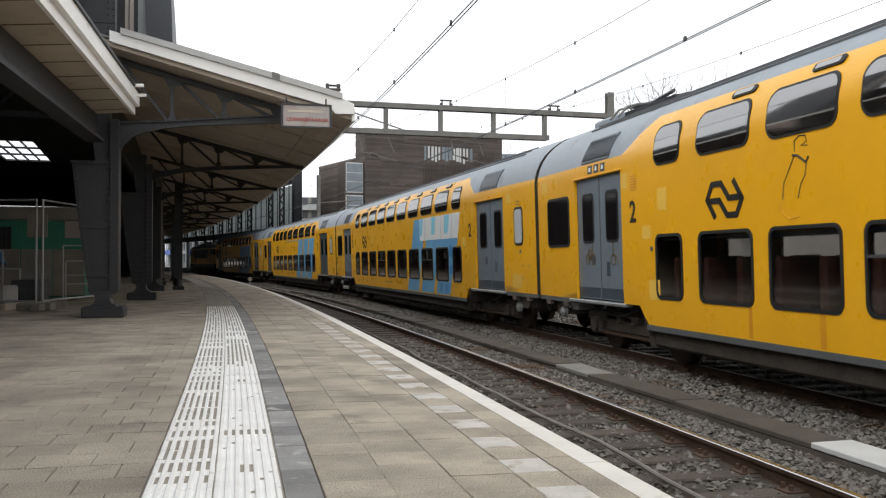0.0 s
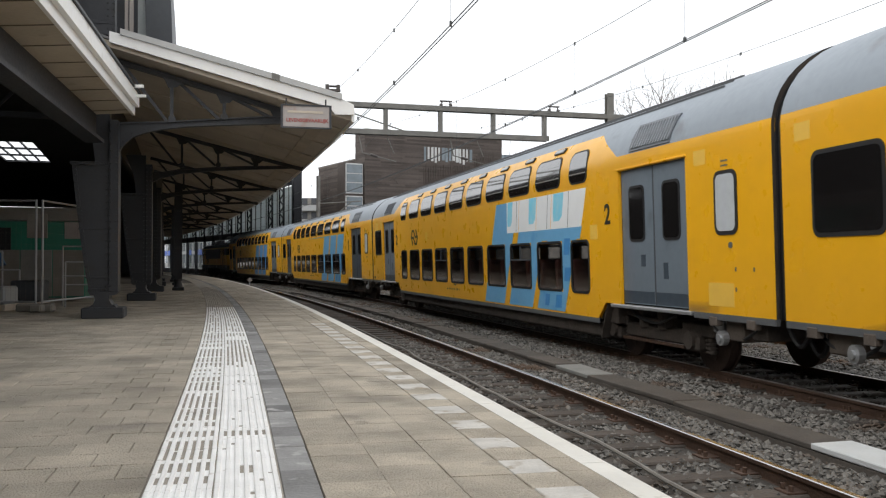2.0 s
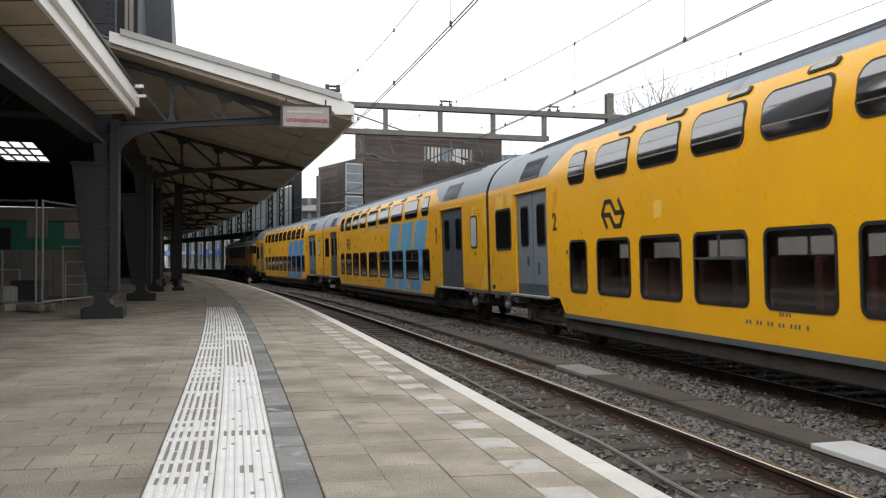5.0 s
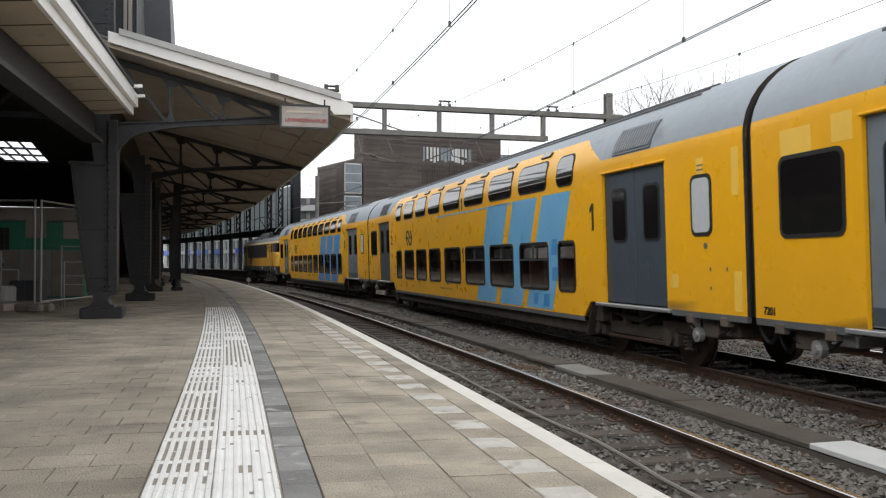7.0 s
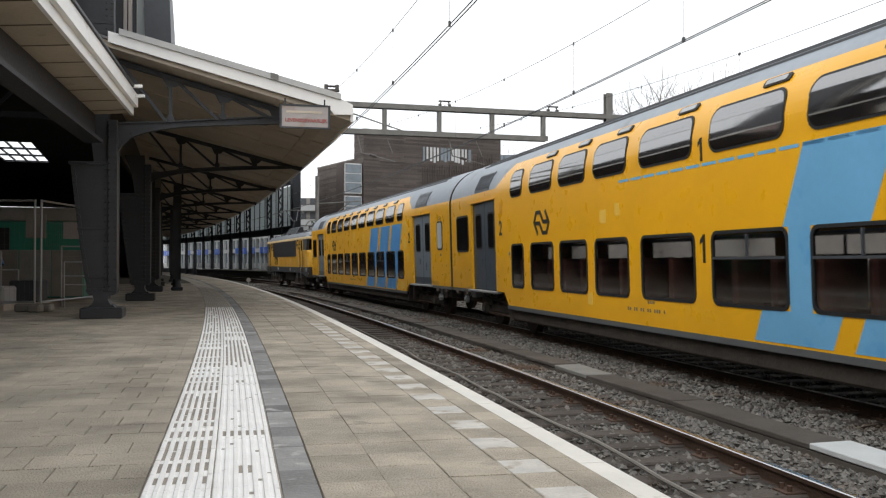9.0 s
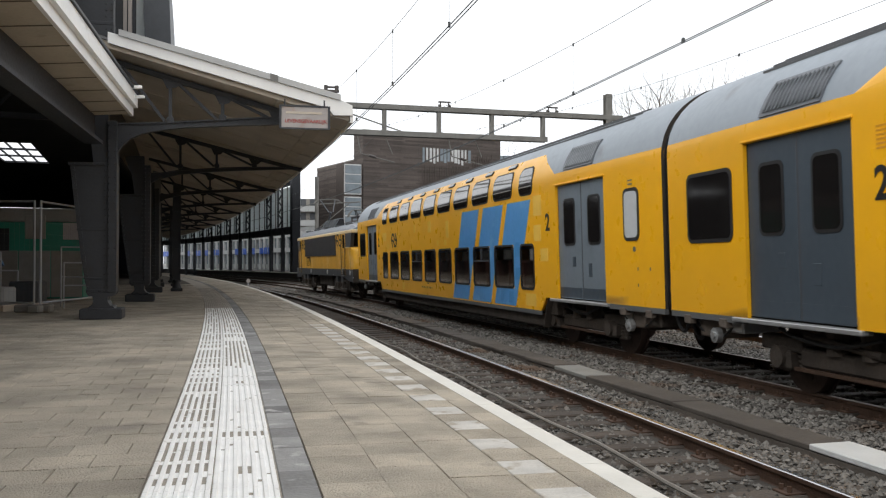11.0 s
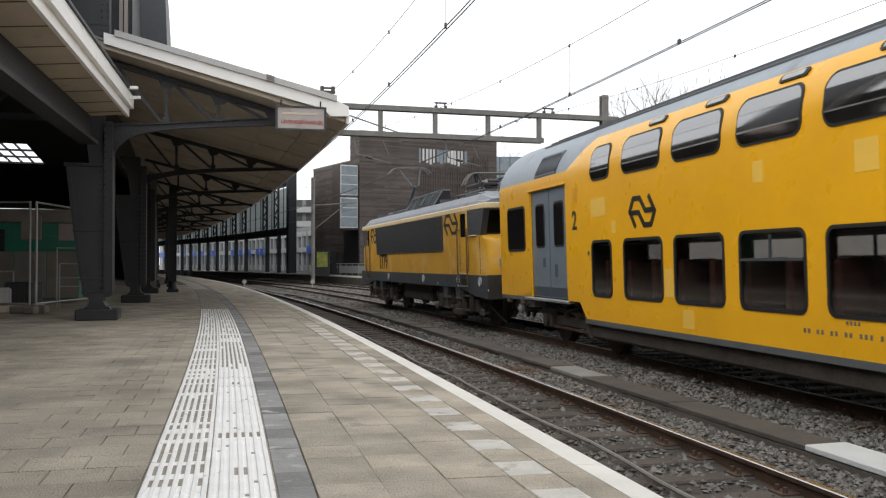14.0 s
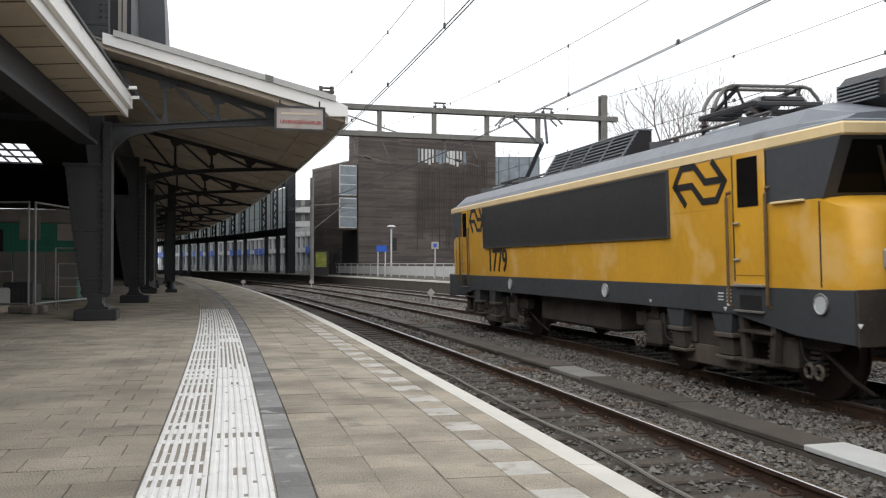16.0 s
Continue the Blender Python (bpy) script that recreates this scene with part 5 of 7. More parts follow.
def ring(outer, inner, off, side, depth):
    """A gasket between two outlines given as levels, with a reveal that goes in by depth."""
    loop = lambda lv: [(z, s0) for z, s0, _ in lv] + [(z, s1) for z, _, s1 in reversed(lv)]
    lo, li = loop(outer), loop(inner)
    n = len(lo)
    vs = [skin(s, z, -0.004, side) for z, s in lo] + [skin(s, z, off, side) for z, s in lo] + [skin(s, z, off, side) for z, s in li] + [skin(s, z, -depth, side) for z, s in li]
    return Geo().add(vs, [(k * n + i, k * n + (i + 1) % n, (k + 1) * n + (i + 1) % n, (k + 1) * n + i) for k in range(3) for i in range(n)])


def rounded(s0, s1, z0, z1, r, slant=0.0, n=5):
    lv = []
    for i in range(n + 1):
        a = math.pi / 2 * i / n
        lv.append((z0 + r * (1 - math.cos(a)), s0 + r * (1 - math.sin(a)), s1 - r * (1 - math.sin(a))))
    steps = max(1, int((z1 - z0 - 2 * r) / 0.12))
    for i in range(1, steps):
        lv.append((z0 + r + (z1 - z0 - 2 * r) * i / steps, s0, s1))
    for i in range(n, -1, -1):
        a = math.pi / 2 * i / n
        lv.append((z1 - r * (1 - math.cos(a)), s0 + r * (1 - math.sin(a)), s1 - r * (1 - math.sin(a))))
    return [(z, a + slant * (z - z0), b + slant * (z - z0)) for z, a, b in lv]


DOORS = ((2.19, 4.25), (22.15, 24.27))
LOWER = [(5.48, 6.25)] + [(6.76 + 1.665 * i, 8.03 + 1.665 * i) for i in range(8)] + [(20.15, 20.92)]
WIDE = LOWER[:4] + [(11.85, 13.42), (13.9, 15.49), (15.95, 17.55), (18.01, 19.61)] + LOWER[-1:]   # first class saloon


def border(s):
    s = min(s, LEN - s)
    return 3.24 if s < 4.3 else 3.71 if s > 5.25 else 3.24 + 0.47 * (s - 4.3) / 0.95


def floor_line(s):
    s = min(s, LEN - s)
    return 0.9 if s < 4.84 else 0.63 if s > 5.14 else 0.9 - 0.27 * (s - 4.84) / 0.3


def coach_shell(lows):
    st = [0.13, 1.2, 2.19, 4.25, 4.3, 4.84, 5.14, 5.25, 5.85] + [6.6 + 1.1 * i for i in range(12)]
    st = [s for s in st if s <= LEN / 2]
    st = sorted(set(round(s, 3) for s in st + [LEN - s for s in st] + [22.15, 24.27] + [a + 0.006 for a, _ in lows] + [q - 0.006 for _, q in lows]))
    zl = [0.63, 0.9, 1.056, 1.35, 1.63, 1.924, 2.1, 2.5, 2.75, 3.0, 3.1, 3.17, 3.24, 3.3, 3.36, 3.42, 3.48, 3.54, 3.6, 3.66, 3.71]
    g = Geo()
    for side in (-1, 1):
        for a, b in zip(st, st[1:]):
            mid = (a + b) / 2
            for z0, z1 in zip(zl, zl[1:]):
                if any(d0 < mid < d1 for d0, d1 in DOORS) and z1 <= 3.001:
                    continue
                if 1.05 < z0 and z1 < 1.93 and any(w0 + 0.006 < mid < w1 - 0.006 for w0, w1 in lows):
                    continue
                q = [(s, min(max(z, floor_line(s)), border(s))) for s, z in ((a, z0), (b, z0), (b, z1), (a, z1))]
                if max(p[1] for p in q) - min(p[1] for p in q) < 1e-4 or (q[0][1] == q[3][1] and q[1][1] == q[2][1]):
                    continue
                g.add([skin(s, z, 0, side) for s, z in q], [(0, 1, 2, 3)])
                g.add([skin(s, z, -0.05, side) for s, z in q], [(3, 2, 1, 0)])
        for d0, d1 in DOORS:
            for d in (d0, d1):
                g.add([skin(d, z, f, side) for z, f in ((0.9, 0), (3.0, 0), (3.0, -0.05), (0.9, -0.05))], [(0, 1, 2, 3)])
            g.add([skin(s, 3.0, f, side) for s, f in ((d0, 0), (d1, 0), (d1, -0.05), (d0, -0.05))], [(0, 1, 2, 3)])
    bm = bmesh.new()
    me = g.mesh("body_shell", M["yellow"])
    bm.from_mesh(me)
    bmesh.ops.remove_doubles(bm, verts=bm.verts, dist=0.0005)
    bmesh.ops.dissolve_degenerate(bm, edges=bm.edges, dist=0.0001)
    bm.to_mesh(me)
    bm.free()
    me.shade_smooth()
    me.set_sharp_from_angle(angle=radians(35))
    # roof
    r = Geo()
    n = 9
    rows = []
    for s in st:
        b = border(s)
        row = []
        for side in (-1, 1):
            half = [skin(s, b + (TOP - b) * math.sin(i / n * math.pi / 2), 0, side) for i in range(n + 1)]
            row += half if side < 0 else half[-2::-1]
        rows.append(row)
    k = len(rows[0])
    r.add([p for row in rows for p in row], [(i * k + j, i * k + j + 1, (i + 1) * k + j + 1, (i + 1) * k + j) for i in range(len(rows) - 1) for j in range(k - 1)])
    rm = r.mesh("roof", M["roof_grey"], True)
    # end walls
    e = Geo()
    em = []
    outline = [(-hw(z), z) for z in (0.9, 1.8, 2.75, 3.1, 3.24, 3.4, 3.6, 3.8, 3.95, 4.06, 4.14)] + [(hw(z), z) for z in (4.14, 4.06, 3.95, 3.8, 3.6, 3.4, 3.24, 3.1, 2.75, 1.8, 0.9)]
    for s0, s1 in ((0.135, 0.2), (LEN - 0.2, LEN - 0.135)):
        e.prism([(y * 0.995, z) for y, z in outline], lambda y, z, s=s0: (s - LEN / 2, y, z), lambda y, z, s=s1: (s - LEN / 2, y, z))
        em.append(e.mesh("end_wall", M["under"]))
        e = Geo()
    bl = []
    for s0, s1 in ((0.012, 0.135), (LEN - 0.135, LEN - 0.012)):
        w = Geo()
        for k2 in range(3):
            a, b = s0 + (s1 - s0) * k2 / 3, s0 + (s1 - s0) * (k2 + 0.85) / 3
            w.prism([(y * (0.965 - 0.012 * (k2 % 2)), 0.9 + (z - 0.9) * 0.985) for y, z in outline], lambda y, z, s=a: (s - LEN / 2, y, z), lambda y, z, s=b: (s - LEN / 2, y, z))
        bl.append(w.mesh("gangway_bellows", M["rubber"]))
    return me, rm, em, bl


CACHE = {}


def shared(key, make):
    if key not in CACHE:
        CACHE[key] = make()
    return CACHE[key]


def logo_mesh(width, height, material):
    """Two bent bands that mirror one another, as a plain double-arrow shape."""
    g = Geo()
    th = height * 0.155

    def band(pts):
        p = [Vector((x * width, y * height)) for x, y in pts]
        left, right = [], []
        for i, q in enumerate(p):
            d0 = (q - p[i - 1]).normalized() if i else (p[1] - q).normalized()
            d1 = (p[i + 1] - q).normalized() if i < len(p) - 1 else d0
            t = (d0 + d1).normalized()
            n = Vector((-t.y, t.x))
            k = th / 2 / max(0.5, n.dot(Vector((-d0.y, d0.x))))
            left.append(q + n * k), right.append(q - n * k)
        m = len(p)
        vs = [(v.x, y, v.y) for y in (-0.004, 0.004) for v in left + right]
        fs = []
        for i in range(m - 1):
            fs += [(i, i + 1, m + i + 1, m + i), (2 * m + i, 3 * m + i, 3 * m + i + 1, 2 * m + i + 1), (i, 2 * m + i, 2 * m + i + 1, i + 1), (m + i, m + i + 1, 3 * m + i + 1, 3 * m + i)]
        fs += [(0, m, 3 * m, 2 * m), (m - 1, 3 * m - 1, 4 * m - 1, 2 * m - 1)]
        g.add(vs, fs)

    top = [(-0.24, -0.47), (-0.45, 0.02), (-0.31, 0.42), (-0.07, 0.42), (0.12, 0.02), (0.45, 0.02)]
    band(top)
    band([(-x, -y) for x, y in top])
    return g.mesh("logo", material)


SIDE_M = Matrix(((1, 0, 0, 0), (0, 0, -1, 0), (0, 1, 0, 0), (0, 0, 0, 1)))   # text in the plane of the camera-side flank


def wheelset(parent, x, r, rows_for, gauge=0.75):
    """An axle with two wheels that turn as the car rolls."""
    w = Geo()
    for s in (-gauge, gauge):
        w.tube((0, s - 0.065, 0), (0, s + 0.065, 0), r, 28)
        sg = -1 if s < 0 else 1
        w.tube((0, s - sg * 0.085, 0), (0, s - sg * 0.06, 0), r + 0.028, 28)
    w.tube((0, -gauge, 0), (0, gauge, 0), 0.085, 12)
    for s in (-gauge - 0.066, gauge + 0.066):
        for k in range(3):
            a = k * 2.094
            w.tube((0.25 * math.cos(a), s - 0.01, 0.25 * math.sin(a)), (0.25 * math.cos(a), s + 0.01, 0.25 * math.sin(a)), 0.06, 8)
    me = shared(("wheelset", r), lambda: w.mesh("wheelset", M["wheel"], True))
    ob = part("wheelset", me, None, parent)
    ob.location = (x, 0, r)
    WHEELS.append((ob, x, r))
    return ob


WHEELS, CARS = [], []


def bogie(car, x, base=2.5, r=0.46):
    b = part("bogie", shared("bogie", lambda: bogie_mesh(base, r)), None, car, "grimy steel bogie with springs and axle boxes", at=pose(x, 0, 0))
    for s in (-base / 2, base / 2):
        wheelset(b, s, r, None)
    part("brake_rod", shared("rod", lambda: Geo().bar((-1.0, -1.12, 0.34), (1.0, -1.12, 0.34), 0.05, 0.04).mesh("brake_rod", M["rust"])), None, b)


def bogie_mesh(base, r):
    g = Geo()
    for y in (-1.02, 1.02):
        g.box(-base / 2 - 0.5, -base / 2 + 0.35, y - 0.09, y + 0.09, 0.52, 0.7, b=0.02)
        g.box(base / 2 - 0.35, base / 2 + 0.5, y - 0.09, y + 0.09, 0.52, 0.7, b=0.02)
        g.box(-base / 2 + 0.3, base / 2 - 0.3, y - 0.08, y + 0.08, 0.36, 0.58, b=0.03)
        for x in (-base / 2, base / 2):
            g.box(x - 0.17, x + 0.17, y - 0.15, y + 0.15, 0.3, 0.54, b=0.04)
            g.tube((x, y - 0.2, r), (x, y + 0.2, r), 0.13, 12)
            for d in (-0.3, 0.3):
                for k in range(5):
                    g.tube((x + d, y, 0.3 + k * 0.055), (x + d, y, 0.325 + k * 0.055), 0.085, 10)
                g.tube((x + d, y, 0.28), (x + d, y, 0.56), 0.055, 8)
        g.tube((-0.3, y, 0.55), (-0.3, y, 0.86), 0.15, 12)
        g.tube((0.3, y, 0.55), (0.3, y, 0.86), 0.15, 12)
        g.tube((-0.75, y - 0.12, 0.75), (0.55, y - 0.12, 0.62), 0.045, 8)
    g.box(-0.4, 0.4, -1.0, 1.0, 0.45, 0.72, b=0.03)
    for x in (-base / 2 - 0.45, base / 2 + 0.45):
        g.box(x - 0.05, x + 0.05, -1.0, 1.0, 0.5, 0.62)
    return g.mesh("bogie", M["under"])


def coach(index, look_):
    c = tagged(new("double_deck_coach"), look_["label"], "railway coach", "coaches of the train")
    lows = look_["windows"]
    kind = len(lows)
    shell, roof, ends, bellows = shared(("shell", kind), lambda: coach_shell(lows))
    part("body_shell", shell, None, c, "yellow painted side walls")
    rf = part("roof", roof, None, c, "grey curved roof")
    for e in ends:
        part("end_wall", e, None, c)
    for b in bellows:
        part("gangway_bellows", b, None, c, "dark grey rubber gangway")

    def ribs():
        g = Geo()
        for z, side in ((3.93, -1), (4.01, -1), (4.08, -1), (3.93, 1), (4.01, 1), (4.08, 1)):
            pts = [skin(s, z, 0.004, side) for s in (1.9, 24.5)]
            g.bar(pts[0], pts[1], 0.03, 0.03)
        return g.mesh("roof_rib", M["roof_rib"])

    part("roof_rib", shared("ribs", ribs), None, rf, "dark lengthwise roof ribs")
    for side in (-1, 1):
        def hatch(s0, s1, lean):
            g = Geo()
            return patch(g, [(3.26 + 0.4 * i / 4, s0 + lean * i / 4, s1 + lean * i / 4) for i in range(5)], 0.02, side).mesh("roof_grille", M["grille_dark"])

        for s0, s1, lean in ((2.55, 3.75, 0.12), (22.55, 23.83, 0.06)):
            k = part("roof_grille", shared(("hatch", s0, side), lambda: hatch(s0, s1, lean)), None, rf, "slanted grey ventilation grille")
            sl = Geo()
            for i in range(14):
                f = 0.06 + 0.88 * i / 13
                sl.bar(skin(s0 + (s1 - s0) * f + 0.03, 3.3, 0.03, side), skin(s0 + (s1 - s0) * f + lean * 0.92, 3.62, 0.03, side), 0.066, 0.012)
            part("louvre", shared(("louv", s0, side), lambda: sl.mesh("louvre", M["roof_mid"] if s0 > 9 else M["grille_dark"])), None, k)
        # windows
        for row, zs, spans in (("l", (1.05, 1.93), lows), ("u", (2.96, 3.495), lows)):
            for i, (a, b) in enumerate(spans):
                def gasket():
                    if row == "l":
                        return ring(rounded(a - 0.03, b + 0.03, zs[0] - 0.03, zs[1] + 0.03, 0.13), rounded(a + 0.012, b - 0.012, zs[0] + 0.012, zs[1] - 0.012, 0.1), 0.012, side, 0.045).mesh("window", M["rubber"], True)
                    return patch(Geo(), rounded(a - 0.02, b + 0.02, zs[0] - 0.02, zs[1] + 0.02, 0.13 if row == "l" else 0.17), 0.012, side).mesh("window", M["rubber"], True)

                def pane():
                    if row == "l":
                        return patch(Geo(), rounded(a + 0.008, b - 0.008, zs[0] + 0.008, zs[1] - 0.008, 0.1), -0.004, side, -0.01).mesh("pane", M["clear"], True)
                    return patch(Geo(), rounded(a + 0.012, b - 0.012, zs[0] + 0.012, zs[1] - 0.012, 0.1 if row == "l" else 0.16), 0.017, side, 0.008).mesh("pane", M["glass" if row == "l" else "glass_up"], True)

                w = part("window", shared((row, i, side, "g", kind), gasket), None, c, "dark tinted window in black rubber gasket")
                part("pane", shared((row, i, side, "p", kind), pane), None, w).visible_shadow = row != "l"
                if row == "l" and 0 < i < kind - 1 and i in look_["hinged"]:
                    def bar():
                        g = patch(Geo(), [(1.6, a + 0.02, b - 0.02), (1.63, a + 0.02, b - 0.02)], 0.024, side)
                        patch(g, [(1.63, (a + b) / 2 - 0.012, (a + b) / 2 + 0.012), (1.9, (a + b) / 2 - 0.012, (a + b) / 2 + 0.012)], 0.024, side)
                        return g.mesh("sash_bar", M["loco_grey"])
                    part("sash_bar", shared((i, side, "bar", kind), bar), None, w)
                if row == "u" and 0 < i < kind - 1:
                    def hop():
                        return patch(Geo(), rounded(b - 0.6, b - 0.06, 3.58, 3.675, 0.04), 0.02, side).mesh("vent_window", M["rubber"], True)

                    def hop_in():
                        return patch(Geo(), rounded(b - 0.54, b - 0.12, 3.597, 3.658, 0.02), 0.03, side, 0.015).mesh("vent_pane", M["silver"], True)
                    v = part("vent_window", shared((i, side, "hop", kind), hop), None, c, "small tilting vent above the window")
                    part("vent_pane", shared((i, side, "hopin", kind), hop_in), None, v)
        # doors
        for k, (d0, d1) in enumerate(DOORS):
            dm = M[look_["doors"][k]]
            mid = (d0 + d1) / 2
            for a, b in ((d0, mid - 0.02), (mid + 0.02, d1)):
                y0, y1 = sorted((side * (HALF - 0.055), side * (HALF - 0.095)))
                leaf = part("door", Geo().box(a - LEN / 2, b - LEN / 2, y0, y1, 0.92, 3.01, b=0.008), dm, c, "sliding door leaf with rounded window")
                ctr = (a + b) / 2
                g = patch(Geo(), rounded(ctr - 0.26, ctr + 0.26, 1.88, 2.74, 0.1), -0.045, side, -0.075)
                w = part("window", g, M["rubber"], leaf, smooth=True)
                g = patch(Geo(), rounded(ctr - 0.22, ctr + 0.22, 1.92, 2.70, 0.08), -0.04, side, -0.05)
                part("pane", g, M["glass"], w, smooth=True)
                cs = ctr + (0.18 if a == d0 else -0.2)
                part("control_plate", Geo().box(cs - 0.07 - LEN / 2, cs + 0.07 - LEN / 2, *sorted((side * (HALF - 0.05), side * (HALF - 0.06))), 1.5 if a == d0 else 1.32, 1.68 if a == d0 else 1.56, b=0.003), M["door_dark"], leaf, "small dark control plate")
                part("kick_plate", Geo().box(a - LEN / 2 + 0.01, b - LEN / 2 - 0.01, *sorted((side * (HALF - 0.052), side * (HALF - 0.06))), 0.94, 1.12), M["door_dark"], leaf)
            y0, y1 = sorted((side * (HALF - 0.06), side * (HALF - 0.085)))
            part("door_seal", Geo().box(mid - 0.035 - LEN / 2, mid + 0.035 - LEN / 2, y0, y1, 0.93, 3.0), M["loco_grey"], c)
            part("door_frame", Geo().box(d0 - 0.03 - LEN / 2, d1 + 0.03 - LEN / 2, *sorted((side * (HALF - 0.02), side * (HALF + 0.02))), 3.005, 3.035, b=0.006), M["yellow"], c)
            y0, y1 = sorted((side * (HALF - 0.1), side * (HALF + 0.05)))
            part("door_step", Geo().box(d0 - 0.3 - LEN / 2, d1 + 0.12 - LEN / 2, y0, y1, 0.845, 0.9, b=0.01), M["silver"], c, "aluminium step edge")
        # far-end square window, near-end toilet window
        for a, b, z0, z1, m, lab in ((0.74, 1.88, 1.86, 2.73, "glass", "square dark end window"), (25.03, 25.5, 1.94, 2.7, "milk", "narrow frosted toilet window")):
            w = part("window", patch(Geo(), rounded(a - 0.03, b + 0.03, z0 - 0.03, z1 + 0.03, 0.12), 0.012, side), M["rubber"], c, lab)
            part("pane", patch(Geo(), rounded(a + 0.02, b - 0.02, z0 + 0.02, z1 - 0.02, 0.09), 0.017, side, 0.008), M[m], w)
        # sills: grey strips under the yellow
        g = Geo()
        patch(g, [(0.55, 5.1, 21.3), (0.63, 5.1, 21.3)], 0.006, side)
        part("sill", g, M["roof_rib"], c, "dark dirty lower sill")
        for a, b in ((0.14, 2.1), (24.4, 26.26)):
            g = Geo().box(a - LEN / 2, b - LEN / 2, *sorted((side * (HALF - 0.06), side * (HALF + 0.004))), 0.82, 0.9)
            bar_ = part("sole_bar", g, M["roof_rib"], c)
            for s in (a + 0.5, b - 0.5):
                part("jacking_pad", Geo().box(s - LEN / 2 - 0.09, s - LEN / 2 + 0.09, *sorted((side * (HALF - 0.08), side * (HALF + 0.02))), 0.74, 0.86, b=0.01), M["under_pale"], bar_)
        # plates that rise beside the well
        for s0, s1 in ((4.84, 5.14), (21.56, 21.26)):
            pts = [(s0, HALF - 0.03, 0.9), (s1, HALF - 0.03, 0.3), (s1, 0.2, 0.3), (s0, 0.2, 0.9)]
            g = Geo().add([(s - LEN / 2 + d, side * y, z) for d in (0, 0.02) for s, y, z in pts], [(0, 1, 2, 3), (7, 6, 5, 4), (0, 4, 5, 1), (1, 5, 6, 2), (2, 6, 7, 3), (3, 7, 4, 0)])
            part("well_end", g, M["under"], c)
    g = Geo().box(5.12 - LEN / 2, 21.28 - LEN / 2, -1.3, 1.3, 0.3, 0.58, b=0.04)
    part("underframe", g, M["under"], c)
    for a, b in ((0.3, 4.9), (21.5, 26.1)):
        part("end_floor", Geo().box(a - LEN / 2, b - LEN / 2, -1.2, 1.2, 0.86, 0.95), M["under"], c)
    for s0, sg in ((0.3, -1), (26.1, 1)):
        part("coupling", Geo().tube((s0 - LEN / 2, 0, 0.85), (s0 + sg * 0.28 - LEN / 2, 0, 0.85), 0.09, 8), M["under"], c)
        for y in (-0.55, 0.55, -0.9, -1.15):
            pts = [(s0 + sg * 0.28 * i / 8 - LEN / 2, y, 0.88 - (0.42 if y > -1 else 0.3) * math.sin(math.pi * i / 16)) for i in range(9)]
            part("brake_hose", Geo().pipe(pts, 0.03), M["rubber"], c)
    for s, w, d, m in ((1.0, 0.3, 0.28, "under_pale"), (1.6, 0.22, 0.18, "silver"), (5.0, 0.2, 0.3, "under"), (21.5, 0.2, 0.3, "under"), (24.75, 0.12, 0.22, "silver"), (25.15, 0.2, 0.3, "under_pale"), (25.7, 0.16, 0.26, "under")):
        part("equipment_box", Geo().box(s - w - LEN / 2, s + w - LEN / 2, -1.25, -0.7, 0.85 - d, 0.86, b=0.02), M[m], c)
    for s, z in ((1.25, 0.62), (24.95, 0.58)):
        part("end_cock", Geo().tube((s - LEN / 2, -1.34, z), (s - LEN / 2, -1.26, z), 0.1, 14).tube((s - LEN / 2, -1.37, z), (s - LEN / 2, -1.34, z), 0.05, 10), M["silver"], c, "round aluminium cover plate")
    for s0, s1, d in ((0.5, 1.7, 0.22), (2.6, 4.4, 0.14), (22.2, 23.6, 0.16), (24.5, 25.8, 0.24)):
        part("air_pipe", Geo().pipe([(s0 + (s1 - s0) * i / 10 - LEN / 2, -1.22 - 0.03 * math.sin(i), 0.8 - d * math.sin(math.pi * i / 10)) for i in range(11)], 0.022), M["rubber"], c)
    # lower saloon behind the windows
    for nm, g in (("saloon_floor", Geo().box(5.2 - LEN / 2, 21.2 - LEN / 2, -1.3, 1.3, 0.6, 0.64)), ("saloon_ceiling", Geo().box(5.2 - LEN / 2, 21.2 - LEN / 2, -1.33, 1.33, 2.22, 2.3)),
                  ("bulkhead", Geo().box(5.2 - LEN / 2, 5.26 - LEN / 2, -1.33, 1.33, 0.64, 2.22)), ("bulkhead", Geo().box(21.14 - LEN / 2, 21.2 - LEN / 2, -1.33, 1.33, 0.64, 2.22))):
        part(nm, g, M["interior"], c)
    sm = shared("seat", lambda: Geo().box(-0.07, 0.07, -0.44, 0.44, 0.3, 0.98, b=0.05).box(-0.3, 0.3, -0.44, 0.44, 0.22, 0.36, b=0.04).box(-0.2, 0.2, -0.3, 0.3, 0.0, 0.22).mesh("seat", M["seat"]))
    for i in range(18):
        for y in (-0.83, 0.83):
            part("seat", sm, None, c, at=pose(5.95 + i * 0.8325 - LEN / 2, y, 0.64))
    for y in (-1.12, 1.12):
        part("luggage_rack", shared(("rack", y), lambda: Geo().box(5.6 - LEN / 2, 20.8 - LEN / 2, y - 0.16, y + 0.16, 1.86, 1.89).mesh("luggage_rack", M["silver"])), None, c)
    for x in PIVOTS:
        bogie(c, x - LEN / 2)
    flank(c, look_)
    CARS.append((c, index * LEN, PIVOTS, LEN))
    return c


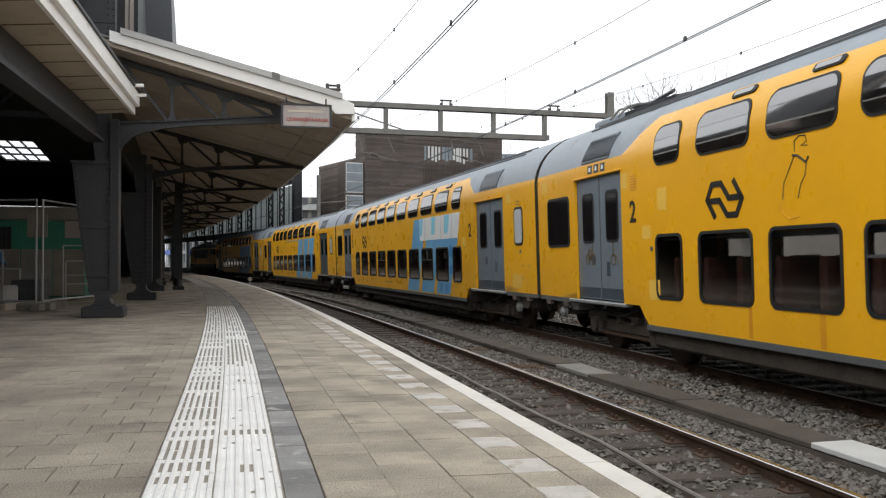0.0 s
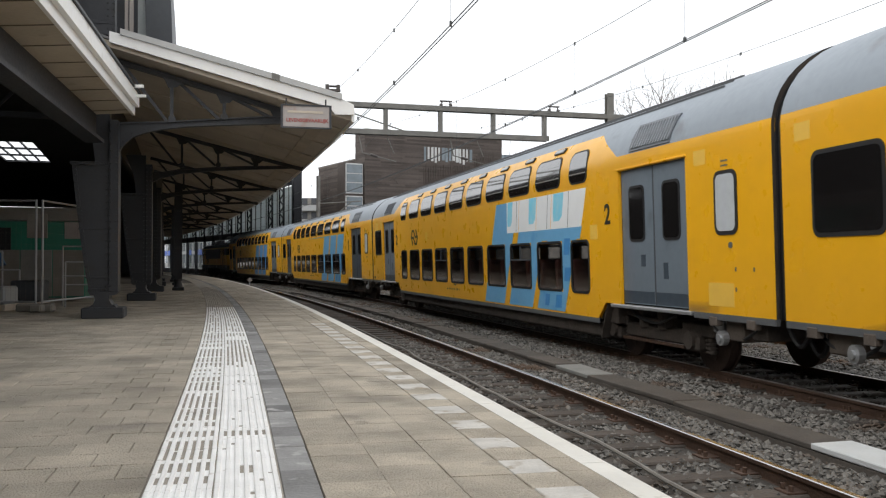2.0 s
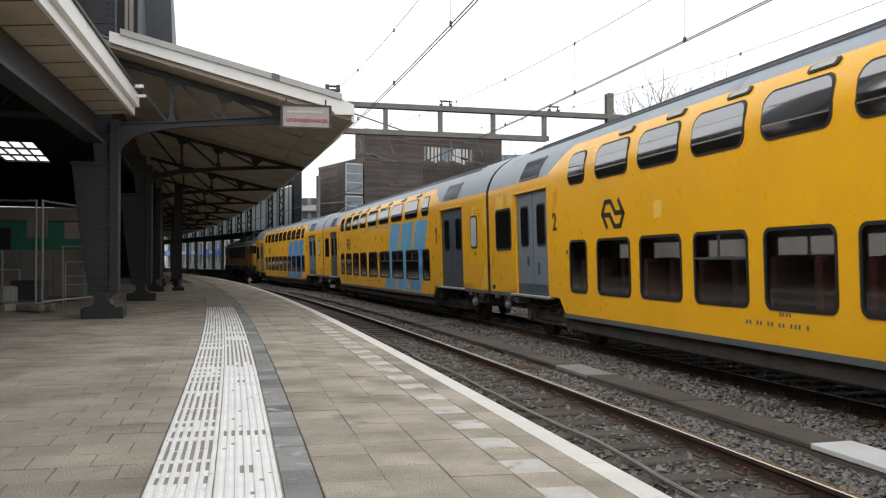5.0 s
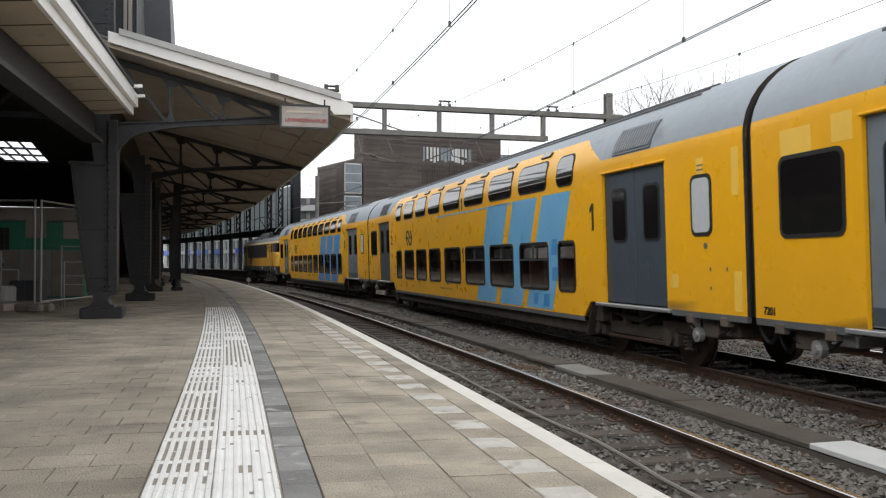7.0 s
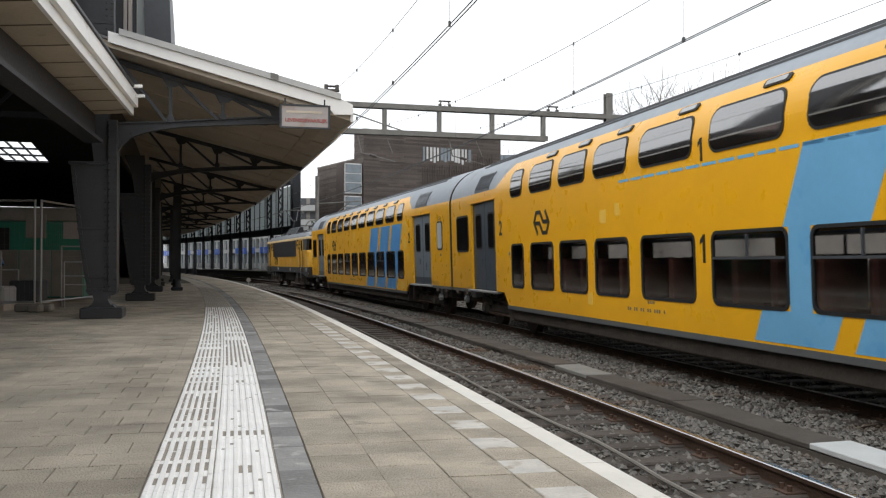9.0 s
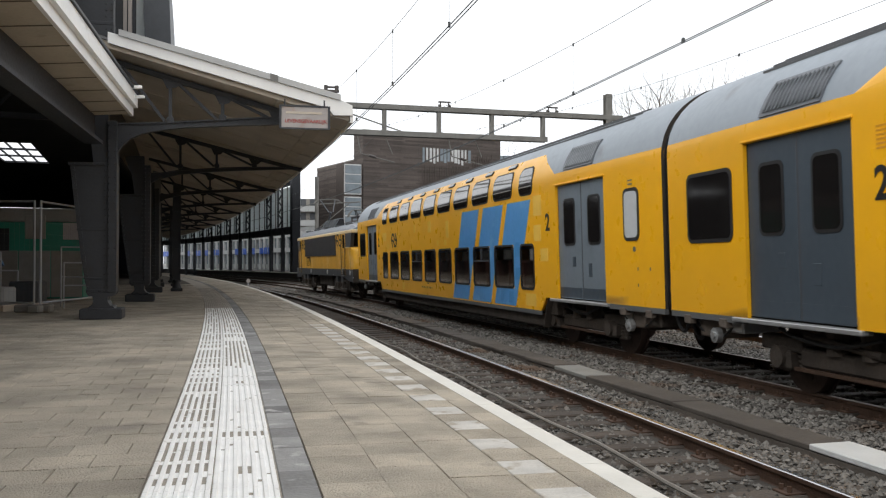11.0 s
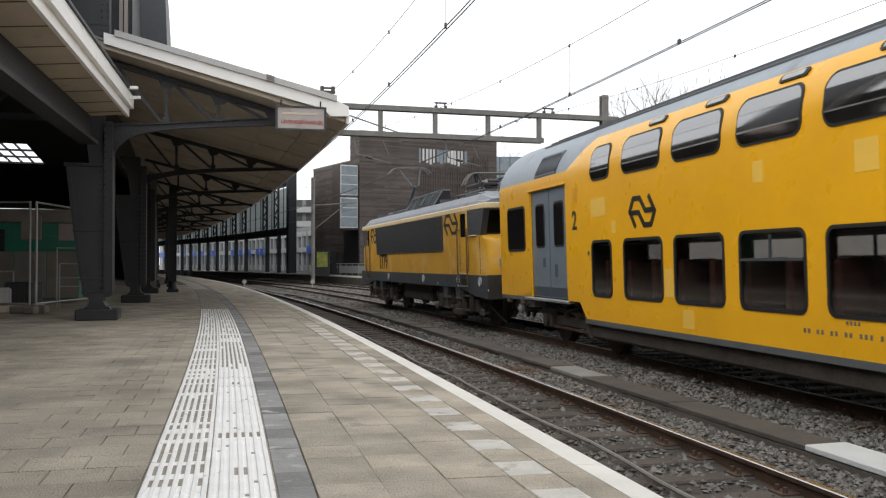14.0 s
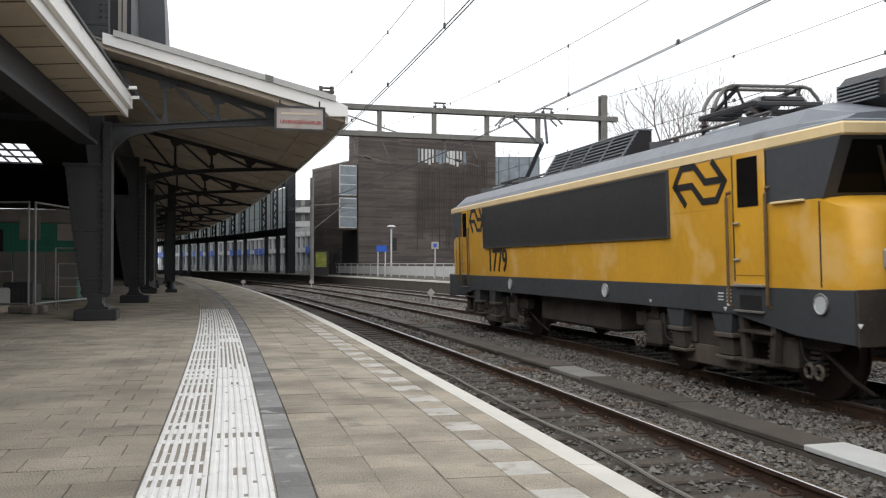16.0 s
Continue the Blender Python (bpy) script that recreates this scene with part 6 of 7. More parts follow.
def slant(s0, s1, z0, z1, lean, off=0.0035, lows=LOWER):
    """A slanted stripe that leaves the windows free."""
    zs = sorted({round(z0 + (z1 - z0) * i / 12, 4) for i in range(13)} | {z for z in (1.025, 1.955) if z0 < z < z1})
    g = Geo()
    k = lean / (z1 - z0)
    for za, zb in zip(zs, zs[1:]):
        l0, r0, l1, r1 = s0 + k * (za - z0), s1 + k * (za - z0), s0 + k * (zb - z0), s1 + k * (zb - z0)
        cuts = [(-1.0, -1.0)] + [(p - 0.03, q + 0.03) for p, q in lows if za >= 1.02 and zb <= 1.96] + [(99.0, 99.0)]
        for (_, e), (f, _) in zip(cuts, cuts[1:]):
            q = [max(l0, e), min(r0, f), max(l1, e), min(r1, f)]
            if q[1] - q[0] < 0.002 and q[3] - q[2] < 0.002:
                continue
            q[1], q[3] = max(q[0], q[1]), max(q[2], q[3])
            patch(g, [(za, q[0], q[1]), (zb, q[2], q[3])], off, -1, 0.0)
    return g


def figure_one(c, s, z, k=1.0):
    """A painted figure one with a slanted flag."""
    p = [(0.06, -0.23), (0.06, 0.23), (0.0, 0.23), (-0.1, 0.14), (-0.1, 0.07), (-0.015, 0.12), (-0.015, -0.23)]
    f = lambda y: (lambda u, v: (s + u * k - LEN / 2, y, z + v * k))
    part("class_number", Geo().prism(p, f(-HALF - 0.006), f(-HALF + 0.002)), M["black"], c, "black class number one")


def flank(c, look_):
    """Markings of the camera-side flank."""
    side = -1
    for s, z, w, h in look_["patches"]:
        part("paint_patch", patch(Geo(), [(z, s, s + w), (z + h / 2, s, s + w), (z + h, s, s + w)], 0.0025, -1), M["yellow_pale"], c, "paler freshly painted square")
    if look_["decal"] != "none":
        for a, b in ((14.8, 16.24), (16.58, 18.04), (18.33, 19.77)):
            part("blue_stripe", slant(a, b, 0.66, 2.845, 1.04, lows=look_["windows"]), M[look_["blue"]], c, "slanted light blue stripe")
        for s, z, w, h in ((19.77, 1.7, 0.28, 0.3), (19.77, 1.22, 0.28, 0.25), (19.3, 0.72, 0.3, 0.24), (18.75, 0.74, 0.22, 0.22)):
            part("blue_patch", patch(Geo(), [(z, s, s + w), (z + h, s + 0.06, s + w + 0.06)], 0.005, -1), M["blue_deep"], c, "deeper blue repainted patch")
    if look_["decal"] == "white":
        part("blue_stripe", slant(16.1, 16.6, 2.0, 2.845, 0.2, 0.0045), M["blue"], c, "light blue stripe end")
        part("blue_stripe", slant(18.4, 20.55, 1.98, 2.2, 0.1, 0.0045), M["blue"], c, "light blue band")
        w = part("white_panel", patch(Geo(), [(2.19, 16.55, 20.62), (2.5, 16.56, 20.75), (2.85, 16.58, 20.88)], 0.006, -1, cols=4), M["white_decal"], c, "white overpainted panel with cyan spray streaks")
        for s, d in ((16.6, 0.32), (17.95, 0.42), (19.3, 0.5)):
            part("spray_streak", patch(Geo(), [(2.33, s + 0.02, s + d * 0.6), (2.42, s, s + d * 0.9), (2.845, s + 0.06, s + d + 0.06)], 0.008, -1), M["cyan"], w, "cyan sprayed streak")
        for s in (17.15, 17.3, 18.35, 18.95, 19.15, 20.0):
            part("panel_line", patch(Geo(), [(2.2, s, s + 0.012), (2.845, s + 0.1, s + 0.112)], 0.008, -1), M["yellow"] if s in (17.3, 18.35, 19.15) else M["black"], w)
    if look_["decal"] == "first":
        for k in range(15):
            q = 11.1 + 0.43 * k
            part("blue_dash", patch(Geo(), [(2.8, q, q + 0.36), (2.84, q, q + 0.36)], 0.0035, -1), M["blue"], c, "thin light blue dash")
    for s, z, k in ((4.69, 2.31, 0), (21.72, 2.33, 1)):
        if look_["class"][k] == "1":
            figure_one(c, s, z)
            continue
        part("class_number", text_mesh(look_["class"][k], 0.46, M["black"]), None, c, "black class number", at=pose(s - LEN / 2, -HALF - 0.004, z) @ SIDE_M)
    if look_["class_mid"]:
        figure_one(c, 13.66, 1.74, 0.8)
        figure_one(c, 13.66, 3.02, 0.66)
    part("logo", shared("logo", lambda: logo_mesh(0.94, 0.48, M["black"])), None, c, "black double arrow emblem", at=pose(7.43 - LEN / 2, -HALF - 0.006, 2.34))
    g = Geo()
    for k in range(17):
        if k not in (2, 5, 8, 11, 15):
            g.box(11.3 + k * 0.075 - LEN / 2, 11.335 + k * 0.075 - LEN / 2, -HALF - 0.004, -HALF - 0.001, 0.835, 0.885)
    for k in range(4):
        g.box(12.0 + k * 0.06 - LEN / 2, 12.03 + k * 0.06 - LEN / 2, -HALF - 0.004, -HALF - 0.001, 0.96, 1.0)
    tagged(part("fleet_lettering", g, M["roof_rib"], c, "small black unreadable fleet lettering"), kind="stuff")
    g = Geo()
    for k in range(6):
        g.box(4.62 - LEN / 2, 4.86 - LEN / 2, -HALF - 0.004, -HALF - 0.001, 2.65 + k * 0.042, 2.67 + k * 0.042)
    part("vent_slots", g, M["streak"], c, "small slotted vent")
    g = Geo()
    for z in (2.78, 2.84):
        g.box(25.17 - LEN / 2, 25.33 - LEN / 2, -HALF - 0.004, -HALF - 0.001, z, z + 0.02)
    g.tube((25.35 - LEN / 2, -HALF - 0.012, 1.78), (25.35 - LEN / 2, -HALF, 1.78), 0.04, 12)
    g.tube((5.32 - LEN / 2, -HALF - 0.012, 1.75), (5.32 - LEN / 2, -HALF, 1.75), 0.035, 12)
    for s, z in ((25.45, 1.45), (25.45, 1.2), (25.85, 1.45)):
        g.box(s - 0.015 - LEN / 2, s + 0.015 - LEN / 2, -HALF - 0.004, -HALF - 0.001, z, z + 0.05)
    part("flank_fittings", g, M["roof_rib"], c)
    if look_["decal"] == "white":
        part("coach_number", text_mesh("7201", 0.13, M["black"]), None, c, "small black coach number", at=pose(0.44 - LEN / 2, -HALF - 0.004, 0.99) @ SIDE_M)
    if look_["pictograms"]:
        for k in range(3):
            pl = part("pictogram_plate", patch(Geo(), [(3.06, 2.86 + k * 0.28, 3.06 + k * 0.28), (3.2, 2.86 + k * 0.28, 3.06 + k * 0.28)], 0.004, -1), M["loco_grey"], c, "small dark pictogram plate")
            part("pictogram", patch(Geo(), [(3.1, 2.91 + k * 0.28, 3.0 + k * 0.28), (3.17, 2.93 + k * 0.28, 2.98 + k * 0.28)], 0.007, -1), M["white_decal"], pl)
        # bicycle and wheelchair symbols on the doors
        y = -HALF + 0.05

        def ring(g, s, z, r):
            for i in range(14):
                a, b = 2 * math.pi * i / 14, 2 * math.pi * (i + 1) / 14
                g.bar((s + r * math.cos(a) - LEN / 2, y, z + r * math.sin(a)), (s + r * math.cos(b) - LEN / 2, y, z + r * math.sin(b)), 0.008, 0.018)

        def line(g, *pts):
            for (a, b), (d, e) in zip(pts, pts[1:]):
                g.bar((a - LEN / 2, y, b), (d - LEN / 2, y, e), 0.008, 0.02)

        g = Geo()
        ring(g, 2.62, 1.6, 0.09), ring(g, 2.9, 1.6, 0.09)
        line(g, (2.62, 1.6), (2.68, 1.76), (2.85, 1.76), (2.75, 1.6), (2.62, 1.6)), line(g, (2.75, 1.6), (2.68, 1.78)), line(g, (2.9, 1.6), (2.84, 1.82), (2.88, 1.83))
        part("bicycle_symbol", g, M["bronze"], c, "yellow bicycle symbol")
        g = Geo()
        ring(g, 3.76, 1.6, 0.09)
        line(g, (3.76, 1.86), (3.76, 1.66), (3.88, 1.66), (3.94, 1.54))
        line(g, (3.76, 1.76), (3.86, 1.75))
        ring(g, 3.76, 1.89, 0.03)
        part("wheelchair_symbol", g, M["bronze"], c, "yellow wheelchair symbol")
    if look_["pantograph"]:
        for r, pts in ((0.007, ((8.95, 2.76), (8.95, 2.87), (9.04, 2.92), (9.15, 2.91), (9.17, 2.85), (9.07, 2.81), (9.18, 2.8))), (0.014, ((8.91, 2.72), (9.0, 2.71), (9.09, 2.66), (9.15, 2.62), (9.2, 2.68))),
                       (0.006, ((8.93, 2.7), (8.82, 2.55), (8.73, 2.43), (8.7, 2.25))), (0.006, ((9.16, 2.62), (9.13, 2.49), (9.05, 2.4), (8.99, 2.25))), (0.005, ((8.66, 2.2), (8.69, 2.1), (8.82, 2.03), (9.0, 2.05)))):
            part("scratch", Geo().pipe([skin(s, z, 0.003, -1) for s, z in pts], r, 5), M["under"] if r > 0.005 else M["streak"], c, "dark scratched line in the paint")
        for s, w in ((7.93, 0.07), (9.32, 0.09), (12.3, 0.06)):
            part("run_mark", patch(Geo(), [(0.65, s, s + w), (0.85, s - 0.01, s + w), (1.015, s, s + w * 0.9)], 0.003, -1), M["streak"], c, "rusty run mark below the window")
        part("roof_box", Geo().box(1.3 - LEN / 2, 2.6 - LEN / 2, -0.62, 0.62, 3.98, 4.19, b=0.04), M["roof_grey"], c, "grey equipment box on the roof")
        part("roof_box", Geo().box(1.8 - LEN / 2, 2.3 - LEN / 2, -0.4, 0.4, 4.18, 4.23, b=0.02), M["roof_rib"], c)
        pantograph(c, 3.4 - LEN / 2, 4.0, 0.0)


def pantograph(parent, x, z, rise, flip=1):
    """A folded or raised current collector."""
    p = part("pantograph", Geo().box(x - 0.8, x + 0.8, -0.55, -0.49, z + 0.12, z + 0.18).box(x - 0.8, x + 0.8, 0.49, 0.55, z + 0.12, z + 0.18)
             .box(x - 0.8, x - 0.74, -0.5, 0.5, z + 0.12, z + 0.18).box(x + 0.74, x + 0.8, -0.5, 0.5, z + 0.12, z + 0.18), M["steel_dark"], parent, "dark current collector on insulators")
    g = Geo()
    for a in (-0.7, 0.7):
        for b in (-0.5, 0.5):
            for k in range(3):
                g.tube((x + a, b, z - 0.05 + k * 0.06), (x + a, b, z - 0.01 + k * 0.06), 0.06, 8)
    part("insulator", g, M["insul"], p)
    knee = Vector((x + flip * 0.75, 0, z + 0.25 + rise * 0.5))
    head = Vector((x - flip * (0.15 if rise > 0.4 else 0.7), 0, z + 0.26 + rise))
    g = Geo()
    g.tube((x - flip * 0.55, 0, z + 0.18), knee, 0.055, 8)
    for s in (-1, 1):
        g.tube(knee + Vector((0, s * 0.12, 0)), head + Vector((0, s * 0.42, 0)), 0.032, 8)
    if rise < 0.4:
        for s in (-0.3, 0.3):
            g.tube((x - 0.9, s, z + 0.2), (x + 0.9, s * 1.5, z + 0.27), 0.03, 6)
        g.tube((x - 0.5, 0.1, z + 0.14), (x + 0.2, 0.1, z + 0.2), 0.09, 10)
        g.box(x + 0.3, x + 0.75, -0.35, 0.35, z + 0.1, z + 0.24)
    part("arm", g, M["loco_grey"], p)
    g = Geo()
    for d in (-0.18, 0.18):
        pts = [(-0.8, -0.2), (-0.62, -0.02), (-0.4, 0.03), (0.4, 0.03), (0.62, -0.02), (0.8, -0.2)]
        g.pipe([(head.x + d, a, head.z + b) for a, b in pts], 0.022)
    g.tube(head + Vector((-0.2, 0.4, 0)), head + Vector((0.2, 0.4, 0)), 0.02, 6).tube(head + Vector((-0.2, -0.4, 0)), head + Vector((0.2, -0.4, 0)), 0.02, 6)
    part("collector_head", g, M["steel_gantry"], p, "grey collector head")


def folded_pantograph(parent, x, z):
    """A lowered current collector: insulators, base frame, folded arms and a twin collector head."""
    fr = Geo()
    for y in (-0.5, 0.5):
        fr.box(x - 0.85, x + 0.6, y - 0.035, y + 0.035, z + 0.2, z + 0.27, b=0.01)
    for q in (-0.85, -0.1, 0.55):
        fr.box(x + q, x + q + 0.07, -0.5, 0.5, z + 0.2, z + 0.26, b=0.01)
    p = part("pantograph", fr, M["loco_panel"], parent, "dark lowered current collector on insulators")
    for a in (-0.75, 0.5):
        for b in (-0.5, 0.5):
            g = Geo().tube((x + a, b, z - 0.1), (x + a, b, z + 0.2), 0.04, 8)
            for k in range(3):
                g.tube((x + a, b, z - 0.04 + k * 0.075), (x + a, b, z - 0.01 + k * 0.075), 0.095, 10, 0.06)
            part("insulator", g, M["insul"], p, "brown ribbed insulator")
    arms = Geo()
    arms.tube((x + 0.5, 0, z + 0.3), (x - 0.95, 0, z + 0.36), 0.07, 8)
    arms.tube((x - 0.95, -0.22, z + 0.36), (x - 0.95, 0.22, z + 0.36), 0.09, 10)
    for y in (-0.18, 0.18):
        arms.tube((x - 0.95, y, z + 0.38), (x + 0.05, y * 2.6, z + 0.5), 0.03, 8)
    arms.tube((x + 0.1, 0.12, z + 0.32), (x - 0.5, 0.12, z + 0.3), 0.1, 10)
    arms.tube((x + 0.45, -0.3, z + 0.3), (x + 0.45, 0.3, z + 0.3), 0.06, 8)
    part("arm", arms, M["loco_panel"], p)
    part("cylinder", Geo().tube((x + 0.05, -0.32, z + 0.28), (x + 0.42, -0.32, z + 0.3), 0.06, 10), M["silver"], p, "pale actuator cylinder")
    for d in (-0.14, 0.14):
        head = [(-0.86, -0.3), (-0.78, -0.14), (-0.66, -0.01), (-0.56, 0.02), (0.56, 0.02), (0.66, -0.01), (0.78, -0.14), (0.86, -0.3)]
        part("collector_head", Geo().pipe([(x + d, a, z + 0.53 + b) for a, b in head], 0.026), M["steel_gantry"], p, "grey collector head with bent horns")
    for y in (-0.5, 0.5):
        sup = Geo().tube((x - 0.2, y, z + 0.53), (x + 0.2, y, z + 0.53), 0.025, 6).tube((x + 0.05, y * 0.94, z + 0.5), (x, y, z + 0.53), 0.03, 6)
        sup.tube((x + 0.14, y, z + 0.52), (x + 0.14, y * 0.8, z + 0.3), 0.02, 6).tube((x - 0.14, y, z + 0.58), (x - 0.3, y * 0.8, z + 0.3), 0.02, 6)
        part("head_spring", sup, M["loco_panel"], p)


# ---------- the locomotive ----------
LL, LPIV = 17.64, (3.97, 13.67)


def locomotive():
    c = tagged(new("electric_locomotive"), "faded yellow and dark grey electric locomotive behind the coaches", "locomotive")
    H = LL / 2
    W = 1.45
    # lower body in stations: (s, half width, bottom, top), with rounded noses
    half = [(0.86, 0.92, 1.36, 1.86), (0.9, 1.1, 1.32, 2.02), (0.98, 1.24, 1.3, 2.12), (1.1, 1.34, 1.3, 2.19), (1.28, 1.41, 1.3, 2.24), (1.49, W, 1.3, 2.25), (2.5, W, 1.3, 2.25)]
    far = [(s - 0.16 if s < 1.4 else s, w, z0, z1) for s, w, z0, z1 in half]
    st = far + [(LL - s, w, z0, z1) for s, w, z0, z1 in reversed(half)]
    body, k = Geo(), 8
    for s, w, z0, z1 in st:
        c2 = 0.07 if w < W else 0.004
        body.v += [(s - H, y, z) for y, z in ((-w, z0), (w, z0), (w, z1 - c2), (w - c2, z1), (w - 2 * c2, z1 + c2 * 0.3), (-w + 2 * c2, z1 + c2 * 0.3), (-w + c2, z1), (-w, z1 - c2))]
    body.f += [(i * k + j, i * k + (j + 1) % k, (i + 1) * k + (j + 1) % k, (i + 1) * k + j) for i in range(len(st) - 1) for j in range(k)]
    body.f += [tuple(range(k)), tuple((len(st) - 1) * k + j for j in range(k))]
    part("body", body, M["yellow_loco"], c, "faded yellow lower body and noses", smooth=True)
    for s in (1.49, LL - 1.49):
        part("nose_seam", Geo().box(s - 0.01 - H, s + 0.01 - H, -W - 0.003, -W + 0.02, 1.32, 2.22), M["black"], c)
    part("nose_rail", Geo().pipe([(LL - 1.5 - H, -1.25, 2.26), (LL - 1.5 - H, -1.25, 2.36), (LL - 1.46 - H, -1.15, 2.4), (LL - 1.46 - H, 1.15, 2.4), (LL - 1.5 - H, 1.25, 2.36), (LL - 1.5 - H, 1.25, 2.26)], 0.018, 6), M["steel_gantry"], c, "grey grab rail over the nose")
    part("cab_gutter", Geo().box(LL - 2.3 - H, LL - 1.72 - H, -W - 0.05, -W, 2.235, 2.262, b=0.006), M["cream"], c, "pale ledge below the cab side")
    up = [(2.5, 2.252), (2.5, 2.86), (LL - 2.5, 2.86), (LL - 2.5, 2.252)]
    part("upper_body", Geo().prism(up, lambda s, z: (s - H, -W, z), lambda s, z: (s - H, W, z)), M["yellow_loco"], c)
    for sg in (0, 1):
        f = lambda s: (LL - s if sg else s) - H
        cab = [(1.42, 2.252), (1.12, 2.86), (2.497, 2.86), (2.497, 2.252)]
        cb = part("cab_side", Geo().prism(cab, lambda s, z: (f(s), -W, z), lambda s, z: (f(s), W, z)), M["loco_grey"], c, "dark grey cab upper part")
        ws = Geo()
        q = [(1.4, -1.3, 2.3), (1.4, -0.05, 2.3), (1.14, -0.05, 2.82), (1.14, -1.3, 2.82)]
        for mir in (1, -1):
            pts = [(f(s) - 0.012 * (-1 if sg else 1), y * mir, z) for s, y, z in q]
            pts2 = [(x + 0.02 * (-1 if sg else 1), y, z) for x, y, z in pts]
            ws.add(pts + pts2, [(0, 1, 2, 3), (7, 6, 5, 4), (0, 4, 5, 1), (1, 5, 6, 2), (2, 6, 7, 3), (3, 7, 4, 0)])
        part("windscreen", ws, M["glass_dim"], cb, "dark raked windscreen")
        part("wiper", Geo().bar((f(1.35), -0.7, 2.3), (f(1.12), -1.0, 2.75), 0.03, 0.03), M["black"], cb)
        part("brow", Geo().box(*sorted((f(1.1), f(2.4))), -W + 0.03, W - 0.03, 2.99, 3.03, b=0.01), M["roof_grey"], c)
        for y in (-0.95, 0.95):
            l = part("headlight", Geo().box(*sorted((f(0.86), f(0.94))), y - 0.22, y + 0.22, 1.5, 1.72, b=0.03), M["silver"], c, "rectangular headlight unit")
            part("lens", Geo().tube((f(0.84), y, 1.61), (f(0.88), y, 1.61), 0.08, 12), M["milk"], l)
        for y in (-0.875, 0.875):
            part("buffer", Geo().tube((f(0.95), y, 1.05), (f(0.1), y, 1.05), 0.1, 10).tube((f(0.12), y, 1.05), (f(0.06 + (0.25 if sg == 0 else 0)), y, 1.05), 0.24, 16), M["under"], c, smooth=True)
        part("coupling_hook", Geo().tube((f(0.9), 0, 1.0), (f(0.4), 0, 0.95), 0.06, 8), M["under"], c)
        for y in (-0.45, 0.4, -0.6):
            part("brake_hose", Geo().pipe([(f(0.9 - 0.5 * i / 10), y, 0.95 - 0.6 * math.sin(math.pi * i / 10)) for i in range(11)], 0.035), M["rubber"], c)
        st_ = Geo()
        for k in range(2):
            st_.box(*sorted((f(2.35), f(3.05))), -W - 0.03, -W + 0.16, 0.41 + 0.35 * k, 0.44 + 0.35 * k)
        for s in (2.42, 2.98):
            st_.bar((f(s), -W + 0.05, 0.42), (f(s + (0.06 if s > 2.7 else -0.06)), -W + 0.05, 0.98), 0.09, 0.09)
        part("cab_steps", st_, M["under"], c)
    # frame beam, deeper at the ends
    beam = [(0.78, 0.76), (1.9, 0.79), (3.2, 0.97), (14.44, 0.97), (15.75, 0.79), (LL - 0.97, 0.76), (LL - 0.97, 1.3), (0.78, 1.3)]
    part("frame_beam", Geo().prism(beam, lambda s, z: (s - H, -W - 0.012, z), lambda s, z: (s - H, W + 0.012, z)), M["loco_grey"], c, "dark grey frame beam")
    # plates that make the beam's end faces darker than its sides
    for q0, q1 in ((0.74, 0.777), (LL - 0.967, LL - 0.93)):
        part("buffer_beam", Geo().box(q0 - H, q1 - H, -W - 0.005, W + 0.005, 0.74, 1.31, b=0.008), M["under"], c, "dark buffer beam plate")
    # cream band and roof
    part("cream_band", Geo().box(1.08 - H, LL - 1.08 - H, -W - 0.01, W + 0.01, 2.862, 3.0, b=0.02), M["cream"], c, "pale cream band under the roof")
    r = Geo()
    sec = [(-W + 0.02, 3.002), (-W + 0.05, 3.08), (-1.26, 3.25), (-0.95, 3.32), (0, 3.36), (0.95, 3.32), (1.26, 3.25), (W - 0.05, 3.08), (W - 0.02, 3.002)]
    k = len(sec)
    ends = [(1.15, 0.0), (1.9, 1.0), (LL - 1.9, 1.0), (LL - 1.15, 0.0)]
    vs = []
    for s, f2 in ends:
        vs += [(s - H, y * (0.97 + 0.03 * f2), 3.002 + (z - 3.002) * (0.35 + 0.65 * f2)) for y, z in sec]
    fs = [(i * k + j, i * k + j + 1, (i + 1) * k + j + 1, (i + 1) * k + j) for i in range(3) for j in range(k - 1)] + [tuple(range(k)), tuple(3 * k + j for j in range(k))]
    r.add(vs, fs)
    rf = part("roof", r, M["loco_roof"], c, "grey roof with dirt")
    for s in (3.2, 6.0, 9.0, 12.0, 14.4):
        part("roof_seam", Geo().box(s - H - 0.02, s - H + 0.02, -1.25, 1.25, 3.2, 3.365), M["roof_rib"], rf)
    s0, s1 = 7.0, 10.7
    lean = lambda x: (lambda y, z: (x - H + (0.0 if z < 3.5 else 0.12), y, z))
    part("roof_grille", Geo().prism([(1.08, 3.26), (0.82, 3.7), (0.62, 3.7), (0.56, 3.26)], lean(s0), lean(s1)), M["loco_panel"], rf, "long louvred roof grille with leaning sides")
    b = part("roof_grille", Geo().prism([(-1.08, 3.26), (-0.82, 3.7), (-0.62, 3.7), (-0.56, 3.26)], lean(s0), lean(s1)), M["loco_panel"], rf, "long louvred roof grille with leaning sides")
    for k in range(5):
        q = s0 + 0.04 + k * (s1 - s0 - 0.08) / 4
        part("grille_post", Geo().bar((q - H, -1.1, 3.27), (q - H + 0.12, -0.84, 3.71), 0.05, 0.03), M["roof_mid"], b)
    for k in range(7):
        f = 0.08 + 0.14 * k
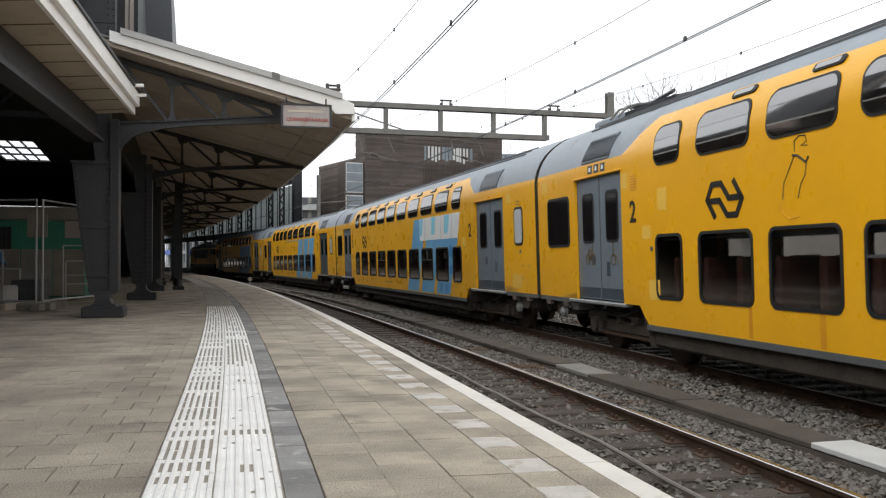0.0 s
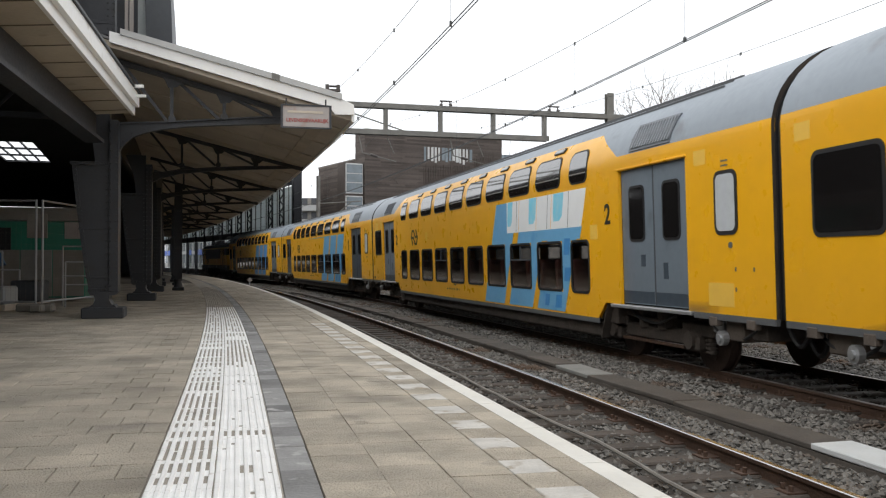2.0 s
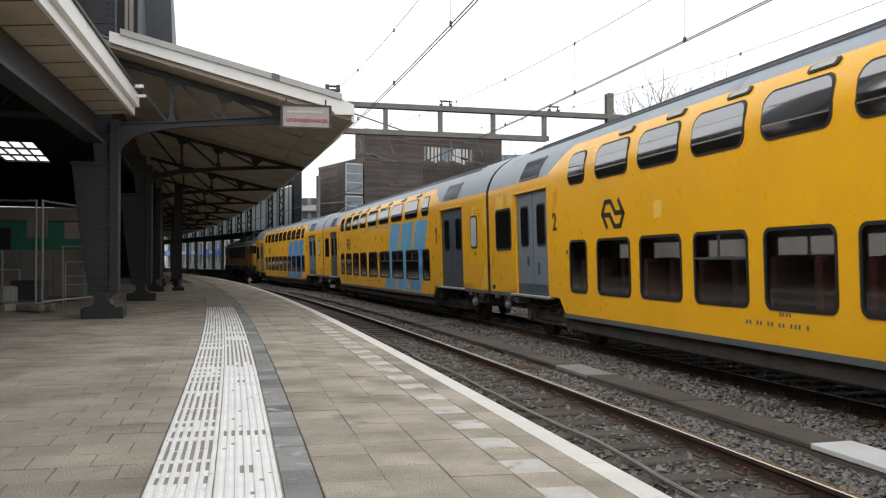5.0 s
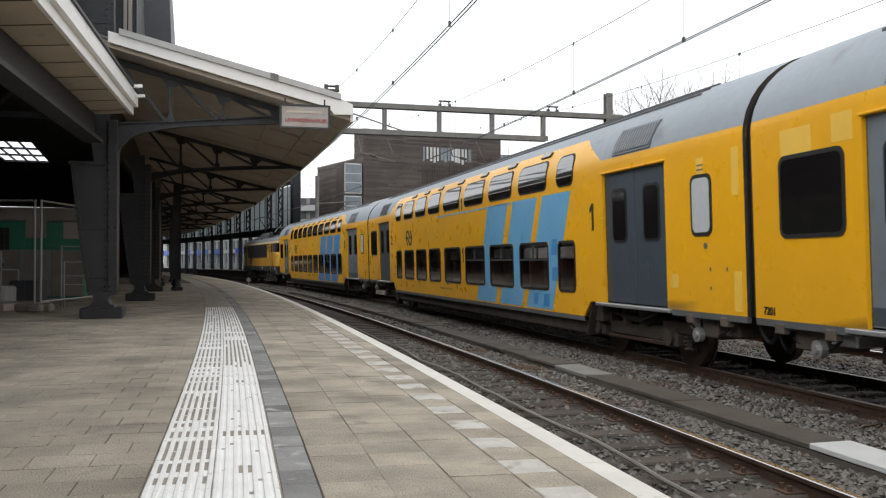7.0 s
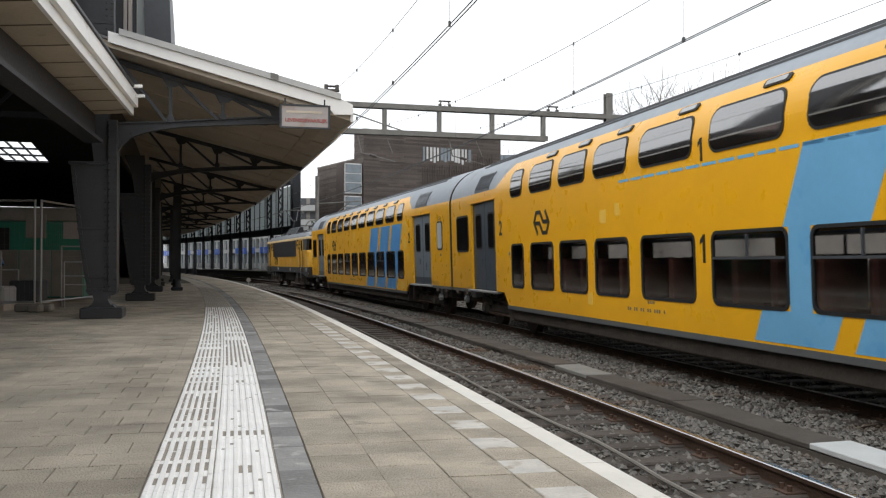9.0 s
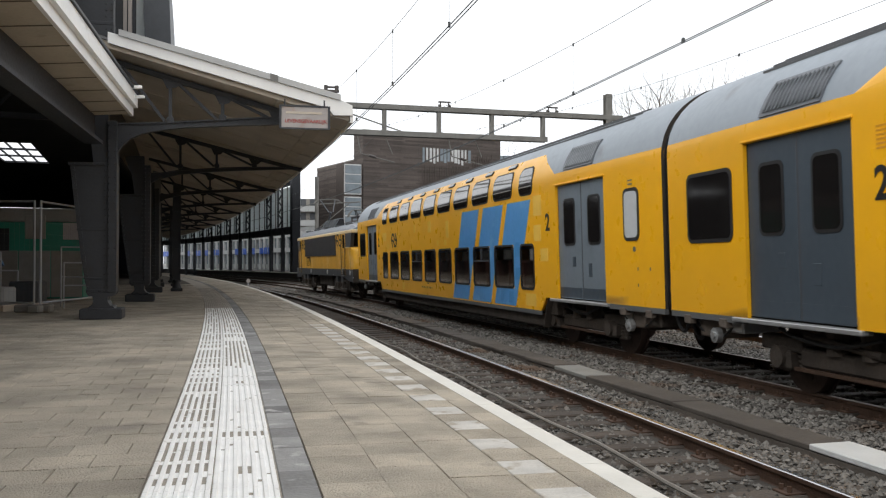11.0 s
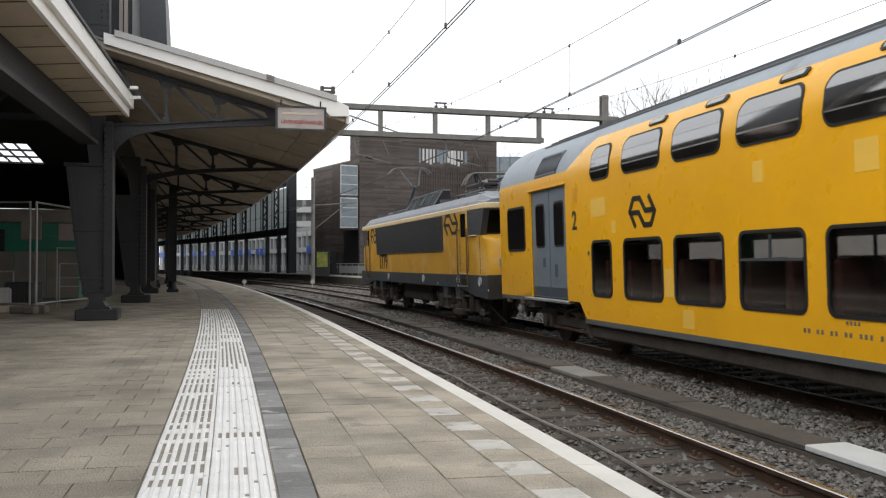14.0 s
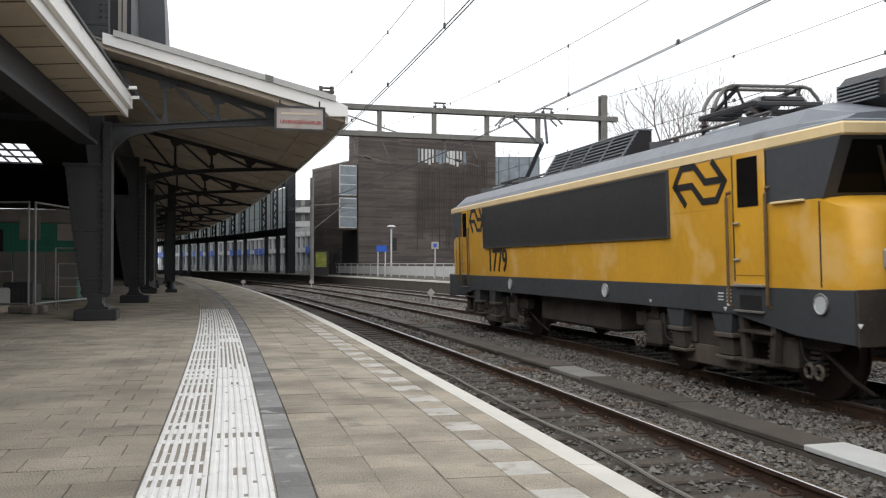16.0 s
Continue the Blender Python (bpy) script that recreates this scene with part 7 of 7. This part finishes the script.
        part("louvre", Geo().bar((s0 + 0.12 * f - H, -1.09 + 0.25 * f, 3.27 + 0.44 * f), (s1 + 0.12 * f - H, -1.09 + 0.25 * f, 3.27 + 0.44 * f), 0.035, 0.02), M["roof_mid"], b)
    part("grille_cap", Geo().box(s0 + 0.1 - H, s1 + 0.14 - H, -0.86, -0.6, 3.702, 3.73, b=0.01), M["roof_mid"], b)
    part("roof_hood", Geo().box(1.9 - H, 2.9 - H, -0.6, 0.6, 3.28, 3.5, b=0.05), M["loco_grey"], rf, "dark roof hood")
    part("roof_hood", Geo().box(LL - 2.2 - H, LL - 1.2 - H, -0.75, 0.75, 3.2, 3.62, b=0.12), M["loco_panel"], rf, "dark roof hood")
    hl = Geo()
    for k in range(6):
        hl.box(LL - 2.05 - H, LL - 1.4 - H, -0.775, -0.75, 3.3 + 0.04 * k, 3.318 + 0.04 * k)
    part("hood_louvre", hl, M["roof_mid"], rf)
    rail = Geo()
    for y in (-0.55, 0.2):
        rail.tube((3.5 - H, y, 3.48), (14.0 - H, y, 3.5), 0.025, 6)
        for s in (3.6, 6, 9, 11.5, 13.9):
            rail.tube((s - H, y, 3.3), (s - H, y, 3.48), 0.045, 8)
    part("busbar", rail, M["insul"], rf, "roof busbar on insulators")
    part("pantograph_stand", Geo().box(12.4 - H, 14.0 - H, -0.6, 0.6, 3.3, 3.45, b=0.03), M["roof_grey"], rf, "pale pantograph stand")
    folded_pantograph(rf, 13.0 - H, 3.45)
    pantograph(rf, 3.35 - H, 3.38, 1.46, 1)
    # side details
    part("side_grille", Geo().box(4.05 - H, 12.9 - H, -W - 0.03, -W + 0.01, 1.94, 2.855, b=0.012), M["loco_panel"], c, "long charcoal side panel")
    part("side_grille", Geo().box(4.05 - H, 12.9 - H, W - 0.01, W + 0.03, 1.94, 2.855, b=0.012), M["loco_panel"], c, "long charcoal side panel")
    fr = Geo()
    for z in (1.93, 2.83):
        fr.box(4.02 - H, 12.93 - H, -W - 0.042, -W - 0.001, z, z + 0.025)
    for q in (4.02, 12.905):
        fr.box(q - H, q + 0.025 - H, -W - 0.042, -W - 0.001, 1.956, 2.829)
    part("panel_frame", fr, M["loco_grey"], c)
    for d0, d1 in ((14.53, 15.2), (2.1, 2.68)):
        d = part("door", Geo().box(d0 - H, d1 - H, -W - 0.012, -W + 0.02, 1.42, 2.9, b=0.02), M["yellow_loco"], c, "yellow cab door")
        part("door_window", Geo().box(d0 + 0.11 - H, d1 - 0.13 - H, -W - 0.02, -W - 0.01, 2.24, 2.82, b=0.004), M["glass"], d)
        for z in (1.62, 2.05):
            part("hinge", Geo().tube((d0 + 0.02 - H, -W - 0.03, z), (d0 + 0.14 - H, -W - 0.03, z), 0.016, 6), M["silver"], d)
        part("door_sill", Geo().box(d0 + 0.02 - H, d1 - 0.04 - H, -W - 0.06, -W, 1.3, 1.33, b=0.005), M["silver"], d)
        # black plate on the beam in place of a foot hole's shade
        part("step_recess", Geo().box(d0 + 0.1 - H, d1 - 0.12 - H, -W - 0.016, -W - 0.008, 1.03, 1.2), M["rubber"], d, "black plate on the frame beam standing for the shaded foot recess")
        part("step_plate", Geo().box(d0 + 0.04 - H, d1 - 0.06 - H, -W - 0.07, -W, 1.0, 1.025, b=0.004), M["steel_gantry"], d)
        for s in (d0 - 0.07, d1 + 0.07):
            part("handrail", Geo().pipe([(s - H, -W + 0.01, 2.44), (s - H, -W - 0.05, 2.42), (s - H, -W - 0.06, 2.36), (s - H, -W - 0.06, 1.1), (s - H, -W - 0.01, 1.06)], 0.02, 8), M["bronze"], c, "worn bronze handrail", smooth=True)
        fr = Geo()
        for s in (d0 - 0.012, d1 + 0.012):
            fr.box(s - H - 0.01, s - H + 0.01, -W - 0.006, -W + 0.01, 1.36, 2.86)
        part("door_gap", fr, M["black"], d)
    for s in (13.72, 3.38):
        part("logo", logo_mesh(1.4 if s > 9 else 1.2, 0.56, M["black"]), None, c, "black double arrow emblem", at=pose(s - H, -W - 0.006, 2.6))
    part("running_number", text_mesh("1779", 0.7, M["black"]), None, c, "black running number", at=pose(4.98 - H, -W - 0.006, 1.63) @ SIDE_M)
    for s in (5.9, 10.75, 16.17):
        part("lifting_disc", Geo().tube((s - H, -W - 0.035, 1.15), (s - H, -W - 0.01, 1.15), 0.1, 16), M["milk"], c, "pale round cover")
        part("disc_rim", Geo().pipe([(s - H + 0.105 * math.cos(k * 0.4488), -W - 0.034, 1.15 + 0.105 * math.sin(k * 0.4488)) for k in range(15)], 0.012, 5), M["silver"], c)
    lt = Geo()
    for k in range(5):
        lt.box(14.34 - H, 14.44 - H, -W - 0.018, -W - 0.012, 1.06 + k * 0.045, 1.085 + k * 0.045)
    for k in range(3):
        lt.box(14.14 - H, 14.26 - H, -W - 0.018, -W - 0.012, 1.12 + k * 0.04, 1.135 + k * 0.04)
    part("small_lettering", lt, M["white_decal"], c, "small white unreadable lettering")
    for s, z in ((12.3, 1.06), (14.3, 1.04), (16.75, 0.98)):
        part("jack_mark", Geo().prism([(s - 0.04, z), (s + 0.04, z), (s, z - 0.05)], lambda a, b: (a - H, -W - 0.018, b), lambda a, b: (a - H, -W - 0.012, b)), M["white_decal"], c)
    # bogies
    for px in LPIV:
        b = Geo()
        for y in (-1.16, 1.16):
            b.box(px - H - 2.3, px - H + 2.3, y - 0.1, y + 0.1, 0.62, 0.86, b=0.03)
            b.box(px - H - 0.75, px - H + 0.75, y - 0.1, y + 0.1, 0.24, 0.7, b=0.05)
            for a in (-1.608, 1.608):
                x = px - H + a
                b.box(x - 0.22, x + 0.22, y - 0.18, y + 0.12, 0.36, 0.75, b=0.05)
                for d in (-0.4, 0.4):
                    for q in range(5):
                        b.tube((x + d, y, 0.34 + 0.06 * q), (x + d, y, 0.37 + 0.06 * q), 0.1, 10)
                b.box(x - 0.12, x + 0.12, y - 0.14, y + 0.1, 0.75, 1.02, b=0.02)
            for a in (-0.55, 0.55):
                b.box(px - H + a - 0.16, px - H + a + 0.16, y - 0.16, y + 0.1, 0.5, 1.02, b=0.03)
        b.box(px - H - 0.5, px - H + 0.5, -1.1, 1.1, 0.3, 0.8, b=0.03)
        bo = part("bogie", b, M["under"], c, "grimy locomotive bogie")
        pale = Geo()
        for a in (-1.0,):
            pale.tube((px - H + a, -1.3, 0.72), (px - H + a + 0.5, -1.3, 0.42), 0.045, 8)
        pale.box(px - H - 0.7, px - H + 0.7, -1.28, -1.25, 0.24, 0.5, b=0.01)
        part("traction_gear", pale, M["under_pale"], bo)
        for a in (-0.9, 0.3):
            q = px - H + a
            part("frame_bracket", Geo().prism([(q - 0.06, 1.02), (q + 0.46, 1.02), (q + 0.4, 0.72), (q + 0.05, 0.72)], lambda x, z: (x, -1.44, z), lambda x, z: (x, -1.3, z)), M["loco_grey"], bo, "dark grey bracket below the frame")
            part("bracket_shoe", Geo().box(q + 0.02, q + 0.44, -1.46, -1.26, 0.66, 0.72, b=0.01), M["under_pale"], bo)
            part("damper_box", Geo().box(q + 0.06, q + 0.38, -1.42, -1.2, 0.43, 0.66, b=0.02), M["under"], bo)
            part("bracket_shoe", Geo().box(q, q + 0.44, -1.44, -1.22, 0.39, 0.43, b=0.008), M["under_pale"], bo)
        for a in (-1.9, -1.3, 1.25, 1.85):
            q = px - H + a
            hose = [(q + 0.03 * math.sin(i), -1.3 - 0.05 * math.sin(i * 0.6), 0.98 - 0.55 * math.sin(math.pi * i / 12) + 0.1 * (i / 12)) for i in range(10)]
            part("hose", Geo().pipe([(x + 0.04 * i, y, z) for i, (x, y, z) in enumerate(hose)], 0.018), M["rubber"], bo)
        for a in (-2.1, 2.05):
            q = px - H + a
            for e in (0, 0.17):
                part("damper_ring", Geo().pipe([(q + e + 0.07 * math.cos(k * 0.4488), -1.32, 0.4 + 0.07 * math.sin(k * 0.4488)) for k in range(15)], 0.022, 6), M["under_pale"], bo)
            part("sand_pipe", Geo().pipe([(q, -1.2, 0.9), (q + 0.05, -1.15, 0.6), (q + 0.25, -0.95, 0.3), (q + 0.35, -0.8, 0.16)], 0.025), M["under"], bo)
        for a in (-1.608, 1.608):
            wheelset(bo, px - H + a, 0.61, None)
    t = Geo().box(7.0 - H, 10.6 - H, -1.2, 1.2, 0.45, 1.0, b=0.05)
    part("tank", t, M["under"], c, "dark equipment tank between the bogies")
    CARS.append((c, 3 * LEN + LL - 0.3, LPIV, LL))


def train():
    common = dict(windows=LOWER, blue="blue", hinged=(3, 7, 9), patches=[], decal="plain", doors=("door_grey", "door_grey"), pictograms=False, pantograph=False, class_mid=False)
    common["class"] = "22"
    coach(0, {**common, "label": "yellow double deck coach with grey doors and scratched paint", "pictograms": True, "pantograph": True, "decal": "none",
              "patches": [(5.55, 2.3, 0.28, 0.32), (5.2, 1.0, 0.35, 0.3), (4.3, 2.7, 0.2, 0.25), (0.4, 2.9, 0.3, 0.2), (5.0, 1.9, 0.3, 0.2)]})
    coach(1, {**common, "label": "yellow double deck coach with blue stripes and white overpainted panel", "decal": "white", "doors": ("door_grey", "door_grey"),
              "patches": [(0.75, 2.75, 0.6, 0.3), (1.7, 2.8, 0.35, 0.3), (21.0, 1.95, 0.3, 0.25), (24.5, 2.85, 0.3, 0.2), (24.8, 1.0, 0.6, 0.3), (8.9, 2.2, 0.25, 0.25)]})
    coach(2, {**common, "label": "yellow first class double deck coach with blue stripes and dark doors", "decal": "first", "windows": WIDE, "hinged": (5, 6, 7), "doors": ("door_dark", "door_dark"), "class_mid": True, "class": "21",
              "patches": [(25.15, 2.65, 0.18, 0.3), (26.0, 2.4, 0.16, 0.6), (24.4, 1.2, 0.2, 0.2), (26.0, 0.95, 0.17, 0.5), (10.3, 2.2, 0.25, 0.22), (10.9, 2.3, 0.18, 0.2), (9.7, 0.85, 0.2, 0.2)]})
    coach(3, {**common, "label": "yellow double deck coach with blue stripes and pale repainted squares", "blue": "blue_mid",
              "patches": [(20.95, 2.5, 0.45, 0.4), (20.95, 2.0, 0.4, 0.32), (21.3, 1.6, 0.4, 0.25), (12.2, 2.45, 0.35, 0.32), (14.2, 2.25, 0.3, 0.45), (10.4, 2.5, 0.22, 0.25), (14.0, 2.05, 0.25, 0.15), (13.2, 2.05, 0.2, 0.15),
                          (20.4, 0.7, 0.6, 0.25), (5.45, 2.35, 0.62, 0.3), (6.3, 2.05, 0.15, 0.2), (8.1, 1.1, 0.25, 0.4), (8.6, 0.7, 0.3, 0.25), (20.3, 2.9, 0.4, 0.12)]})
    locomotive()


train()


# ---------- what moves ----------
def motions():
    steps = [i * 0.5 for i in range(33)]
    for car, back, pivots, length in CARS:
        walk(car, [(t, car_pose(travel(t) - back, pivots, length)) for t in steps])
    for ob, x, r in WHEELS:
        p0 = travel(0)
        walk(ob, [(t, Matrix.Translation((x, 0, r)) @ Matrix.Rotation((travel(t) - p0) / r, 4, "Y")) for t in [i / 10 for i in range(161)]])


motions()
